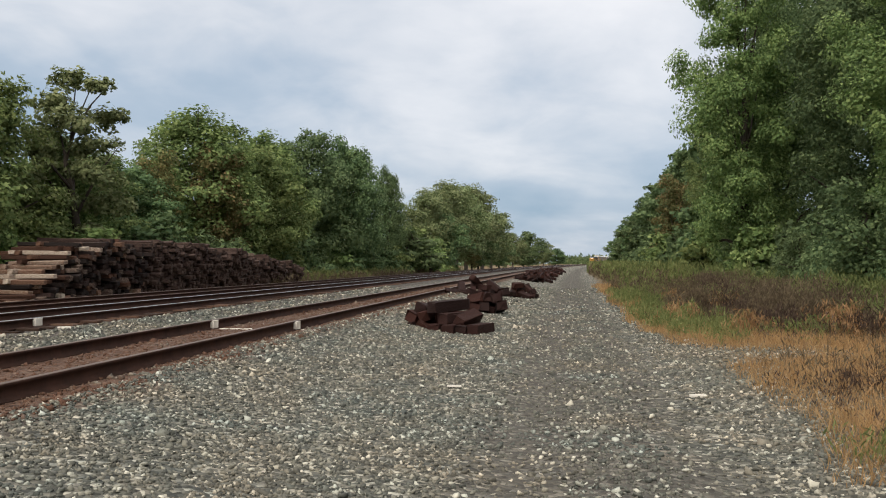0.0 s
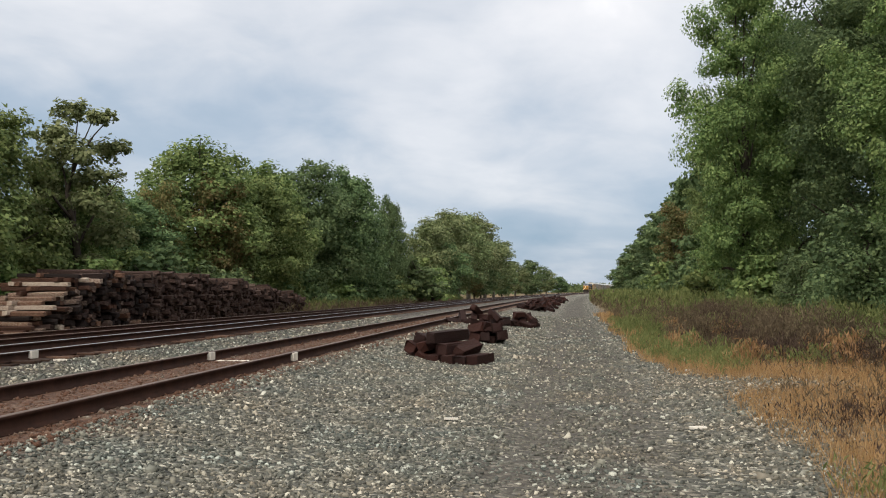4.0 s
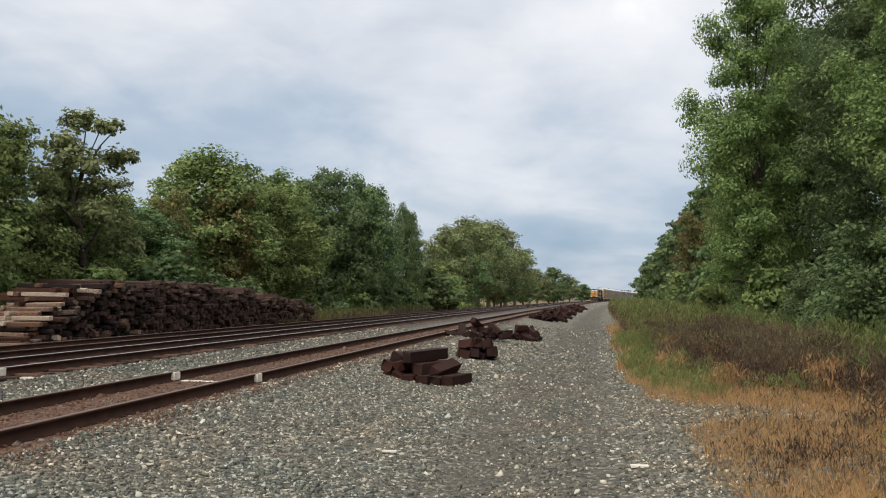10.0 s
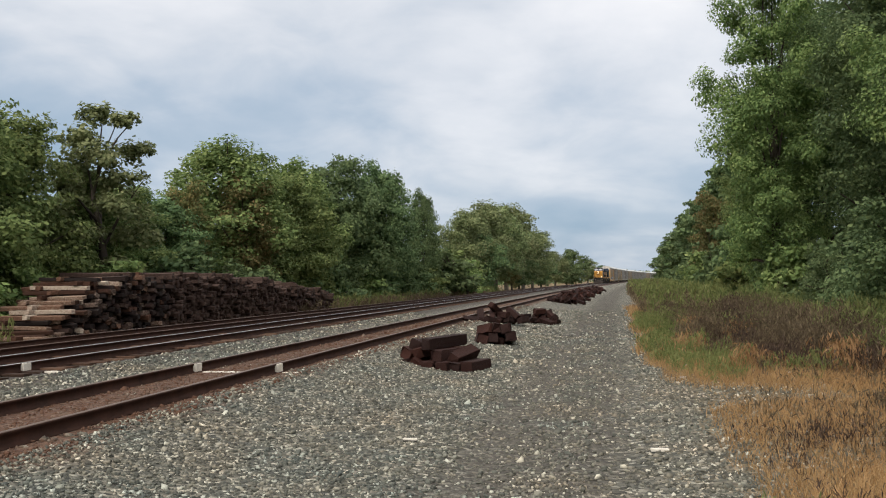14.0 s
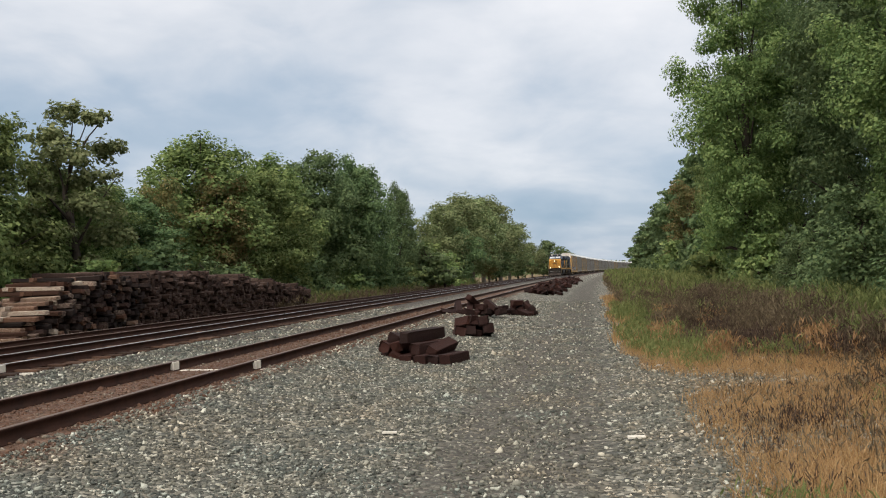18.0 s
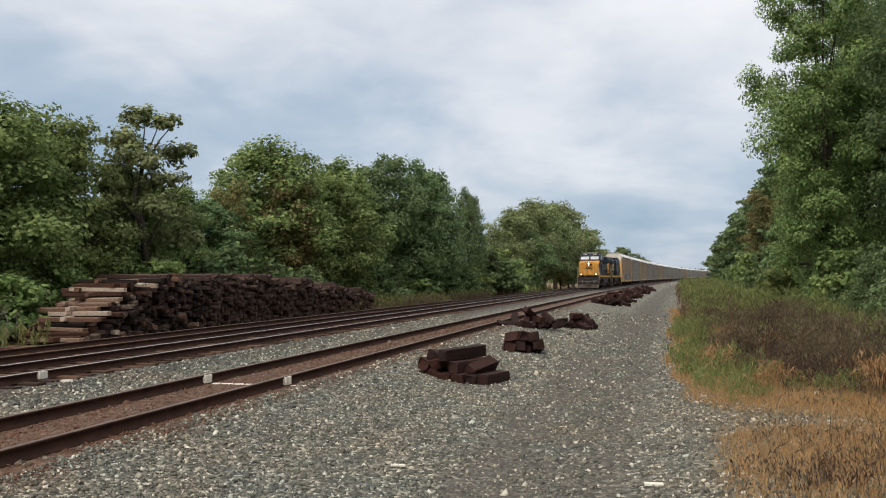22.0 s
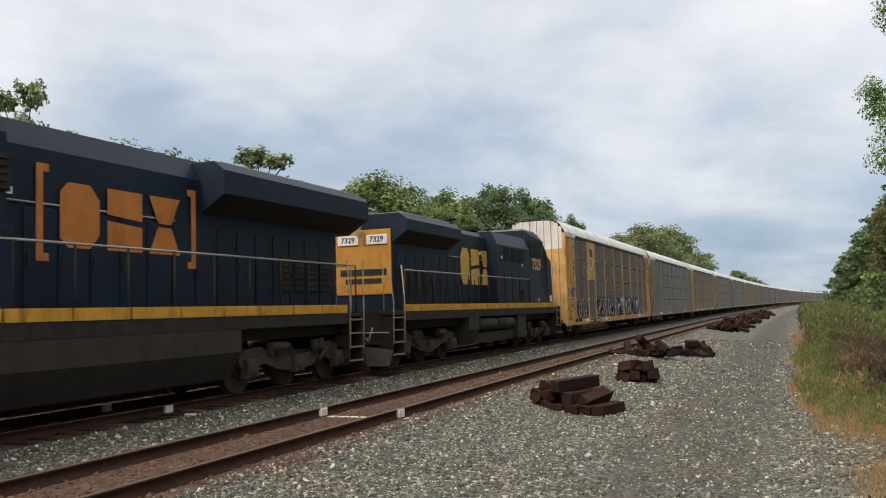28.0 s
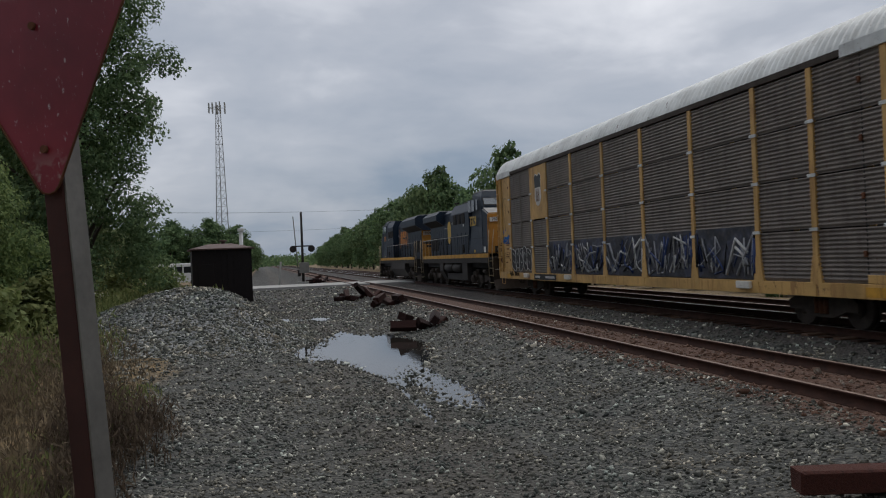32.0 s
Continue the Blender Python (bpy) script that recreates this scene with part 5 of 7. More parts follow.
def autorack(label, paint, panels, roof_mat, full):
    """An enclosed car carrier; +y is the end next to the engines."""
    ar = empty("autorack_car")
    tagged(ar, label, "rail car", group="train")
    H = RACK_HALF
    part("underframe", box(-1.35, 1.35, -H, H, 0.86, 1.02, 0.02), GRIME, ar)
    part("centre_sill", box(-0.35, 0.35, -H + 0.2, H - 0.2, 0.60, 0.86, 0.02), GRIME, ar)
    edges = [H - 2.0]
    for w in BAYS:
        edges.append(edges[-1] - w)
    for s in (-1, 1):
        if full:
            # sill in pieces, one a bay
            cuts = [H] + edges + [-H]
            for a, b in zip(cuts, cuts[1:]):
                part("side_sill", side_box(s, 1.44, 1.56, b + 0.012, a - 0.012, 0.70, 0.99, 0.012), paint, ar)
        else:
            part("side_sill", side_box(s, 1.44, 1.56, -H, H, 0.70, 0.99, 0.012), paint, ar)
        part("top_chord", side_box(s, 1.44, 1.56, -H + 0.1, H - 0.1, 5.41, EAVE, 0.012), GRIME, ar)
        # posts
        for i, y in enumerate(edges):
            hw = 0.13 if i == 0 else 0.085
            bm = side_box(s, 1.46, 1.552, y - hw, y + hw, 0.99, 5.41, 0.01)
            if not full:
                bx(bm, min(s * 1.46, s * 1.556), max(s * 1.46, s * 1.556), y - 0.19, y + 0.19, 0.97, 1.5, taper=(0, 0.10))
            post = part("post", bm, paint, ar)
            if full:
                bm = bx(bmesh.new(), min(s * 1.46, s * 1.558), max(s * 1.46, s * 1.558), y - 0.20, y + 0.20, 0.97, 1.55, taper=(0, 0.11))
                part("post_foot", bm, paint, post)
                for z in (2.05, 3.16, 4.27):
                    part("bracket", side_box(s, 1.552, 1.575, y - 0.13, y + 0.13, z, z + 0.07), GREY_ROOF, post)
        # end bays: smooth sheet and ladder
        for e in (1, -1):
            ya, yb = e * H, edges[0] if e > 0 else edges[-1]
            y0, y1 = min(ya, yb) + 0.02, max(ya, yb) - 0.02
            pan = part("end_panel", side_box(s, 1.47, 1.515, y0, y1, 0.99, 5.41, 0.01), paint, ar, "plain sheet at the car's corner")
            part("corner_post", side_box(s, 1.42, 1.58, e * (H - 0.1), e * H, 0.80, 5.55, 0.01), paint, ar)
            rungs = [bars([(s * 1.50, e * (H - 0.08), z), (s * 1.60, e * (H - 0.08), z), (s * 1.60, e * (H - 0.70), z), (s * 1.50, e * (H - 0.70), z)], 0.019, 5) for z in [1.18 + 0.50 * k for k in range(9)]]
            if full:
                for bm in rungs:
                    part("rung", bm, paint, pan)
            else:
                joined = bmesh.new()
                for z in [1.18 + 0.50 * k for k in range(9)]:
                    bx(joined, min(s * 1.585, s * 1.61), max(s * 1.585, s * 1.61), min(e * (H - 0.70), e * (H - 0.08)), max(e * (H - 0.70), e * (H - 0.08)), z - 0.012, z + 0.012)
                bx(joined, min(s * 1.515, s * 1.61), max(s * 1.515, s * 1.61), min(e * (H - 0.72), e * (H - 0.68)), max(e * (H - 0.72), e * (H - 0.68)), 1.1, 5.25)
                for bm in rungs:
                    bm.free()
                part("ladder", joined, paint, pan)
            part("seam", side_box(s, 1.515, 1.545, e * (H - 0.70) - 0.03, e * (H - 0.70) + 0.03, 1.0, 5.36), paint, pan)
            if full:
                part("stile", side_box(s, 1.515, 1.60, e * (H - 0.075), e * (H - 0.11), 1.05, 5.36, 0.004), paint, pan)
                part("stile", side_box(s, 1.515, 1.60, e * (H - 0.68), e * (H - 0.74), 1.0, 5.36, 0.004), paint, pan)
                part("ladder_gap", side_box(s, 1.515, 1.519, e * (H - 0.745), e * (H - 0.765), 1.17, 5.36), SPRAY_BLACK, pan)
                part("door_gap", side_box(s, 1.515, 1.520, e * (H - 1.80), e * (H - 1.825), 1.0, 5.36), SPRAY_BLACK, pan)
                part("base_rail", side_box(s, 1.515, 1.55, e * (H - 0.72), e * (H - 1.8), 1.0, 1.16, 0.01), paint, pan)
                for z in (1.5, 2.6, 3.7, 4.8):
                    part("hinge", side_box(s, 1.52, 1.56, e * (H - 1.80), e * (H - 1.88), z, z + 0.12, 0.01), RUST, pan)
            part("corner_gusset", side_box(s, 1.515, 1.59, e * (H - 0.12), e * (H - 2.3), 5.36, 5.62, 0.015), GREY_ROOF, ar, "grey riveted plate under the eave")
            part("sill_step", bars([(s * 1.5, e * (H - 0.2), 0.9), (s * 1.5, e * (H - 0.2), 0.45), (s * 1.5, e * (H - 0.72), 0.45), (s * 1.5, e * (H - 0.72), 0.9)], 0.018, 5), paint, ar)
            part("sill_patch", side_box(s, 1.56, 1.57, e * (H - 1.3), e * (H - 1.85), 0.74, 0.93), STRIPE, ar)
            if full and e > 0:
                end_marks(pan, s, H)
        # corrugated side panels, four to a bay, each with its gap
        for bay, (a, b) in enumerate(zip(edges, edges[1:])):
            w = a - b - 0.20
            for k in range(4):
                z = 1.0 + 1.103 * k
                if bay == 1 and full and k >= 2:
                    continue
                share("side_panel", panel_mesh(round(w, 3), panels), ar, "", Matrix.Translation((s * 1.50, (a + b) / 2, z)) @ (Matrix.Identity(4) if s > 0 else Matrix.Rotation(math.pi, 4, "Z")))
            if full and bay == 0:
                part("panel_seam", side_box(s, 1.49, 1.535, (a + b) / 2 - 0.05, (a + b) / 2 + 0.05, 1.0, 5.40), panels, ar)
            if bay == 1 and full:
                pan = part("shield_panel", side_box(s, 1.50, 1.545, b + 0.10, a - 0.10, 3.22, 5.40, 0.012), paint, ar, "plain sheet with an emblem")
                shield(pan, s, (a + b) / 2, 4.42, 0.42, 1.35)
        if full:
            plate = part("stencil_plate", side_box(s, 1.56, 1.566, edges[2] - 0.9, edges[1] - 0.15, 0.73, 0.96), SPRAY_BLACK, ar, "black stencil plate on the sill")
            for ya, yb in ((edges[1] - 0.3, edges[1] - 0.9), (edges[1] - 1.6, edges[1] - 2.7)):
                part("stencil_bar", side_box(s, 1.566, 1.570, yb, ya, 0.80, 0.89), SPRAY_WHITE, plate)
            sprayed_letters(ar, s, edges[0])
            for bay in (2, 3, 4, 5, 6):
                a, b = edges[bay], edges[bay + 1]
                part("graffiti", side_box(s, 1.529, 1.534, b + 0.10, a - 0.10, 1.02, 2.25), GRAFFITI, ar, "blue and white spray-painted scrawl")
                rng = random.Random(bay)
                for k in range(17):
                    yy, zz, pts = a - 0.2 - (a - b - 0.4) * k / 16.6, rng.uniform(1.1, 1.4), []
                    for j in range(rng.randint(3, 5)):
                        pts.append((s * 1.536, min(max(yy, b + 0.15), a - 0.15), zz))
                        yy += rng.uniform(-0.75, 0.45)
                        zz = rng.uniform(1.06, 2.2)
                    part("scrawl", bars(pts, rng.uniform(0.016, 0.05), 4), (CHALK_GREY, SPRAY_BLUE_DARK, CHALK_GREY, SPRAY_BLACK, SPRAY_WHITE)[k % 5], ar)
        for yy in (H - 4.4, H - 9.5, -H + 6):
            part("jacking_pad", side_box(s, 1.56, 1.66, yy - 0.28, yy + 0.28, 0.80, 0.98, 0.02), RACK_W, ar)
    v, f = rack_roof(*((0.06, 0.034) if full else (0.125, 0.03)))
    share("roof", mesh_np("roof", v, f, roof_mat), ar, "ribbed pale metal roof")
    # end doors: upright ribs, paint below, white above
    for e in (1, -1):
        n = 15
        for i in range(n):
            x0, x1 = -1.42 + 2.84 * i / n, -1.42 + 2.84 * (i + 1) / n
            xm = (x0 + x1) / 2
            top = EAVE - 0.06 + CROWN * (1 - (abs(xm) / 1.55) ** 5)
            bm = bmesh.new()
            ridge = e * (H + (0.05 if i % 2 else 0.0))
            bx(bm, x0 + 0.008, x1 - 0.008, min(e * (H - 0.05), ridge), max(e * (H - 0.05), ridge), 0.86, 4.72, 0)
            bx(bm, x0 + 0.008, x1 - 0.008, min(e * (H - 0.05), ridge), max(e * (H - 0.05), ridge), 4.72, top, 1)
            part("end_door_rib", bm, [paint, RACK_W if full or paint is RACK_B else paint], ar)
        part("end_backing", box(-1.43, 1.43, min(e * (H - 0.12), e * (H - 0.05)), max(e * (H - 0.12), e * (H - 0.05)), 0.86, 5.6), GRIME, ar)
        coupler(ar, e * (H + 0.55), e)
        rack_truck(ar, e * (H - 3.9))
        part("brake_wheel", bars([(0.95 + 0.2 * math.cos(t), e * (H + 0.08), 2.6 + 0.2 * math.sin(t)) for t in np.linspace(0, 6.283, 13)], 0.015, 4), GRIME, ar)
    return ar


PANELS = {}


def panel_mesh(w, mat):
    key = (w, mat.name)
    if key not in PANELS:
        PANELS[key] = corrugated_panel("side_panel", w, 1.07, 12, 0.024, mat)
    return PANELS[key]


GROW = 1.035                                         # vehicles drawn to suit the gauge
SPEED, FRONT_27 = 21.68, 6.77
SURGE = {28: 0.1, 29: 0.9, 29.5: 0.35, 29.8: -0.15, 30: 0.0, 31: 0.3}        # small unevenness in the run
LEAD_LEN, SECOND_LEN, CAR_LEN, CARS = 22.3, 21.5, 28.6, 21


def build_train():
    lead = locomotive("locomotive", "3134", LEAD_LEN / 2, True, "dark blue diesel locomotive with yellow nose, headlights lit")
    second = locomotive("locomotive", "7329", SECOND_LEN / 2, False, "dark blue diesel locomotive with yellow lettering, running cab last")
    vehicles = [(lead, LEAD_LEN / 2, True), (second, LEAD_LEN + SECOND_LEN / 2 + 0.13, False)]
    off = LEAD_LEN + SECOND_LEN + CAR_LEN / 2
    first = autorack("yellow auto carrier with grey corrugated sides and graffiti", RACK_Y, PANEL, GREY_ROOF, True)
    grey = autorack("weathered auto carrier with grey corrugated sides", RACK_T, PANEL_G, GREY_ROOF, False)
    yellow = autorack("ochre auto carrier with brown corrugated sides", RACK_B, PANEL, GREY_ROOF, False)
    for k in range(CARS):
        if k == 0:
            car = first
        elif k in (1, 2):
            car = (grey, yellow)[k - 1]
        else:
            car = copy_thing(yellow if k % 6 == 5 else grey, Matrix.Identity(4))
        vehicles.append((car, off + k * CAR_LEN, True))
    return vehicles


def vehicle_rows(off, leads):
    """Times and poses: the front of the train stands at FRONT_27 at 27 s."""
    rows = []
    for t in [0, 2, 4, 6, 8, 10, 12, 14, 16, 18, 20, 22, 24, 25, 26, 27, 28, 29, 29.5, 29.8, 30, 31, 32]:
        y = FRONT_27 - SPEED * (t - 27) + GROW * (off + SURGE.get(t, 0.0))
        rows.append((t, pose(T2 + cx(y), y, 0, 0, 0, heading(y) + (180 if leads else 0))))
    return rows


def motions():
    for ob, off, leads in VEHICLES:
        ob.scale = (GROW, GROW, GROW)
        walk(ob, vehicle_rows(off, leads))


# ---- heaps and stacks of ties ----
def chunk_mesh(seed, length, w=0.13, h=0.115):
    rng = random.Random(seed)
    bm = bmesh.new()
    bx(bm, -w, w, -length / 2, length / 2, -h, h)
    bmesh.ops.bevel(bm, geom=bm.edges[:], offset=0.018, segments=1, affect="EDGES")
    for v in bm.verts:
        v.co += Vector((rng.uniform(-0.016, 0.016), rng.uniform(-0.05, 0.05), rng.uniform(-0.014, 0.014)))
    me = bpy.data.meshes.new("tie_piece")
    bm.to_mesh(me)
    bm.free()
    me.materials.append(TIE_DARK)
    return me


def build_heap(x, y, spread, count, seed, turn=0.0, size=1.0, neat=False, wide=1.0):
    """Sawn tie pieces thrown on a heap."""
    heap = empty("tie_heap", pose(x, y, float(ground_z(x, y)) - 0.03, 0, 0, turn))
    tagged(heap, "heap of sawn dark brown creosoted tie pieces on gravel", "tie heap", group="tie heaps along the track")
    rng = random.Random(seed)
    lay, done, level = [], 0, 0
    while done < count:
        n = max(1, round(count * ((0.58, 0.34, 0.1, 0.05) if not neat else (0.64, 0.36, 0.1, 0.1))[min(level, 3)]))
        for i in range(min(n, count - done)):
            u = (i + 0.5) / n * 2 - 1
            sp = spread * (1 - 0.27 * level)
            px = u * sp * wide + rng.uniform(-0.06, 0.06)
            py = rng.uniform(-0.35, 0.35) * (1 if not neat else 0.4)
            ob = share("tie_piece", CHUNKS[rng.randrange(len(CHUNKS))], heap, "", pose(px, py, (0.13 + 0.225 * level + rng.uniform(-0.01, 0.05)) * size, rng.uniform(-14, 14) if neat else rng.choice((-26, -10, 0, 12, 30)), rng.uniform(-20, 20) + (rng.choice((0, 0, 38)) if not neat else 0), rng.uniform(-65, 65) if not neat else rng.uniform(-22, 22)))
            ob.scale = (size, size, size)
        done += n
        level += 1
    return heap


CHUNKS = []


def build_first_heap():
    """The nearest heap: sawn ties side by side, staggered, longer ones thrown across the top."""
    heap = empty("tie_heap", pose(2.25, 3.2, -0.53, 0, 0, 14))
    tagged(heap, "heap of sawn dark brown creosoted tie pieces on gravel", "tie heap", group="tie heaps along the track")
    # length, front end x, y, z, pitch, roll, turn
    for k, (l, x, y, z, rx, ry, rz) in enumerate((
        (1.15, -0.95, 1.15, 0.12, 0, 8, -24), (1.2, -0.70, 0.80, 0.13, 0, -14, -26), (1.2, -0.45, 0.50, 0.15, 2, 34, -22), (1.1, -0.20, 0.22, 0.12, 0, 3, -28),
        (1.1, 0.10, -0.02, 0.13, 0, -4, -20), (1.15, 0.36, -0.06, 0.12, 0, 4, -30), (1.05, 0.62, -0.15, 0.13, 0, -3, -30),
        (1.2, -0.66, 0.95, 0.37, -4, 24, -38), (1.1, -0.38, 0.66, 0.40, 3, -12, -34), (1.1, 0.02, 0.22, 0.36, 0, 3, -36), (0.95, 0.40, 0.18, 0.27, 9, 30, -30), (1.0, -0.10, 0.80, 0.37, 0, 0, -60),
        (1.3, -0.20, 0.46, 0.60, 2, 2, -42), (1.0, -0.45, 0.78, 0.56, -6, 20, -36))):
        a, c = radians(-rz), math.cos(radians(rx))
        share("tie_piece", chunk_mesh(700 + k, l, 0.135, 0.12), heap, "", pose(x + 0.5 * l * math.sin(a), y + 0.5 * l * math.cos(a) * c, z + 0.5 * l * math.sin(radians(rx)), rx, ry, rz))


def build_stack():
    """Long stack of used ties beside the far track: ends to the rails, crossed cribs at the near end."""
    st = empty("tie_stack", pose(-14.55, 12.8, -0.42))
    tagged(st, "long stack of weathered used railroad ties", "tie stack")
    rng = random.Random(8)
    kinds = [tie_mesh("tie", 1.3, 0.112, 0.168, seed=s) for s in range(6)]
    for k, me in enumerate(kinds):
        me.materials.append(TIE_STACK if k < 5 else TIE_GREY)
    cribs = [tie_mesh("crib_tie", 1.3, 0.12, 0.16, seed=20 + s) for s in range(5)]
    for k, me in enumerate(cribs):
        me.materials.append(TIE_GREY if k != 1 else TIE_STACK)
    stub = tie_mesh("tie_stub", 0.26, 0.10, 0.16, seed=40)
    stub.materials.append(TIE_GREY)
    # crossed crib end, stepped back as it rises, ragged
    for lv in range(13):
        z = 0.1 + 0.172 * lv
        for k in range(3):
            if k and rng.random() < 0.18:
                continue
            m = pose(rng.gauss(0, 0.22), -1.2 + 0.28 * lv + 0.30 * k + rng.gauss(0, 0.09), z + rng.uniform(-0.02, 0.02), rng.gauss(0, 9), rng.uniform(-1.5, 1.5), rng.gauss(0, 4))
            ob = share("tie", cribs[rng.randrange(len(cribs))], st, "", m)
            ob.scale = (rng.uniform(0.86, 1.0), rng.uniform(0.8, 1.05), rng.uniform(0.75, 0.98))
        # a spacer stub across the layer
        share("tie_stub", stub, st, "", pose(rng.uniform(-1.1, 1.1), -1.3 + 0.28 * lv + rng.uniform(-0.1, 0.15), z + 0.02, 0, 0, 90 + rng.gauss(0, 8)))
    # body
    n, joined = 0, bmesh.new()
    y = -0.4
    while y < 29.5:
        t = max(0, (y - 1.9) / 28.6)
        top = 2.30 - 0.10 * math.sin(y * 1.3) - (0.18 if t > 0.42 else 0) - 0.95 * max(0, t - 0.55) / 0.45 + rng.uniform(-0.1, 0.1)
        start = 0.0
        z = 0.10
        while z < top:
            if y < -0.4 + 1.62 * z:
                z += 0.172
                continue
            xx, zz = rng.gauss(0.05, 0.17), z + rng.uniform(-0.03, 0.03)
            m = pose(xx, y + rng.uniform(-0.03, 0.03), zz, rng.gauss(0, 15), rng.uniform(-2.5, 2.5), rng.uniform(-5, 5))
            if n < 300:
                share("tie", kinds[rng.choice((0, 1, 2, 3, 4, 0, 1, 2, 3, 5))], st, "", m)
            else:
                tmp = kinds[rng.randrange(5)]
                base = len(joined.verts)
                joined.from_mesh(tmp)
                joined.verts.ensure_lookup_table()
                for v in joined.verts[base:]:
                    v.co = m @ v.co
            n += 1
            z += 0.172
        y += 0.245
    rest = part("tie_layer", joined, TIE_STACK, st, "weathered dark tie ends")
    rest["kind"] = "stuff"
    # a few pale ties lie along the top
    for k in range(7):
        y = 3.6 + k * 3.1
        share("tie", cribs[k % 3], st, "", pose(0.2 + rng.uniform(-0.4, 0.4), y + 1.5, 2.36 - (0.2 if k > 3 else 0) - (0.22 if k > 4 else 0) - (0.25 if k > 5 else 0) + 0.02 * k % 0.05, 0, 0, 84 + rng.uniform(-8, 8)))


def build_bare_shrub(x, y, height, seed):
    """Leafless pale brush: forking twigs from one root."""
    rng = random.Random(seed)
    bm = bmesh.new()

    def fork(a, d, length, r, depth):
        b = a + d * length
        tube(bm, a, b, r, r * 0.65, 5, cap=False)
        if depth:
            for _ in range(3):
                nd = (d + Vector((rng.uniform(-0.7, 0.7), rng.uniform(-0.7, 0.7), rng.uniform(-0.25, 0.45)))).normalized()
                fork(b, nd, length * rng.uniform(0.55, 0.8), r * 0.62, depth - 1)

    for _ in range(5):
        d = Vector((rng.uniform(-0.8, 0.8), rng.uniform(-0.8, 0.8), 1)).normalized()
        fork(Vector((rng.uniform(-0.2, 0.2), rng.uniform(-0.2, 0.2), -0.05)), d, height * 0.42, 0.02, 3)
    ob = part("bare_shrub", bm, BARK_PALE, None, "", pose(x, y, float(ground_z(x, y))))
    tagged(ob, "bare leafless grey brush beside the tie stack", "shrub", group="bare brush by the stack")


# ---- plants ----
def leaf_cards(rng, centres, normals, size, droop=0.25, width=0.36):
    """Bent four-corner leaves: centres and outward normals in, arrays out."""
    n = len(centres)
    a = rng.normal(size=(n, 3)) + normals * 0.6
    a[:, 2] -= droop
    a /= np.linalg.norm(a, axis=1)[:, None] + 1e-9
    b = np.cross(a, normals + 0.4 * rng.normal(size=(n, 3)))
    b /= np.linalg.norm(b, axis=1)[:, None] + 1e-9
    s = (size * rng.uniform(0.6, 1.4, n))[:, None]
    c = np.cross(a, b)
    v = np.stack([centres - a * s * 0.62, centres + b * s * width + c * s * 0.10, centres + a * s * 0.62, centres - b * s * width + c * s * 0.10], 1)
    return v.reshape(-1, 3), np.arange(4 * n).reshape(n, 4)


def leaf_facing(rng, centres, out, size, width=0.40):
    """Leaves that mostly face outwards and up, as on the outside of a bough."""
    n = len(centres)
    face = out * 0.8 + np.array([0, 0, 0.45]) + 0.45 * rng.normal(size=(n, 3))
    face /= np.linalg.norm(face, axis=1)[:, None] + 1e-9
    a = rng.normal(size=(n, 3)) - np.array([0, 0, 0.5])
    a -= face * np.sum(a * face, axis=1)[:, None]
    a /= np.linalg.norm(a, axis=1)[:, None] + 1e-9
    b = np.cross(face, a)
    s = (size * rng.uniform(0.6, 1.4, n))[:, None]
    v = np.stack([centres - a * s * 0.6, centres + b * s * width - face * s * 0.10, centres + a * s * 0.6, centres - b * s * width - face * s * 0.10], 1)
    return v.reshape(-1, 3), np.arange(4 * n).reshape(n, 4)


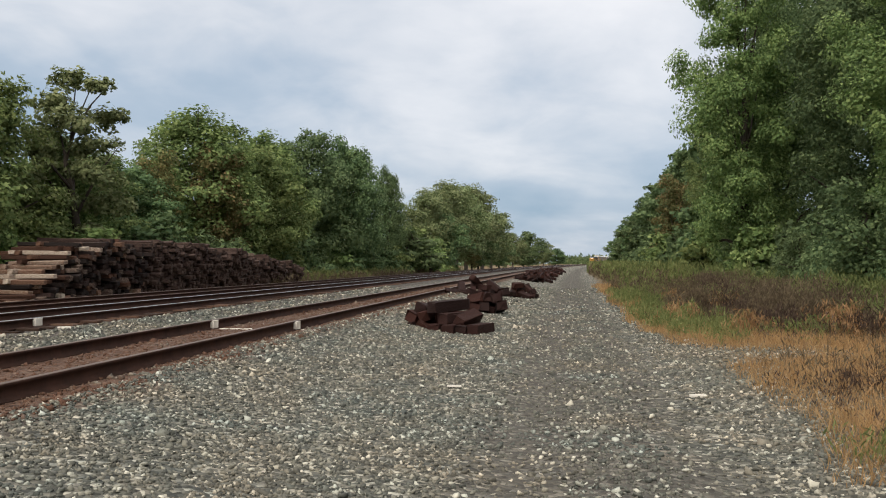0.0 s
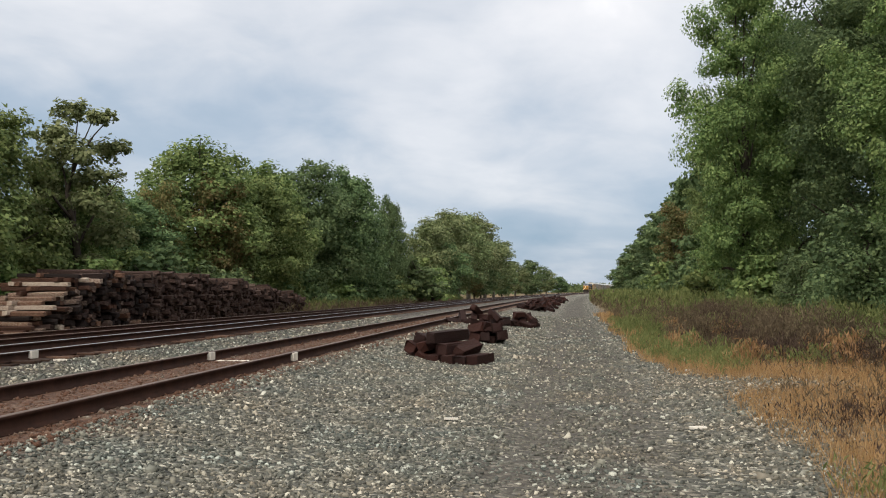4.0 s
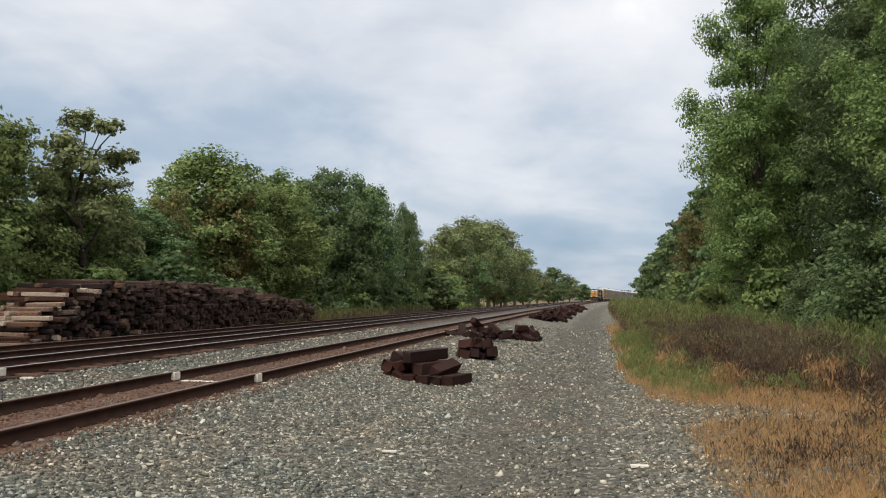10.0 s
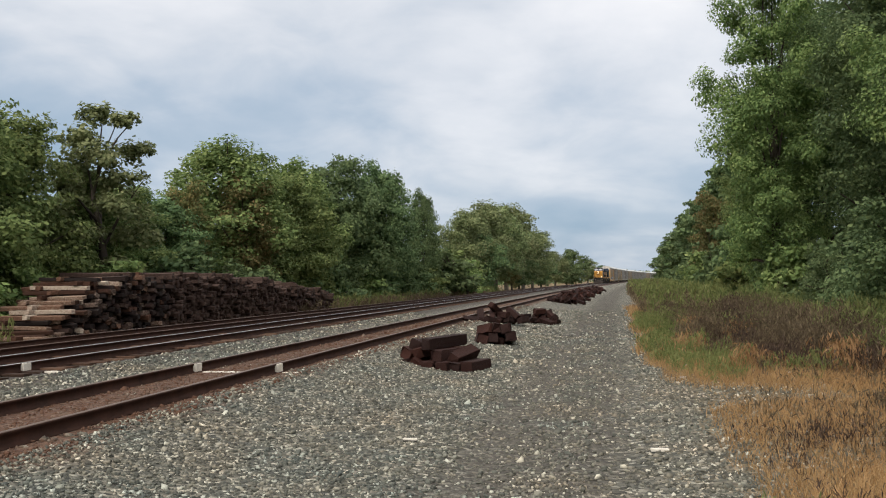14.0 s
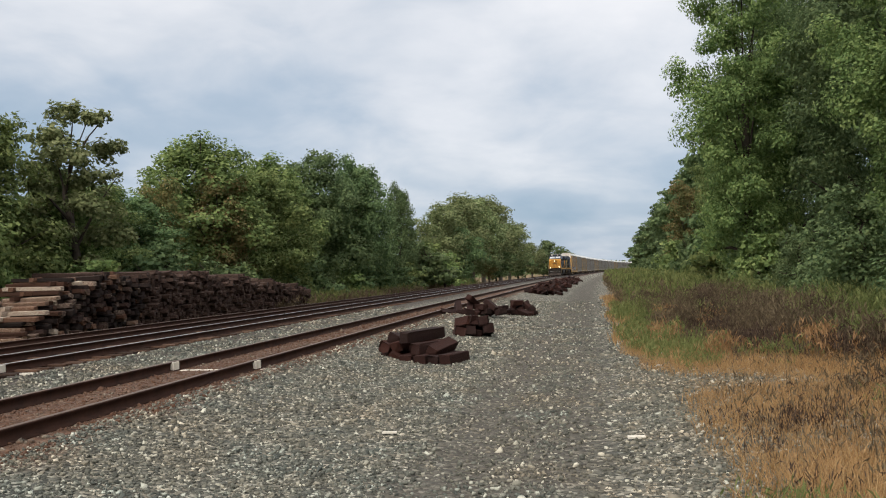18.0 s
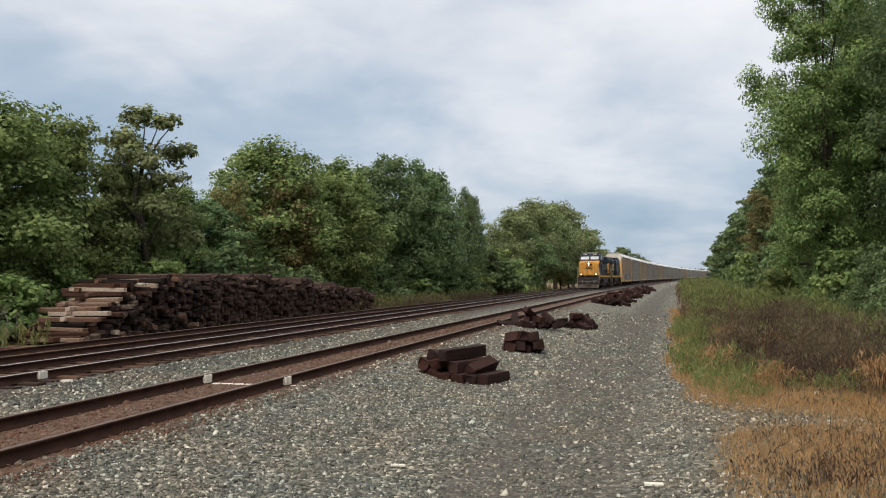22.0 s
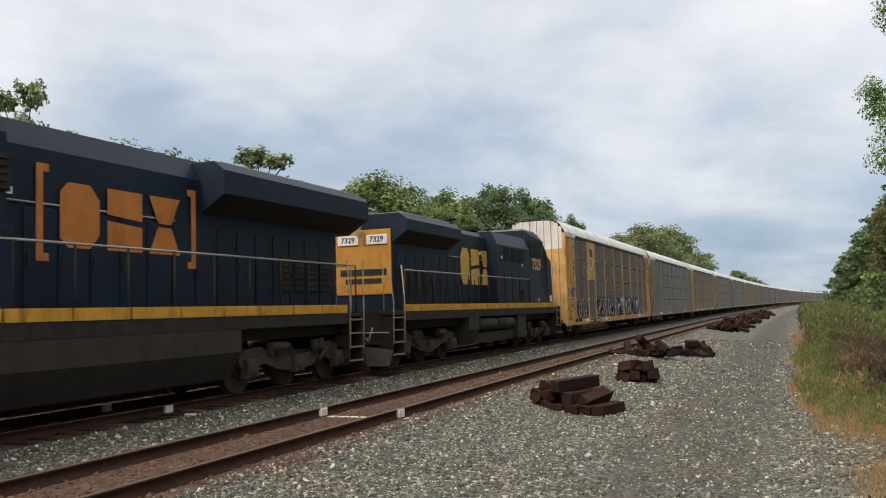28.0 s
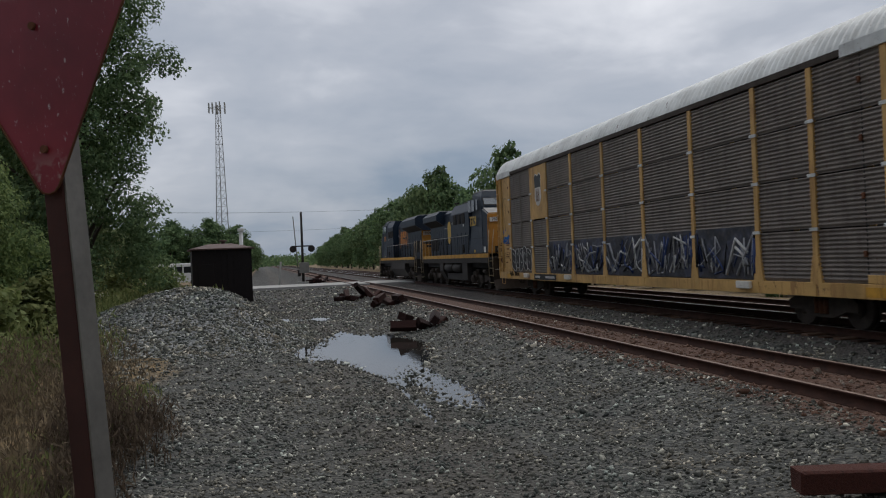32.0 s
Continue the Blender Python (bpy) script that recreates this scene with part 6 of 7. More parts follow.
def crown_mesh(name, seed, material, height, radius, base, clumps, leaves, leaf, shape="round", clump_r=0.9):
    """A crown of boughs: large leafy masses round an uneven outline, each of many small clumps, with dark gaps between."""
    rng = np.random.default_rng(seed)
    masses = max(9, clumps // 5)
    z = (np.arange(masses) + rng.uniform(0.1, 0.9, masses)) / masses
    if shape == "round":
        prof = np.sin(np.pi * (0.14 + 0.78 * z)) ** 0.6
    elif shape == "tall":
        prof = np.sin(np.pi * (0.16 + 0.76 * z)) ** 0.5
    else:
        prof = 1.0 - 0.5 * z
    ang = np.arange(masses) * 2.4 + rng.uniform(-0.5, 0.5, masses)
    mr = radius * (0.36 if shape == "tall" else 0.44) * rng.uniform(0.7, 1.3, masses) * (0.55 + 0.45 * prof)
    rad = np.maximum(radius * prof * rng.uniform(0.55, 1.12, masses) - 0.6 * mr, 0.0)
    top = height - 0.55 * mr
    cen = np.stack([rad * np.cos(ang), rad * np.sin(ang), base + 0.4 * mr + z * (top - base - 0.4 * mr)], -1)
    squash = np.array([1.0, 1.0, 0.72 if shape != "tall" else 0.62])
    # small clumps on each bough, thicker above than below
    per = max(8, clumps * 3 // masses)
    d1 = rng.normal(size=(masses * per, 3)) + np.array([0, 0, 0.25])
    d1 /= np.linalg.norm(d1, axis=1)[:, None]
    own = np.repeat(np.arange(masses), per)
    sub_c = cen[own] + d1 * (mr[own] * rng.uniform(0.62, 1.08, len(own)))[:, None] * squash
    sub_r = mr[own] * rng.uniform(0.24, 0.48, len(own)) + 0.4 * leaf
    pick = rng.choice(len(own), leaves, p=sub_r ** 2 / np.sum(sub_r ** 2))
    d2 = rng.normal(size=(leaves, 3))
    d2 /= np.linalg.norm(d2, axis=1)[:, None]
    pts = sub_c[pick] + d2 * (sub_r[pick] * rng.uniform(0.55, 1.1, leaves))[:, None] * np.array([1.15, 1.15, 0.7])
    out = 0.6 * d2 + 0.7 * d1[pick]
    # sparser leaves inside the boughs and along the stem
    k = leaves // 5
    inside = rng.integers(0, masses, k)
    fill = cen[inside] * np.stack([np.ones(k) * 0.9, np.ones(k) * 0.9, np.ones(k)], -1) + np.clip(rng.normal(size=(k, 3)), -1.3, 1.1) * (0.40 * mr[inside])[:, None] * squash
    pts, out = np.concatenate([pts, fill]), np.concatenate([out, rng.normal(size=(k, 3)) * 0.6])
    # shoots that break the outline
    k = leaves // 40
    tip = rng.integers(0, len(own), k)
    far = rng.uniform(0.3, 1.0, k)
    lift = d1[tip] * 0.6 + np.array([0, 0, 0.55])
    shoot = sub_c[tip] + lift * (sub_r[tip] * (0.6 + 0.4 * far))[:, None] + rng.normal(size=(k, 3)) * 0.3 * leaf
    pts, out = np.concatenate([pts, shoot]), np.concatenate([out, lift])
    pts[:, 2] = np.maximum(pts[:, 2], 0.05)
    v, f = leaf_facing(rng, pts, out, leaf)
    return mesh_np(name, v, f, material), sub_c


def trunk_mesh(name, seed, height, r, cen, material, limbs=14):
    rng = np.random.default_rng(seed + 50)
    bm = bmesh.new()
    pts = [Vector((0, 0, -0.3))]
    for k in range(1, 7):
        pts.append(Vector((rng.normal() * 0.10 * k ** 0.5, rng.normal() * 0.10 * k ** 0.5, height * 0.88 * k / 6)))
    for k in range(6):
        tube(bm, pts[k], pts[k + 1], r * (1 - k / 6.6), r * (1 - (k + 1) / 6.6), 8, cap=False)
    for i in rng.choice(len(cen), min(limbs, len(cen)), replace=False):
        c = Vector(cen[i])
        h = min(max(c.z * rng.uniform(0.45, 0.8), height * 0.12), height * 0.8)
        k = min(int(h / (height * 0.88) * 6), 5)
        t = h / (height * 0.88) * 6 - k
        p = pts[k].lerp(pts[k + 1], t)
        mid = p.lerp(c, 0.5) + Vector((0, 0, 0.25))
        rr = r * 0.32 * (1 - h / height) + 0.03
        tube(bm, p, mid, rr, rr * 0.6, 6, cap=False)
        tube(bm, mid, c, rr * 0.6, 0.015, 5, cap=False)
    me = bpy.data.meshes.new(name)
    bm.to_mesh(me)
    bm.free()
    me.materials.append(material)
    return me


TREE_KINDS = {}


def tree_kind(key, seed, leaf_mat, bark, height, radius, base, clumps, leaves, leaf, shape, clump_r=0.9):
    crown, cen = crown_mesh("crown", seed, leaf_mat, height, radius, base, clumps, leaves, leaf, shape, clump_r)
    TREE_KINDS[key] = (crown, trunk_mesh("trunk", seed, height, 0.016 * height + 0.06, cen, bark), height)


def tree(key, x, y, height, turn=0.0, wide=1.0, label="", category="tree", z=None, name="tree"):
    crown, trunk, h = TREE_KINDS[key]
    s = height / h
    ob = empty(name, pose(x, y, float(ground_z(x, y)) if z is None else z, 0, 0, turn))
    ob.scale = (s * wide, s * wide, s)
    share("trunk", trunk, ob)
    share("crown", crown, ob)
    return tagged(ob, label or "broad green deciduous tree in full leaf", category, group="trackside trees" if category == "tree" else "trackside bushes")


def build_tree_kinds():
    tree_kind("maple_a", 1, LEAF_L, BARK, 10, 3.3, 0.8, 130, 26000, 0.16, "round")
    tree_kind("maple_b", 2, LEAF_L, BARK, 10, 3.0, 0.6, 120, 24000, 0.16, "round")
    tree_kind("dark_a", 3, LEAF_D, BARK, 10, 3.4, 0.5, 130, 26000, 0.16, "round")
    tree_kind("dark_b", 4, LEAF_D, BARK, 20, 4.6, 1.0, 240, 62000, 0.148, "tall", 1.2)
    tree_kind("tall_a", 5, LEAF_L, BARK, 20, 4.4, 1.5, 240, 62000, 0.148, "tall", 1.2)
    tree_kind("poplar", 6, LEAF_P, BARK_PALE, 10, 3.0, 1.2, 95, 12000, 0.19, "round", 0.8)
    tree_kind("airy", 7, LEAF_P, BARK, 10, 2.3, 0.8, 90, 11000, 0.16, "tall", 0.7)
    tree_kind("turning", 8, LEAF_A, BARK, 10, 2.6, 0.8, 90, 12000, 0.17, "round", 0.85)
    tree_kind("tall_b", 9, LEAF_P, BARK_PALE, 20, 3.8, 3.0, 180, 40000, 0.148, "tall", 1.1)
    tree_kind("tall_far", 13, LEAF_D, BARK, 20, 4.6, 1.0, 150, 8000, 0.50, "tall", 1.3)
    tree_kind("round_far", 14, LEAF_D, BARK, 10, 3.4, 0.5, 90, 4500, 0.36, "round")
    tree_kind("bush_near", 15, LEAF_D, BARK, 3, 1.7, 0.1, 60, 7500, 0.085, "bush", 0.5)
    tree_kind("bush_a", 10, LEAF_L, BARK, 3, 1.7, 0.1, 46, 1800, 0.21, "bush", 0.5)
    tree_kind("bush_b", 11, LEAF_D, BARK, 3, 1.8, 0.1, 46, 1800, 0.21, "bush", 0.5)
    tree_kind("bush_c", 12, WEED_G, BARK, 2, 1.2, 0.05, 40, 2600, 0.12, "bush", 0.35)


LEFT_TREES = [
    ("airy", -23.0, 12.4, 12.4, 0.7), ("dark_a", -24.5, 10.5, 11.2, 0.7), ("airy", -22.5, 14.4, 10.6, 0.55),
    # kind, x from the track line, y, height, width
    ("maple_a", -21.6, -14.6, 6.7, 0.85), ("poplar", -22.5, -10.2, 6.6, 0.8), ("dark_a", -22.5, -6, 7.5, 1.0), ("airy", -19.5, -2, 11.0, 1.0), ("maple_a", -21.0, 4, 10.4, 1.1),
    ("maple_a", -20.4, 14.5, 10.0, 1.2), ("maple_b", -21.0, 20.0, 10.0, 1.1), ("airy", -19.8, 24.8, 11.4, 1.15), ("maple_a", -21.5, 26.5, 8.4, 1.0), ("dark_a", -23, 25, 6.4, 1.2),
    ("dark_a", -22.5, 34, 8.0, 1.4), ("maple_b", -22, 30.5, 7.8, 1.4), ("turning", -20.5, 35.5, 8.6, 0.8), ("turning", -18.9, 41.0, 9.8, 1.0), ("maple_a", -20.8, 42.5, 12.2, 1.3), ("maple_b", -18.6, 47.5, 10.2, 1.15),
    ("maple_b", -20.4, 54.0, 12.2, 1.25), ("dark_a", -19.4, 62.0, 13.8, 1.0), ("dark_a", -17.0, 67.5, 13.8, 0.85), ("dark_a", -18.5, 72, 12.6, 1.0),
    ("dark_a", -16.0, 82.0, 12.6, 0.5), ("bush_b", -14, 86, 5.5, 1.2), ("bush_a", -15.5, 95, 6.2, 1.3), ("dark_a", -19.5, 104, 7.0, 1.1), ("bush_a", -12.6, 92, 4.6, 1.0),
    ("poplar", -18.2, 118, 13.0, 1.2), ("poplar", -17.2, 129, 15.2, 1.2), ("dark_a", -15.0, 121, 9.6, 0.9), ("poplar", -16.6, 141, 15.5, 1.3), ("poplar", -16.6, 154, 16.8, 1.3), ("turning", -14.4, 146, 8.6, 0.9), ("dark_a", -16, 168, 9.0, 1.2), ("poplar", -16.2, 176, 15.7, 1.4), ("poplar", -16, 192, 13.4, 1.4), ("dark_a", -15.5, 205, 8.2, 1.3),
    ("poplar", -15, 235, 10.1, 1.4), ("dark_a", -14.5, 265, 8.4, 1.5), ("dark_a", -14.5, 285, 12.5, 1.3), ("poplar", -14.5, 350, 10.1, 1.6), ("dark_a", -14, 410, 8.5, 2.0),
]
RIGHT_TREES = [
    ("dark_b", 19.3, -3, 17, 1.0), ("tall_a", 21.8, 4, 19, 1.0), ("tall_b", 18.6, 9.5, 18.5, 1.0), ("tall_a", 18.2, 18, 16.1, 0.95), ("dark_b", 22.1, 15, 19.9, 1.0),
    ("dark_b", 19.2, 26.5, 19.5, 0.95), ("dark_b", 21.6, 33, 20.9, 1.0), ("tall_a", 14.4, 33.5, 19.5, 0.8), ("dark_b", 17.6, 40.5, 18.5, 0.9), ("tall_a", 16.4, 48, 15.2, 0.85), ("dark_b", 20.1, 47, 19.9, 1.0),
    ("tall_a", 17.4, 57, 14.7, 0.9), ("dark_b", 18.6, 66, 16.1, 1.0), ("tall_a", 16.8, 77, 13.3, 0.95), ("turning", 15.2, 72, 10, 1.0), ("dark_b", 17.6, 88, 13.8, 1.0), ("tall_a", 17.1, 101, 12.8, 1.1), ("dark_b", 17.6, 116, 13.3, 1.2), ("tall_a", 17.6, 134, 12.3, 1.2), ("dark_b", 17.6, 155, 12.3, 1.4), ("tall_a", 17.6, 180, 11.9, 1.5), ("dark_b", 17.6, 210, 11.4, 1.6), ("dark_b", 17.6, 250, 11.4, 1.8), ("tall_a", 17.6, 300, 11.4, 2.0), ("dark_b", 17.6, 360, 11.4, 2.2),
]
BACK_TREES = [
    ("dark_b", 15.0, -56, 19.5, 0.95), ("tall_a", 18.5, -62, 20.5, 0.9), ("dark_b", 19.0, -46, 18, 1.0), ("tall_a", 23, -47, 16, 1.0), ("dark_b", 20, -63, 13, 1.0), ("maple_a", 14.0, -37.5, 5.5, 0.8),
    ("poplar", 25, -115, 9, 1.2), ("dark_a", 33, -128, 10, 1.3), ("maple_a", 42, -150, 12, 1.2), ("maple_a", 55, -170, 12, 1.3),
    ("maple_a", -20.5, -62, 6.0, 1.05), ("dark_a", -22.5, -69, 6.5, 1.0), ("poplar", -21.5, -79, 9.0, 1.0), ("maple_b", -22, -88, 9.5, 1.0), ("dark_a", -21, -99, 12.5, 0.8), ("dark_a", -20, -109, 15.2, 0.62), ("maple_b", -20, -118, 11.0, 0.9), ("dark_a", -20.5, -127, 11.6, 0.9), ("maple_a", -20, -138, 14.5, 0.75), ("dark_a", -20, -149, 16.8, 0.75), ("maple_b", -20, -160, 15.0, 0.8),
    ("maple_b", -21.0, -20.9, 9.8, 0.9), ("maple_a", -21.5, -33, 9.5, 1.05), ("poplar", -20.5, -44, 9, 1.0), ("dark_a", -22, -52, 10, 1.1),
]
BACK_TREES += [("dark_a" if k % 3 else "maple_a", -19.5 + 0.6 * math.sin(k * 1.7), -172 - k * 12.5, 14.2 - 0.24 * k + 1.1 * math.sin(k * 2.3), 0.9) for k in range(20)]
BACK_TREES += [("dark_a" if k % 3 else "maple_b", 12.6 + 2.55 * k + 1.5 * math.sin(k * 2.1), -192 + 4 * math.sin(k * 1.3) + k, 10.4 + 1.2 * math.sin(k * 1.9), 1.05) for k in range(15)]
BACK_TREES += [("dark_a", 10.8 + 0.8 * math.sin(k * 1.7), -205 - k * 18, 8.6 + 0.8 * math.sin(k * 2.3), 1.0) for k in range(9)]


def build_trees():
    words = {"maple": "green maple tree in full leaf beside the tracks", "dark_": "dark green dense deciduous tree beside the tracks", "tall_": "tall green tree at the edge of the lane", "popla": "pale green poplar tree", "airy": "thin airy tree with grey-green leaves", "turni": "green tree with leaves turning rusty orange", "bush_": "dense green roadside bush"}
    rng = random.Random(5)
    for rows in (LEFT_TREES, RIGHT_TREES, BACK_TREES):
        for kind, x, y, h, w in rows:
            bush, like = kind.startswith("bush"), kind
            if kind in ("dark_b", "tall_a") and y > 60:
                like = "tall_far"
            elif kind in ("dark_a", "maple_a", "maple_b") and abs(y) > 95:
                like = "round_far"
            tree(like, x + cx(y), y, h, rng.uniform(0, 360), w, words[kind[:5]] if kind[:5] in words else words["airy"], "bush" if bush else "tree", name="bush" if bush else "tree")
    # undergrowth along both tree lines
    for k in range(46):
        y = -16 + k * 2.6 + rng.uniform(-1, 1)
        tree(rng.choice(("bush_a", "bush_b", "bush_b")), -17.6 + rng.uniform(-1.2, 0.8) + cx(y) + (1.5 if y > 70 else 0), y, rng.uniform(2.2, 4.2), rng.uniform(0, 360), rng.uniform(0.9, 1.3), "dense green roadside bush", "bush", name="bush")
    for k in range(34):
        y = -6 + k * 3.4 + rng.uniform(-1, 1)
        tree("bush_near" if y < 22 else rng.choice(("bush_a", "bush_b", "bush_b")), 14.6 + rng.uniform(-0.8, 1.2) + cx(y), y, rng.uniform(2.6, 4.6), rng.uniform(0, 360), rng.uniform(0.9, 1.3), "dense green roadside bush", "bush", name="bush")
    for k in range(14):
        y = -36 - k * 4.5
        tree(rng.choice(("bush_a", "bush_b")), -16.5 + rng.uniform(-1, 1), y, rng.uniform(1.8, 3.6), rng.uniform(0, 360), 1.1, "dense green roadside bush", "bush", name="bush")
    for x, y, h, k in ((12.2, -31.5, 2.0, "bush_c"), (13.4, -34, 2.4, "bush_c"), (12.6, -37, 2.2, "bush_c"), (14.2, -30, 2.6, "bush_a"), (13.2, -27, 1.9, "bush_c"), (12.2, -62, 2.4, "bush_c"), (16.5, -74, 3.0, "bush_c")):
        tree(k, x, y, h, rng.uniform(0, 360), 1.1, "yellow-green leafy bush beside the gravel", "bush", name="bush")


def blades(rng, x, y, height, width, lean, seg=2):
    """Bent blades as short ribbons that end in a point."""
    n = len(x)
    z = ground_z(x, y)
    ang = rng.uniform(0, 2 * np.pi, n)
    side = np.stack([np.cos(ang), np.sin(ang), np.zeros(n)], -1)
    fall = rng.uniform(0, 2 * np.pi, n)
    out = np.stack([np.cos(fall), np.sin(fall), np.zeros(n)], -1) * (lean * height * rng.uniform(0.2, 1.2, n))[:, None]
    root = np.stack([x, y, z - 0.02], -1)
    up = np.zeros((n, 3))
    up[:, 2] = height
    w = (width / 2)[:, None]
    v = np.stack([root - side * w, root + side * w, root + up * 0.55 + out * 0.35 + side * w * 0.7, root + up * 0.55 + out * 0.35 - side * w * 0.7, root + up * 0.92 + out, root + up * 0.92 + out + side * w * 0.15], 1)
    i = 6 * np.arange(n)[:, None]
    f = np.concatenate([i + [0, 1, 2, 3], i + [3, 2, 5, 4]])
    return v.reshape(-1, 3), f


def edge_x(y):
    """Where the verge begins beside the lane; a bay of gravel cuts into it near the start."""
    bay = 0.08 + 1.7 * np.exp(-(((y + 0.95) / 0.75) ** 2)) + 0.55 * np.exp(-(((y + 1.0) / 2.4) ** 2)) + 0.5 * np.exp(-(((y + 5.0) / 2.6) ** 2))
    return 6.62 + 0.14 * np.sin(y * 0.55) + 0.10 * np.sin(y * 1.7 + 1) + BEND * np.maximum(y, 0) ** 2 + bay


def stuff(name, parts, material, label, category):
    v, f, base = [], [], 0
    for a, b in parts:
        v.append(a), f.append(b + base)
        base += len(a)
    ob = new(name, mesh_np(name, np.concatenate(v), np.concatenate(f), material))
    return tagged(ob, label, category, kind="stuff")


def build_verge():
    rng = np.random.default_rng(11)

    def scatter(n, y0, y1, depth0, depth1, power=1.0):
        y = rng.uniform(y0, y1, n)
        x = edge_x(y) + depth0 + (depth1 - depth0) * rng.uniform(0, 1, n) ** power + np.abs(rng.normal(0, 0.12, n))
        patch = 0.5 + 0.5 * np.sin(x * 1.1 + 2 * np.sin(y * 0.6)) * np.cos(y * 0.8 + x * 0.3)
        keep = rng.uniform(size=n) < 0.12 + 0.88 * patch ** 1.6
        return x[keep], y[keep]

    # short dry grass
    x, y = scatter(105000, -9, 8, 0.0, 4.6, 1.0)
    a = blades(rng, x, y, rng.uniform(0.05, 0.20, len(x)) * rng.choice((1.0, 1.0, 1.6), len(x)), rng.uniform(0.005, 0.011, len(x)), 0.9)
    x, y = scatter(9000, 8, 45, -0.1, 1.2, 1.0)
    b = blades(rng, x, y, rng.uniform(0.15, 0.4, len(x)), rng.uniform(0.016, 0.03, len(x)), 0.5)
    stuff("dry_grass", [a, b], GRASS_DRY, "short straw-coloured dry grass on the verge", "grass")

    def weeds(x, y, h, leaves, leaf, top):
        """Upright stems with leaves up the stem and a looser head."""
        n = len(x)
        stem = blades(rng, x, y, h, np.full(n, 0.012), 0.18)
        t = rng.uniform(0.15, 1.0, (n, leaves)) ** 0.7
        px = np.repeat(x, leaves) + rng.normal(0, 0.07, n * leaves) * (0.5 + t.ravel())
        py = np.repeat(y, leaves) + rng.normal(0, 0.07, n * leaves) * (0.5 + t.ravel())
        pz = np.repeat(ground_z(x, y), leaves) + np.repeat(h, leaves) * t.ravel() * top
        d = rng.normal(size=(n * leaves, 3))
        d /= np.linalg.norm(d, axis=1)[:, None]
        return stem, leaf_cards(rng, np.stack([px, py, pz], -1), d, leaf * 2.1, -2.2, 0.105)

    def thickets(n, y0, y1, d0, d1, stems, h0, h1, spread):
        """Weeds that grow in bushy clumps: highest in the middle of each."""
        cy = rng.uniform(y0, y1, n)
        cd = rng.uniform(d0, d1, n)
        own = np.repeat(np.arange(n), stems)
        r = rng.normal(0, 0.5, (len(own), 2))
        size = rng.uniform(0.6, 1.3, n)[own] * spread
        y = cy[own] + r[:, 0] * size
        d = cd[own] + r[:, 1] * size
        h = rng.uniform(h0, h1, n)[own] * np.clip(1.1 - 0.45 * np.sum(r * r, axis=1), 0.35, 1.1) * rng.uniform(0.75, 1.1, len(own))
        keep = d > 0.15
        return (edge_x(y) + d)[keep], y[keep], h[keep]

    parts_g, parts_b, parts_p, parts_t = [], [], [], []
    into_parts = {"g": parts_g, "b": parts_b, "p": parts_p, "t": parts_t}
    # brown seeding weeds in the middle of the verge, green ones behind and at its foot
    for n, y0, y1, d0, d1, stems, h0, h1, spread, leaves, leaf, into in (
        (52, 1.2, 26, 1.5, 5.4, 30, 0.40, 1.05, 0.8, 24, 0.046, "b"), (40, 1.2, 26, 1.4, 5.0, 26, 0.35, 0.98, 0.7, 24, 0.042, "p"), (20, 0.8, 26, 0.9, 4.6, 18, 0.35, 0.95, 0.8, 20, 0.05, "g"), (14, 0.8, 16, 0.8, 3.4, 16, 0.3, 0.7, 0.6, 16, 0.05, "t"), (80, 0.5, 40, 4.8, 8.5, 20, 0.75, 1.2, 1.1, 20, 0.07, "g"), (22, 1.5, 30, 3.5, 6.5, 20, 0.75, 1.1, 0.9, 20, 0.06, "b"),
        (26, -9, 0, 2.6, 7.5, 16, 0.4, 0.95, 0.9, 18, 0.055, "b"), (30, -9, 1, 4.4, 8.5, 18, 0.7, 1.3, 1.0, 18, 0.07, "g"), (26, 7, 28, 0.3, 1.5, 18, 0.25, 0.55, 0.7, 14, 0.06, "g"), (24, 1, 9, 0.5, 1.6, 14, 0.18, 0.45, 0.6, 12, 0.045, "g"), (5, -9, -3.5, 0.3, 2.8, 14, 0.12, 0.35, 0.5, 12, 0.035, "g"), (22, -9, -2, 0.4, 4.0, 10, 0.15, 0.42, 0.5, 10, 0.03, "p")):
        x, y, h = thickets(n, y0, y1, d0, d1, stems, h0, h1, spread)
        into_parts[into].extend(weeds(x, y, h, leaves, leaf, 1.0))
    for n, y0, y1, d0, d1, h0, h1, leaves, leaf, into in (
        (1300, 26, 75, 0.8, 6.5, 0.8, 1.6, 12, 0.13, "g"), (700, 24, 75, 0.3, 4.0, 0.5, 1.2, 12, 0.11, "b"), (1000, 75, 200, 0.3, 7.0, 0.9, 1.8, 10, 0.24, "g"), (500, 75, 200, 0.2, 4.0, 0.7, 1.5, 10, 0.22, "b"), (220, -8, 1.5, 0.4, 3.5, 0.15, 0.5, 12, 0.035, "b")):
        x, y = scatter(n, y0, y1, d0, d1)
        (parts_g if into == "g" else parts_b).extend(weeds(x, y, rng.uniform(h0, h1, len(x)), leaves, leaf, 1.0))
    stuff("green_weeds", parts_g, WEED_G, "tall yellow-green goldenrod weeds on the verge", "weeds")
    stuff("brown_weeds", parts_b, WEED_B, "tall dry brown seeding weeds on the verge", "weeds")
    stuff("dark_weeds", parts_p, WEED_P, "dark purple-brown withered weeds on the verge", "weeds")
    stuff("tan_weeds", parts_t, GRASS_DRY, "tufts of tall straw-coloured grass on the verge", "grass")

    # behind: beside the sign, and in front of the tie stack's trees
    def field(n, x0, x1, y0, y1):
        return rng.uniform(x0, x1, n), rng.uniform(y0, y1, n)

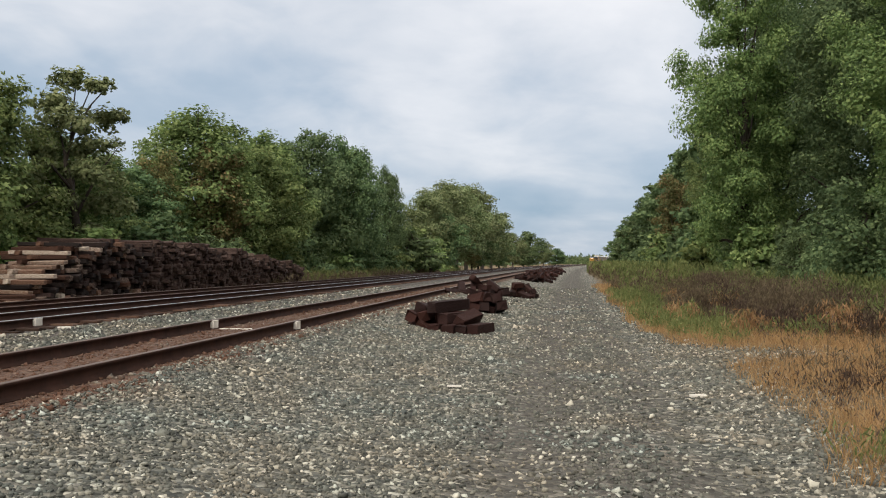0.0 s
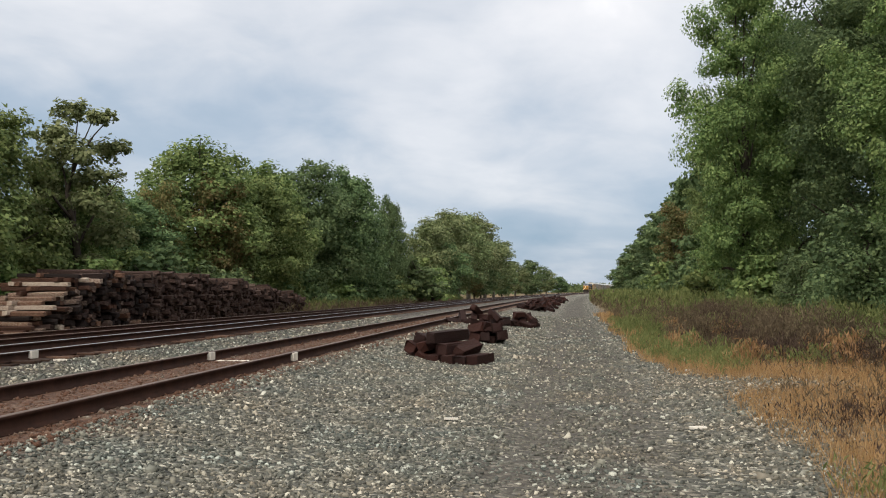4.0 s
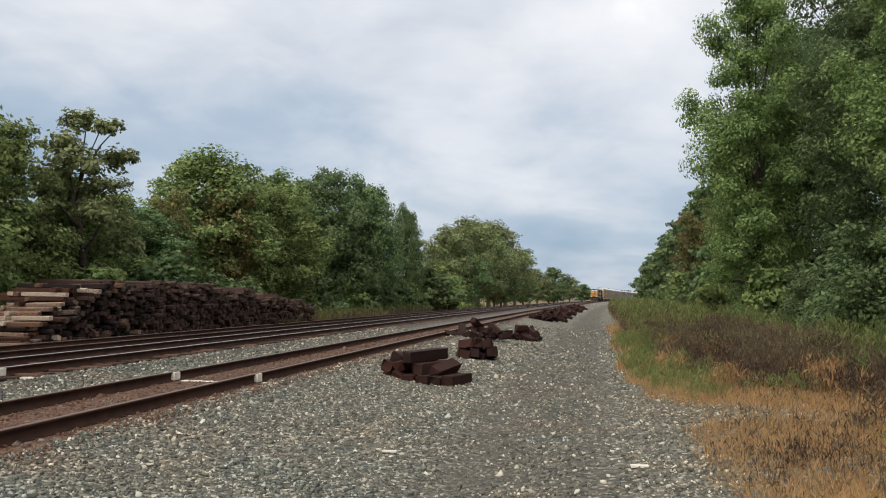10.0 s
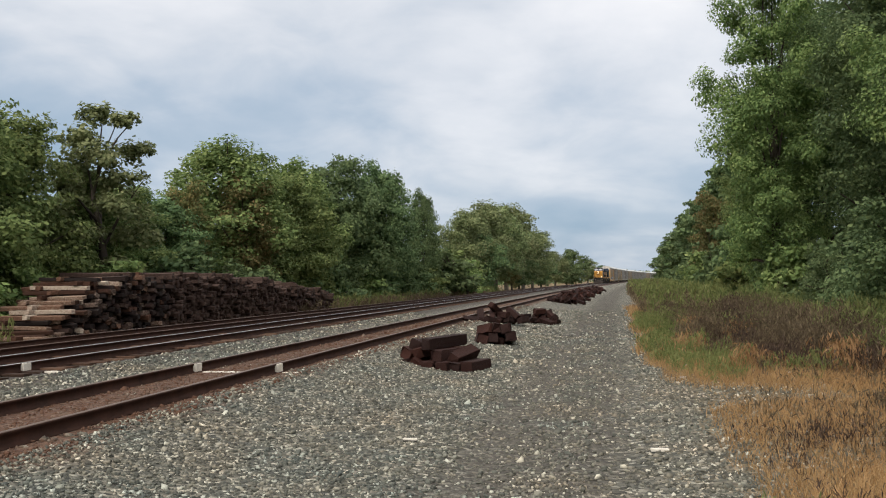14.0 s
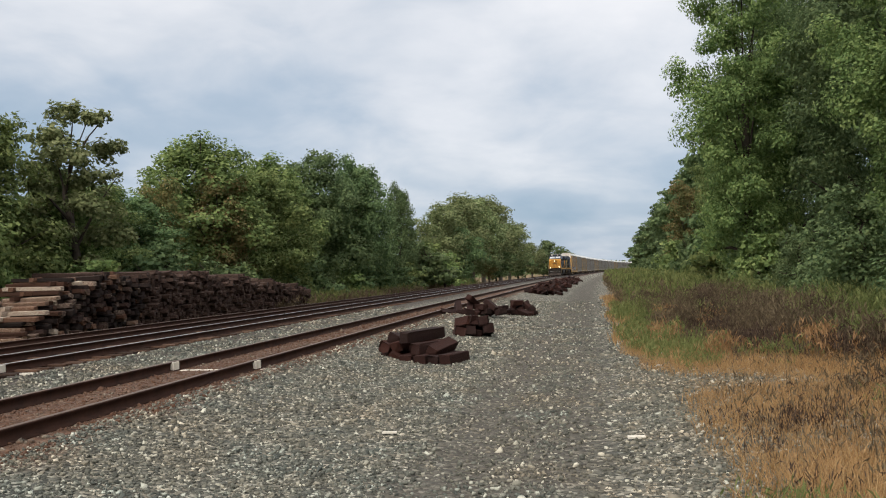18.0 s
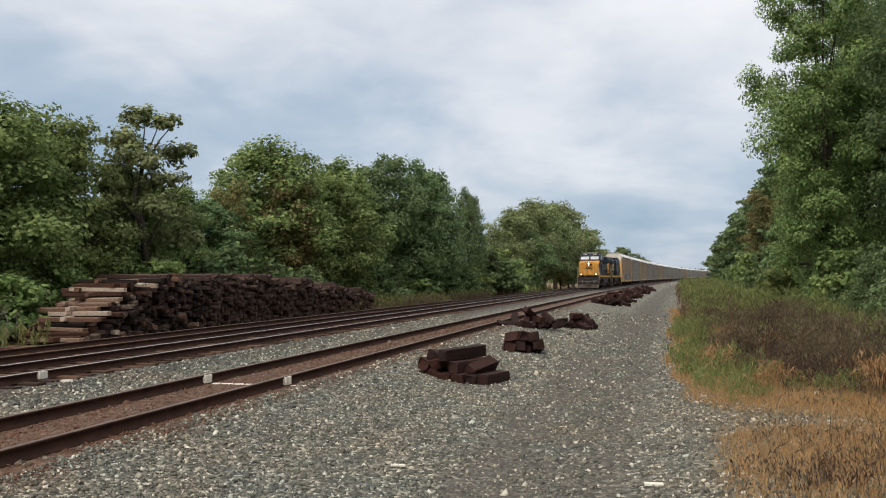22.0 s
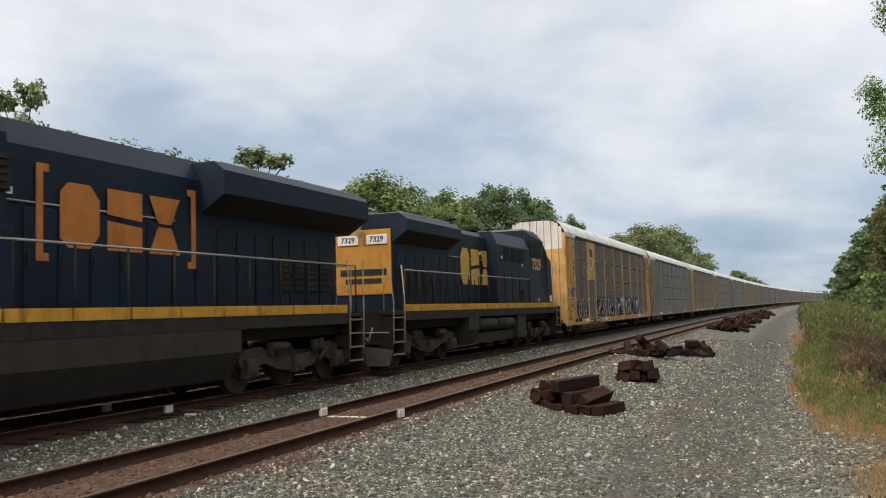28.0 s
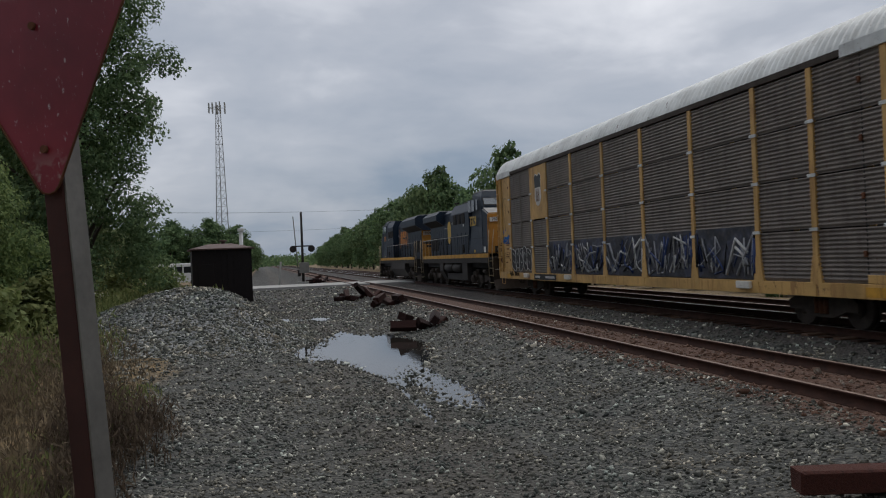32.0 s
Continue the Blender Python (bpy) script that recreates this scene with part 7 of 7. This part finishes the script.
    parts_g, parts_b = [], []
    x, y = field(1000, 8.7, 12.5, -31, -18)
    k = x > 8.9 + 0.8 * np.sin(y) ** 2
    parts_b += weeds(x[k], y[k], rng.uniform(0.6, 1.35, k.sum()), 20, 0.045, 1.0)
    x, y = field(480, 10.6, 15.5, -38, -22)
    parts_g += weeds(x, y, rng.uniform(0.6, 1.4, len(x)), 20, 0.07, 1.0)
    x, y = field(120, 8.8, 9.8, -30, -22)
    parts_g += weeds(x, y, rng.uniform(0.2, 0.5, len(x)), 14, 0.05, 1.0)
    x, y = field(500, 9.5, 16, -70, -48)
    parts_g += weeds(x, y, rng.uniform(0.5, 1.2, len(x)), 12, 0.13, 1.0)
    x, y = field(900, -16.8, -13.4, 36, 130)
    x = x + BEND * np.maximum(y, 0) ** 2
    parts_g += weeds(x, y, rng.uniform(0.4, 1.1, len(x)), 10, 0.16, 1.0)
    x, y = field(700, -15.5, -12.8, 36, 110)
    x = x + BEND * np.maximum(y, 0) ** 2
    parts_b += weeds(x, y, rng.uniform(0.3, 0.8, len(x)), 10, 0.12, 1.0)
    x, y = field(420, -18, -13.6, -14, 11)
    parts_g += weeds(x, y, rng.uniform(0.3, 0.9, len(x)), 12, 0.11, 1.0)
    parts_p = []
    for n, cx, cy, r, h in ((60, 9.05, -24.2, 0.45, 1.0), (50, 8.75, -25.0, 0.40, 0.75), (50, 9.2, -25.8, 0.5, 1.05), (30, 8.6, -26.6, 0.35, 0.6), (40, 8.9, -23.2, 0.4, 0.6)):
        d = rng.normal(0, 0.5, (n, 2)) * r
        parts_p += weeds(cx + d[:, 0], cy + d[:, 1], h * rng.uniform(0.55, 1.1, n) * np.clip(1.1 - 0.5 * np.sum(d * d, axis=1) / r**2, 0.3, 1.1), 22, 0.042, 1.0)
    stuff("purple_brown_weeds", parts_p, WEED_P, "purple-brown seeding weeds beside the gravel mound", "weeds")
    stuff("green_weeds", parts_g, WEED_G, "yellow-green weeds by the tracks", "weeds")
    stuff("brown_weeds", parts_b, WEED_B, "dry brown weeds by the tracks", "weeds")


def build_woods():
    """Far woods that close the view behind the tree lines."""
    rng = np.random.default_rng(21)
    for name, x0, x1, y0, y1, n, leaf in (("far_woods", -75, -26, -330, 520, 60000, 0.6), ("far_woods", 26, 75, -20, 520, 30000, 0.8), ("far_woods", 30, 130, -420, -150, 9000, 1.5), ("far_woods", -60, 90, 760, 1100, 6000, 2.6), ("far_woods", -70, 40, -900, -640, 5000, 2.2)):
        y = rng.uniform(y0, y1, n)
        x = rng.uniform(x0, x1, n) + BEND * np.maximum(y, 0) ** 2
        lump = 1 + 0.25 * np.sin(x * 0.6) * np.cos(y * 0.35) + 0.15 * np.sin(y * 0.9)
        z = ground_z(x, y) + 7.2 * lump * rng.uniform(0.02, 1, n) ** 0.75
        d = rng.normal(size=(n, 3))
        d /= np.linalg.norm(d, axis=1)[:, None]
        v, f = leaf_cards(rng, np.stack([x, y, z], -1), d, leaf)
        ob = new(name, mesh_np(name, v, f, LEAF_D))
        tagged(ob, "dark green woods in the distance", "woods", kind="stuff")


# ---- things behind the camera's first view ----
def build_sign():
    """Old give-way sign on a channel post."""
    sg = empty("road_sign", Matrix.Translation((7.485, -17.16, -0.56)) @ Matrix.Rotation(radians(3.5), 4, "Y") @ Matrix.Rotation(radians(-30), 4, "Z"))
    tagged(sg, "scratched faded red triangular sign on a rusty steel post", "sign")
    part("post", box(-0.036, 0.036, -0.040, 0.045, -0.4, 3.3, 0.004), POST_RED, sg, "brown painted square post")
    # thin grey sheet puts the lit look of this face into colour
    part("post_lit_face", box(-0.044, -0.036, -0.036, 0.041, -0.4, 3.25, 0.002), GALV, sg, "grey facing that paints the post's lit side")
    # rounded triangle, point down
    side, r = 0.91, 0.045
    hgt = side * math.sqrt(3) / 2
    tip = 2.645
    corners = [(0, tip + 0.0), (side / 2, tip + hgt), (-side / 2, tip + hgt)]
    pts = []
    for i, (cxx, czz) in enumerate(corners):
        mx, mz = 0, tip + hgt * 2 / 3
        d = Vector((mx - cxx, mz - czz)).normalized()
        c = Vector((cxx, czz)) + d * 2 * r
        base = math.degrees(math.atan2(-d.y, -d.x))
        for a in (-60, -30, 0, 30, 60):
            pts.append((c.x + r * math.cos(radians(base + a)), c.y + r * math.sin(radians(base + a))))
    plate = part("plate", prism(pts, "y", 0.055, 0.060), RED_SIGN, sg, "dark red face with pale scratches")
    rng = random.Random(3)
    part("edge", bars([(u, 0.061, v) for u, v in pts] + [(pts[0][0], 0.061, pts[0][1])], 0.004, 4), RUST, plate, "rusty plate edge")
    for z in (tip + 0.18, tip + 0.55):
        bm = bmesh.new()
        tube(bm, (0, 0.058, z), (0, 0.07, z), 0.012, n=10)
        part("bolt", bm, RUST, plate)


def sign_material():
    m = Mat("sign_red", 0.42, 0, 0.45)
    base = m.ramp(m.noise(3.0, 5, 0.6), [(0.3, (0.13, 0.010, 0.018)), (0.7, (0.24, 0.020, 0.034))])
    chips = m.voro(26.0, "F1", "Distance", m.stretch(m.co, (1.0, 1, 0.5)))
    gate = m.noise(14, 5, 0.7)
    flake = m.math("MULTIPLY", m.step(chips, 0.16, 0.08), m.step(gate, 0.52, 0.60))
    scr = m.noise(30, 6, 0.75, m.stretch(m.co, (3.0, 1, 0.8)))
    flake = m.math("MAXIMUM", flake, m.math("MULTIPLY", m.step(scr, 0.62, 0.68), 0.8))
    low = m.node("ShaderNodeSeparateXYZ", Vector=m.co)
    bare = m.math("MULTIPLY", m.step(low.outputs[2], 2.83, 2.70), m.step(m.noise(9, 4), 0.45, 0.52))
    bare = m.math("MAXIMUM", bare, m.math("MULTIPLY", m.step(low.outputs[2], 3.27, 3.34), m.step(m.noise(6, 4), 0.48, 0.54)))
    col = m.mix(flake, base, (0.46, 0.40, 0.38))
    col = m.mix(m.math("MULTIPLY", bare, 0.9), col, (0.36, 0.30, 0.26))
    return m.colour(col).m


RED_SIGN = sign_material()


def build_hut():
    h = empty("equipment_hut", pose(9.55, -69.0, -0.5, 0, 0, 6))
    tagged(h, "dark brown metal signal hut with a low hipped roof", "hut")
    part("body", box(-1.72, 1.72, -1.6, 1.6, 0.15, 3.35, 0.03), HUT, h)
    for k in range(11):
        x = -1.7 + 0.34 * k
        part("rib", box(x - 0.02, x + 0.02, 1.6, 1.63, 0.15, 3.35), HUT, h)
    bm = bmesh.new()
    bx(bm, -1.9, 1.9, -1.8, 1.8, 3.35, 3.42)
    bx(bm, -1.88, 1.88, -1.78, 1.78, 3.42, 3.72, taper=(1.2, 1.2))
    part("roof", bm, HUT_ROOF, h, "faded brown hipped roof")
    bm = bmesh.new()
    tube(bm, (-0.2, 0, 3.65), (-0.2, 0, 3.86), 0.12, n=12)
    tube(bm, (-0.2, 0, 3.86), (-0.2, 0, 3.95), 0.24, 0.20, n=12)
    part("vent", bm, HUT_ROOF, h)
    part("skid", box(-1.75, 1.75, 1.3, 1.55, 0, 0.15, 0.01), CONCRETE, h)
    part("skid", box(-1.75, 1.75, -1.55, -1.3, 0, 0.15, 0.01), CONCRETE, h)
    part("door", box(0.5, 1.4, 1.605, 1.645, 0.3, 2.5, 0.01), HUT, h)
    pole = empty("pale_pole", pose(8.35, -72.5, -0.5))
    tagged(pole, "slim white pole beside the hut", "pole")
    bm = bmesh.new()
    tube(bm, (0, 0, -0.2), (0, 0, 4.6), 0.13, 0.12, 12)
    part("shaft", bm, WHITE, pole)
    part("cap", box(-0.22, 0.22, -0.22, 0.22, 4.6, 4.78, 0.03), WHITE, pole)


def build_gravel_pile():
    """A long heap of fresh ballast."""
    rng = np.random.default_rng(17)

    def pile_z(x, y):
        d1 = ((x - 10.4) / 3.7) ** 2 + ((y + 46) / 6.5) ** 2
        d2 = ((x - 8.3) / 2.4) ** 2 + ((y + 43.5) / 6.0) ** 2
        return 1.38 * np.exp(-1.35 * d1) + 0.75 * np.exp(-1.6 * d2) - 0.16 + 0.05 * np.sin(3 * x) * np.sin(2 * y)

    xs, ys = np.linspace(4.4, 16.5, 60), np.linspace(-60, -30, 90)
    gx, gy = np.meshgrid(xs, ys)
    gz = ground_z(gx, gy) + np.maximum(pile_z(gx, gy), -0.12)
    i = np.arange(gx.size).reshape(gx.shape)
    f = np.stack([i[:-1, :-1], i[:-1, 1:], i[1:, 1:], i[1:, :-1]], -1).reshape(-1, 4)
    gp = empty("gravel_pile")
    tagged(gp, "long heap of fresh grey ballast stone", "gravel pile")
    ob = share("pile_core", mesh_np("pile_core", np.stack([gx, gy, gz], -1).reshape(-1, 3), f, PILE_CORE, smooth=True), gp)
    x, y = rng.uniform(4.6, 16, 42000), rng.uniform(-58, -31, 42000)
    h = pile_z(x, y)
    k = h > 0.0
    x, y, h = x[k], y[k], h[k]
    s = 0.040 * rng.lognormal(0, 0.3, len(x))
    z = ground_z(x, y) + h + s * rng.uniform(-0.2, 0.4, len(x))
    st = share("pile_rubble", stones_mesh("pile_rubble", np.stack([x, y, z], -1), s, STONES_PILE, rng), gp)
    st["kind"] = "stuff"


def pile_core_material():
    m = Mat("pile_core_stone", 0.9)
    pos = m.place()
    sep = m.node("ShaderNodeSeparateColor", Color=m.voro(14.0, "F1", "Color", pos))
    return m.colour(m.ramp(sep.outputs[0], [(0.0, (0.08, 0.085, 0.08)), (0.5, (0.16, 0.165, 0.16)), (1.0, (0.33, 0.33, 0.32))])).bump(m.math("MULTIPLY", m.voro(14.0, "F1", "Distance", pos), -1.0), 0.05, 1.0).m


PILE_CORE = pile_core_material()


def build_puddle():
    xs, ys = np.linspace(0.9, 8.2, 40), np.linspace(-55, -25, 90)
    gx, gy = np.meshgrid(xs, ys)
    i = np.arange(gx.size).reshape(gx.shape)
    f = np.stack([i[:-1, :-1], i[:-1, 1:], i[1:, 1:], i[1:, :-1]], -1).reshape(-1, 4)
    keep = (ground_z(gx, gy) < -0.57)
    fk = keep[:-1, :-1] | keep[1:, 1:] | keep[:-1, 1:] | keep[1:, :-1]
    ob = new("puddle", mesh_np("puddle", np.stack([gx, gy, np.full_like(gx, -0.606)], -1).reshape(-1, 3), f[fk.ravel()], WATER))
    tagged(ob, "shallow puddle of rain water on the gravel", "puddle", kind="structure")


def build_crossing():
    # road over the tracks
    bm = bmesh.new()
    bx(bm, -60, T3 - 1.0, -92.5, -84.5, -0.6, -0.02)
    for a, b in ((T3 - 0.60, T3 + 0.60), (T3 + 0.92, T2 - 0.92), (T2 - 0.60, T2 + 0.60), (T2 + 0.92, T1 - 0.92), (T1 - 0.60, T1 + 0.60)):
        bx(bm, a, b, -92.5, -84.5, -0.4, -0.02)
    bx(bm, T1 + 0.92, 70, -92.5, -84.5, -0.6, -0.03)
    r = part("road", bm, ASPHALT, None)
    tagged(r, "pale worn road over the level crossing", "road", kind="structure")
    # flashing-light mast, seen from behind
    m = empty("crossing_signal", pose(3.35, -96.0, -0.4))
    tagged(m, "grey crossing signal mast with black lamps and raised gate arm", "crossing signal")
    bm = bmesh.new()
    tube(bm, (0, 0, 0), (0, 0, 7.0), 0.13, 0.10, 10)
    part("mast", bm, BLACK, m)
    part("base_box", box(-0.5, 0.5, -0.35, 0.35, 0.0, 0.5, 0.03), CONCRETE, m)
    part("gate_machine", box(-0.55, 0.35, -0.3, 0.3, 1.3, 2.3, 0.04), GALV, m, "grey gate mechanism case")
    part("cross_arm", box(-1.0, 1.0, -0.05, 0.05, 3.75, 3.87), BLACK, m)
    for x in (-0.85, 0.85):
        bm = bmesh.new()
        tube(bm, (x, -0.22, 3.55), (x, -0.02, 3.55), 0.32, 0.32, 14)
        lamp = part("lamp_disc", bm, BLACK, m)
        bm = bmesh.new()
        tube(bm, (x, 0.0, 3.55), (x, 0.25, 3.55), 0.16, 0.2, 12)
        part("hood", bm, BLACK, lamp)
    part("gate_arm", bars([(0.45, -0.2, 1.8), (0.75, -0.2, 6.6)], 0.05), GALV, m, "raised gate arm")
    part("counterweight", box(0.2, 0.5, -0.3, -0.1, 1.0, 1.6, 0.03), BLACK, m)
    p = empty("marker_post", pose(5.6, -95.0, -0.45))
    tagged(p, "short leaning pale marker post", "post")
    part("board", box(-0.09, 0.09, -0.02, 0.02, -0.1, 2.5, 0.01), CONCRETE, p, "", pose(0, 0, 0, 0, -5, 0))


def build_tower():
    """Three-legged lattice mast with aerials at the top."""
    base, H = Vector((15.5, -215, -0.5)), 38.5
    tw = empty("radio_mast", Matrix.Translation(base))
    tagged(tw, "tall grey lattice phone mast with aerials", "radio mast")
    legs = []
    for k in range(3):
        a = radians(90 + 120 * k)
        p0, p1 = Vector((1.9 * math.cos(a), 1.9 * math.sin(a), 0)), Vector((0.55 * math.cos(a), 0.55 * math.sin(a), H))
        legs.append((p0, p1))
        bm = bmesh.new()
        tube(bm, p0, p1, 0.10, 0.07, 6)
        part("leg", bm, GALV, tw)
    n = 22
    for i in range(n):
        for k in range(3):
            a, b = legs[k], legs[(k + 1) % 3]
            z0, z1 = i / n, (i + 1) / n
            br = bars([a[0].lerp(a[1], z0), b[0].lerp(b[1], z1)], 0.04, 4)
            br2 = bars([b[0].lerp(b[1], z0), a[0].lerp(a[1], z0)], 0.035, 4)
            part("brace", br, GALV, tw)
            part("brace", br2, GALV, tw)
    for k in range(3):
        a = radians(60 + 120 * k)
        c = Vector((1.5 * math.cos(a), 1.5 * math.sin(a), H - 0.6))
        t = Vector((-math.sin(a), math.cos(a), 0))
        part("aerial_frame", bars([c - t * 1.5, c + t * 1.5], 0.06, 5), GALV, tw)
        part("aerial_arm", bars([Vector((0, 0, H - 0.6)), c], 0.06, 5), GALV, tw)
        for j in (-1.4, -0.5, 0.5, 1.4):
            q = c + t * j
            part("aerial", box(q.x - 0.14, q.x + 0.14, q.y - 0.1, q.y + 0.1, q.z - 1.1, q.z + 1.1, 0.02), CONCRETE, tw)


FAR_POLE = (-49.0, 7.3, 14.4)


def build_wires():
    for x, y, h in ((FAR_POLE[0], FAR_POLE[1], FAR_POLE[2]), (-21.0, -2.8, 18.5), (-26, -95, 13.2), (30, -152, 11.0), (-40, -152, 11.0)):
        p = empty("utility_pole", pose(x, y, -0.5))
        tagged(p, "grey wooden utility pole with cross arms", "utility pole", group="utility poles")
        bm = bmesh.new()
        tube(bm, (0, 0, 0), (0, 0, h), 0.17, 0.11, 10)
        part("shaft", bm, BARK_PALE, p)
        for z in (h - 0.4, h - 1.3):
            part("cross_arm", box(-1.2, 1.2, -0.06, 0.06, z, z + 0.13), BARK_PALE, p)
            for k in (-1.1, -0.55, 0.55, 1.1):
                bm = bmesh.new()
                tube(bm, (k, 0, z + 0.13), (k, 0, z + 0.3), 0.045, n=8)
                part("insulator", bm, CONCRETE, p)

    def wire(a, b, sag):
        pts = []
        for i in range(13):
            t = i / 12
            q = Vector(a).lerp(Vector(b), t)
            q.z -= sag * 4 * t * (1 - t)
            pts.append(q)
        ob = part("wire", bars(pts, 0.012, 4), BLACK, None)
        tagged(ob, "thin black overhead wire", "wire", group="overhead wires")

    for dx in (-1.1, 1.1):
        wire((30 + dx, -152, 10.7), (-40 + dx, -152, 10.7), 0.9)
        wire((90 + dx, -152, 10.9), (30 + dx, -152, 10.7), 0.7)
        for z0, z1 in ((18.2, 0.0), (17.3, -0.9)):
            wire((-21 + dx, -2.8, z0), (FAR_POLE[0] + dx, FAR_POLE[1], FAR_POLE[2] - 0.7 + z1), 1.2)
    wire((-21, -2.8, 8.6), (-26, -95, 11.0), 0.8)
    wire((-21, -2.8, 9.6), (-2, 14, 15.5), 0.3)
    wire((90, -130, 7.5), (-60, -130, 7.2), 1.2)


def build_vehicles():
    b = empty("bus", pose(17.2, -124, -0.4, 0, 0, 80))
    tagged(b, "white minibus parked by the road", "bus")
    part("body", box(-1.15, 1.15, -3.6, 3.6, 0.45, 2.75, 0.12), WHITE, b)
    for k in range(6):
        for s in (-1, 1):
            part("side_window", box(min(s * 1.15, s * 1.165), max(s * 1.15, s * 1.165), -3.1 + k * 1.05, -2.2 + k * 1.05, 1.6, 2.35, 0.004), GLASS, b)
    for y in (-2.3, 2.3):
        for s in (-1, 1):
            bm = bmesh.new()
            tube(bm, (s * 0.9, y, 0.45), (s * 1.16, y, 0.45), 0.45, n=16)
            part("wheel", bm, BLACK, b)
    for x, y, rz, mat, word in ((30.5, -146, 70, WHITE, "white"), (23.0, -140, 60, RUST, "dull red")):
        c = empty("car", pose(x, y, -0.4, 0, 0, rz))
        tagged(c, f"{word} car parked by the road", "car")
        out = [(-2.2, 0.35), (2.2, 0.35), (2.2, 0.8), (1.3, 0.95), (0.7, 1.42), (-1.1, 1.42), (-1.8, 0.98), (-2.2, 0.9)]
        part("body", prism(out, "x", -0.85, 0.85), mat, c)
        for s in (-1, 1):
            part("side_window", prism([(-1.35, 0.98), (1.0, 0.98), (0.6, 1.34), (-1.05, 1.34)], "x", min(s * 0.85, s * 0.86), max(s * 0.85, s * 0.86)), GLASS, c)
            for y in (-1.35, 1.35):
                bm = bmesh.new()
                tube(bm, (s * 0.65, y, 0.33), (s * 0.88, y, 0.33), 0.33, n=14)
                part("wheel", bm, BLACK, c)


def build_marks():
    """White survey paint on the rails and the ground, in one line across the tracks."""
    g = empty("paint_marks")
    tagged(g, "white paint marks across rails and ballast", "paint mark")
    for x in (T1 + HALF_GAUGE, T1 - HALF_GAUGE, T2 + HALF_GAUGE, T2 - HALF_GAUGE):
        part("mark", box(x + 0.012, x + 0.0785, -0.12, 0.10, -0.155, -0.012, 0.004), MARK_WHITE, g)
    for x0, x1 in ((0.06, 0.40), (-1.5, -0.72), (-5.12, -4.45), (-6.7, -6.2)):
        n, hi = 9, -0.168 if x0 > -1 or x1 < -3 else -0.160
        xs = [x0 + (x1 - x0) * i / n for i in range(n + 1)]
        edge = [0.05 + 0.03 * math.sin(i * 2.1) for i in range(n + 1)]
        bm = prism([(x, -w) for x, w in zip(xs, edge)] + [(x, w) for x, w in zip(xs[::-1], edge[::-1])], "z", -0.20, hi)
        part("stroke", bm, MARK_WHITE, g)


def build_litter():
    for x, y, rz, n in ((7.25, 2.0, 20, "can"), (7.5, 4.6, 70, "cup"), (9.2, 2.2, 10, "scrap")):
        bm = bmesh.new()
        z = float(ground_z(x, y))
        tube(bm, (-0.05, 0, 0.03), (0.05, 0, 0.03), 0.026, 0.022, 10)
        ob = part("litter", bm, WHITE, None, "", pose(x, y, z, 0, 0, rz))
        tagged(ob, "crumpled white litter in dry grass", "litter")
    bm = box(-0.09, 0.09, -0.02, 0.02, 0, 0.025, 0.004)
    ob = part("chip", bm, MARK_WHITE, None, "", pose(3.5, -4.5, float(ground_z(3.5, -4.5)) + 0.02, 0, 0, 5))
    tagged(ob, "pale splinter lying on gravel", "splinter")
    ob = part("splinter", box(-0.1, 0.1, -0.04, 0.04, 0, 0.03, 0.005), MARK_WHITE, None, "", pose(6.48, -4.75, float(ground_z(6.48, -4.75)) + 0.01, 0, 0, 5))
    tagged(ob, "pale splinter lying on gravel", "splinter")


def build_loose_tie(x, y, rz, half=0.85):
    me = tie_mesh("loose_tie", half, 0.13, 0.21, seed=77)
    me.materials.append(TIE_RED)
    tagged(share("loose_tie", me, None, "", pose(x, y, float(ground_z(x, y)) + 0.10, 0, 0, rz - 90)), "sawn reddish-brown tie lying on the gravel", "railroad tie")


# ---- build ----
build_ground()
build_gravel()
build_track("track_1", T1, RAIL_TOP_RUST, "rusty siding track on sunken ties", -60, 100)
build_track("track_2", T2, RAIL_TOP, "main line track with polished rails", -60, 90)
build_track("track_3", T3, RAIL_TOP_RUST, "far track with dark rails", -25, 80)
build_tree_kinds()
build_trees()
build_woods()
build_verge()
CHUNKS.extend(chunk_mesh(100 + k, 0.55 + 0.12 * (k % 5)) for k in range(10))
build_first_heap()
build_heap(2.5, 11.0, 0.55, 7, 31, 10, 1.2, True)
build_heap(1.25, 20.6, 1.15, 13, 32, 18, 1.0)
build_heap(2.7, 23.4, 1.0, 13, 33, -10, 0.95)
for k in range(11):
    yk = 53 + k * 7.5
    build_heap(1.9 + 0.35 * math.sin(k * 2.3) + cx(yk), yk, 1.35, 17, 40 + k, 15 * math.sin(k), 1.0)
build_heap(2.0, -42.8, 1.1, 5, 61, 12, 1.1)
build_heap(1.25, -54.8, 1.1, 5, 62, 12, 1.1)
build_heap(1.8, -64, 1.5, 7, 63, 14, 1.1)
build_heap(1.5, -105, 1.5, 10, 64, 0)
build_loose_tie(1.42, -21.0, 76, 1.1)
build_stack()
for k, (x, y, rz) in enumerate(((-12.65, 4.6, 2), (-12.75, 7.3, -2), (-12.6, 1.9, 3), (-13.0, 5.9, 1))):
    build_loose_tie(x, y, 90 + rz, 1.28)
for k, (x, y, h) in enumerate(((-14.2, 8.7, 1.7), (-15.2, 7.2, 2.2), (-14.6, 5.4, 1.6), (-16.2, 9.0, 2.4))):
    build_bare_shrub(x, y, h, 300 + k)
build_sign()
build_hut()
build_gravel_pile()
build_puddle()
build_crossing()
build_tower()
build_wires()
build_vehicles()
build_marks()
build_litter()
VEHICLES = build_train()
motions()
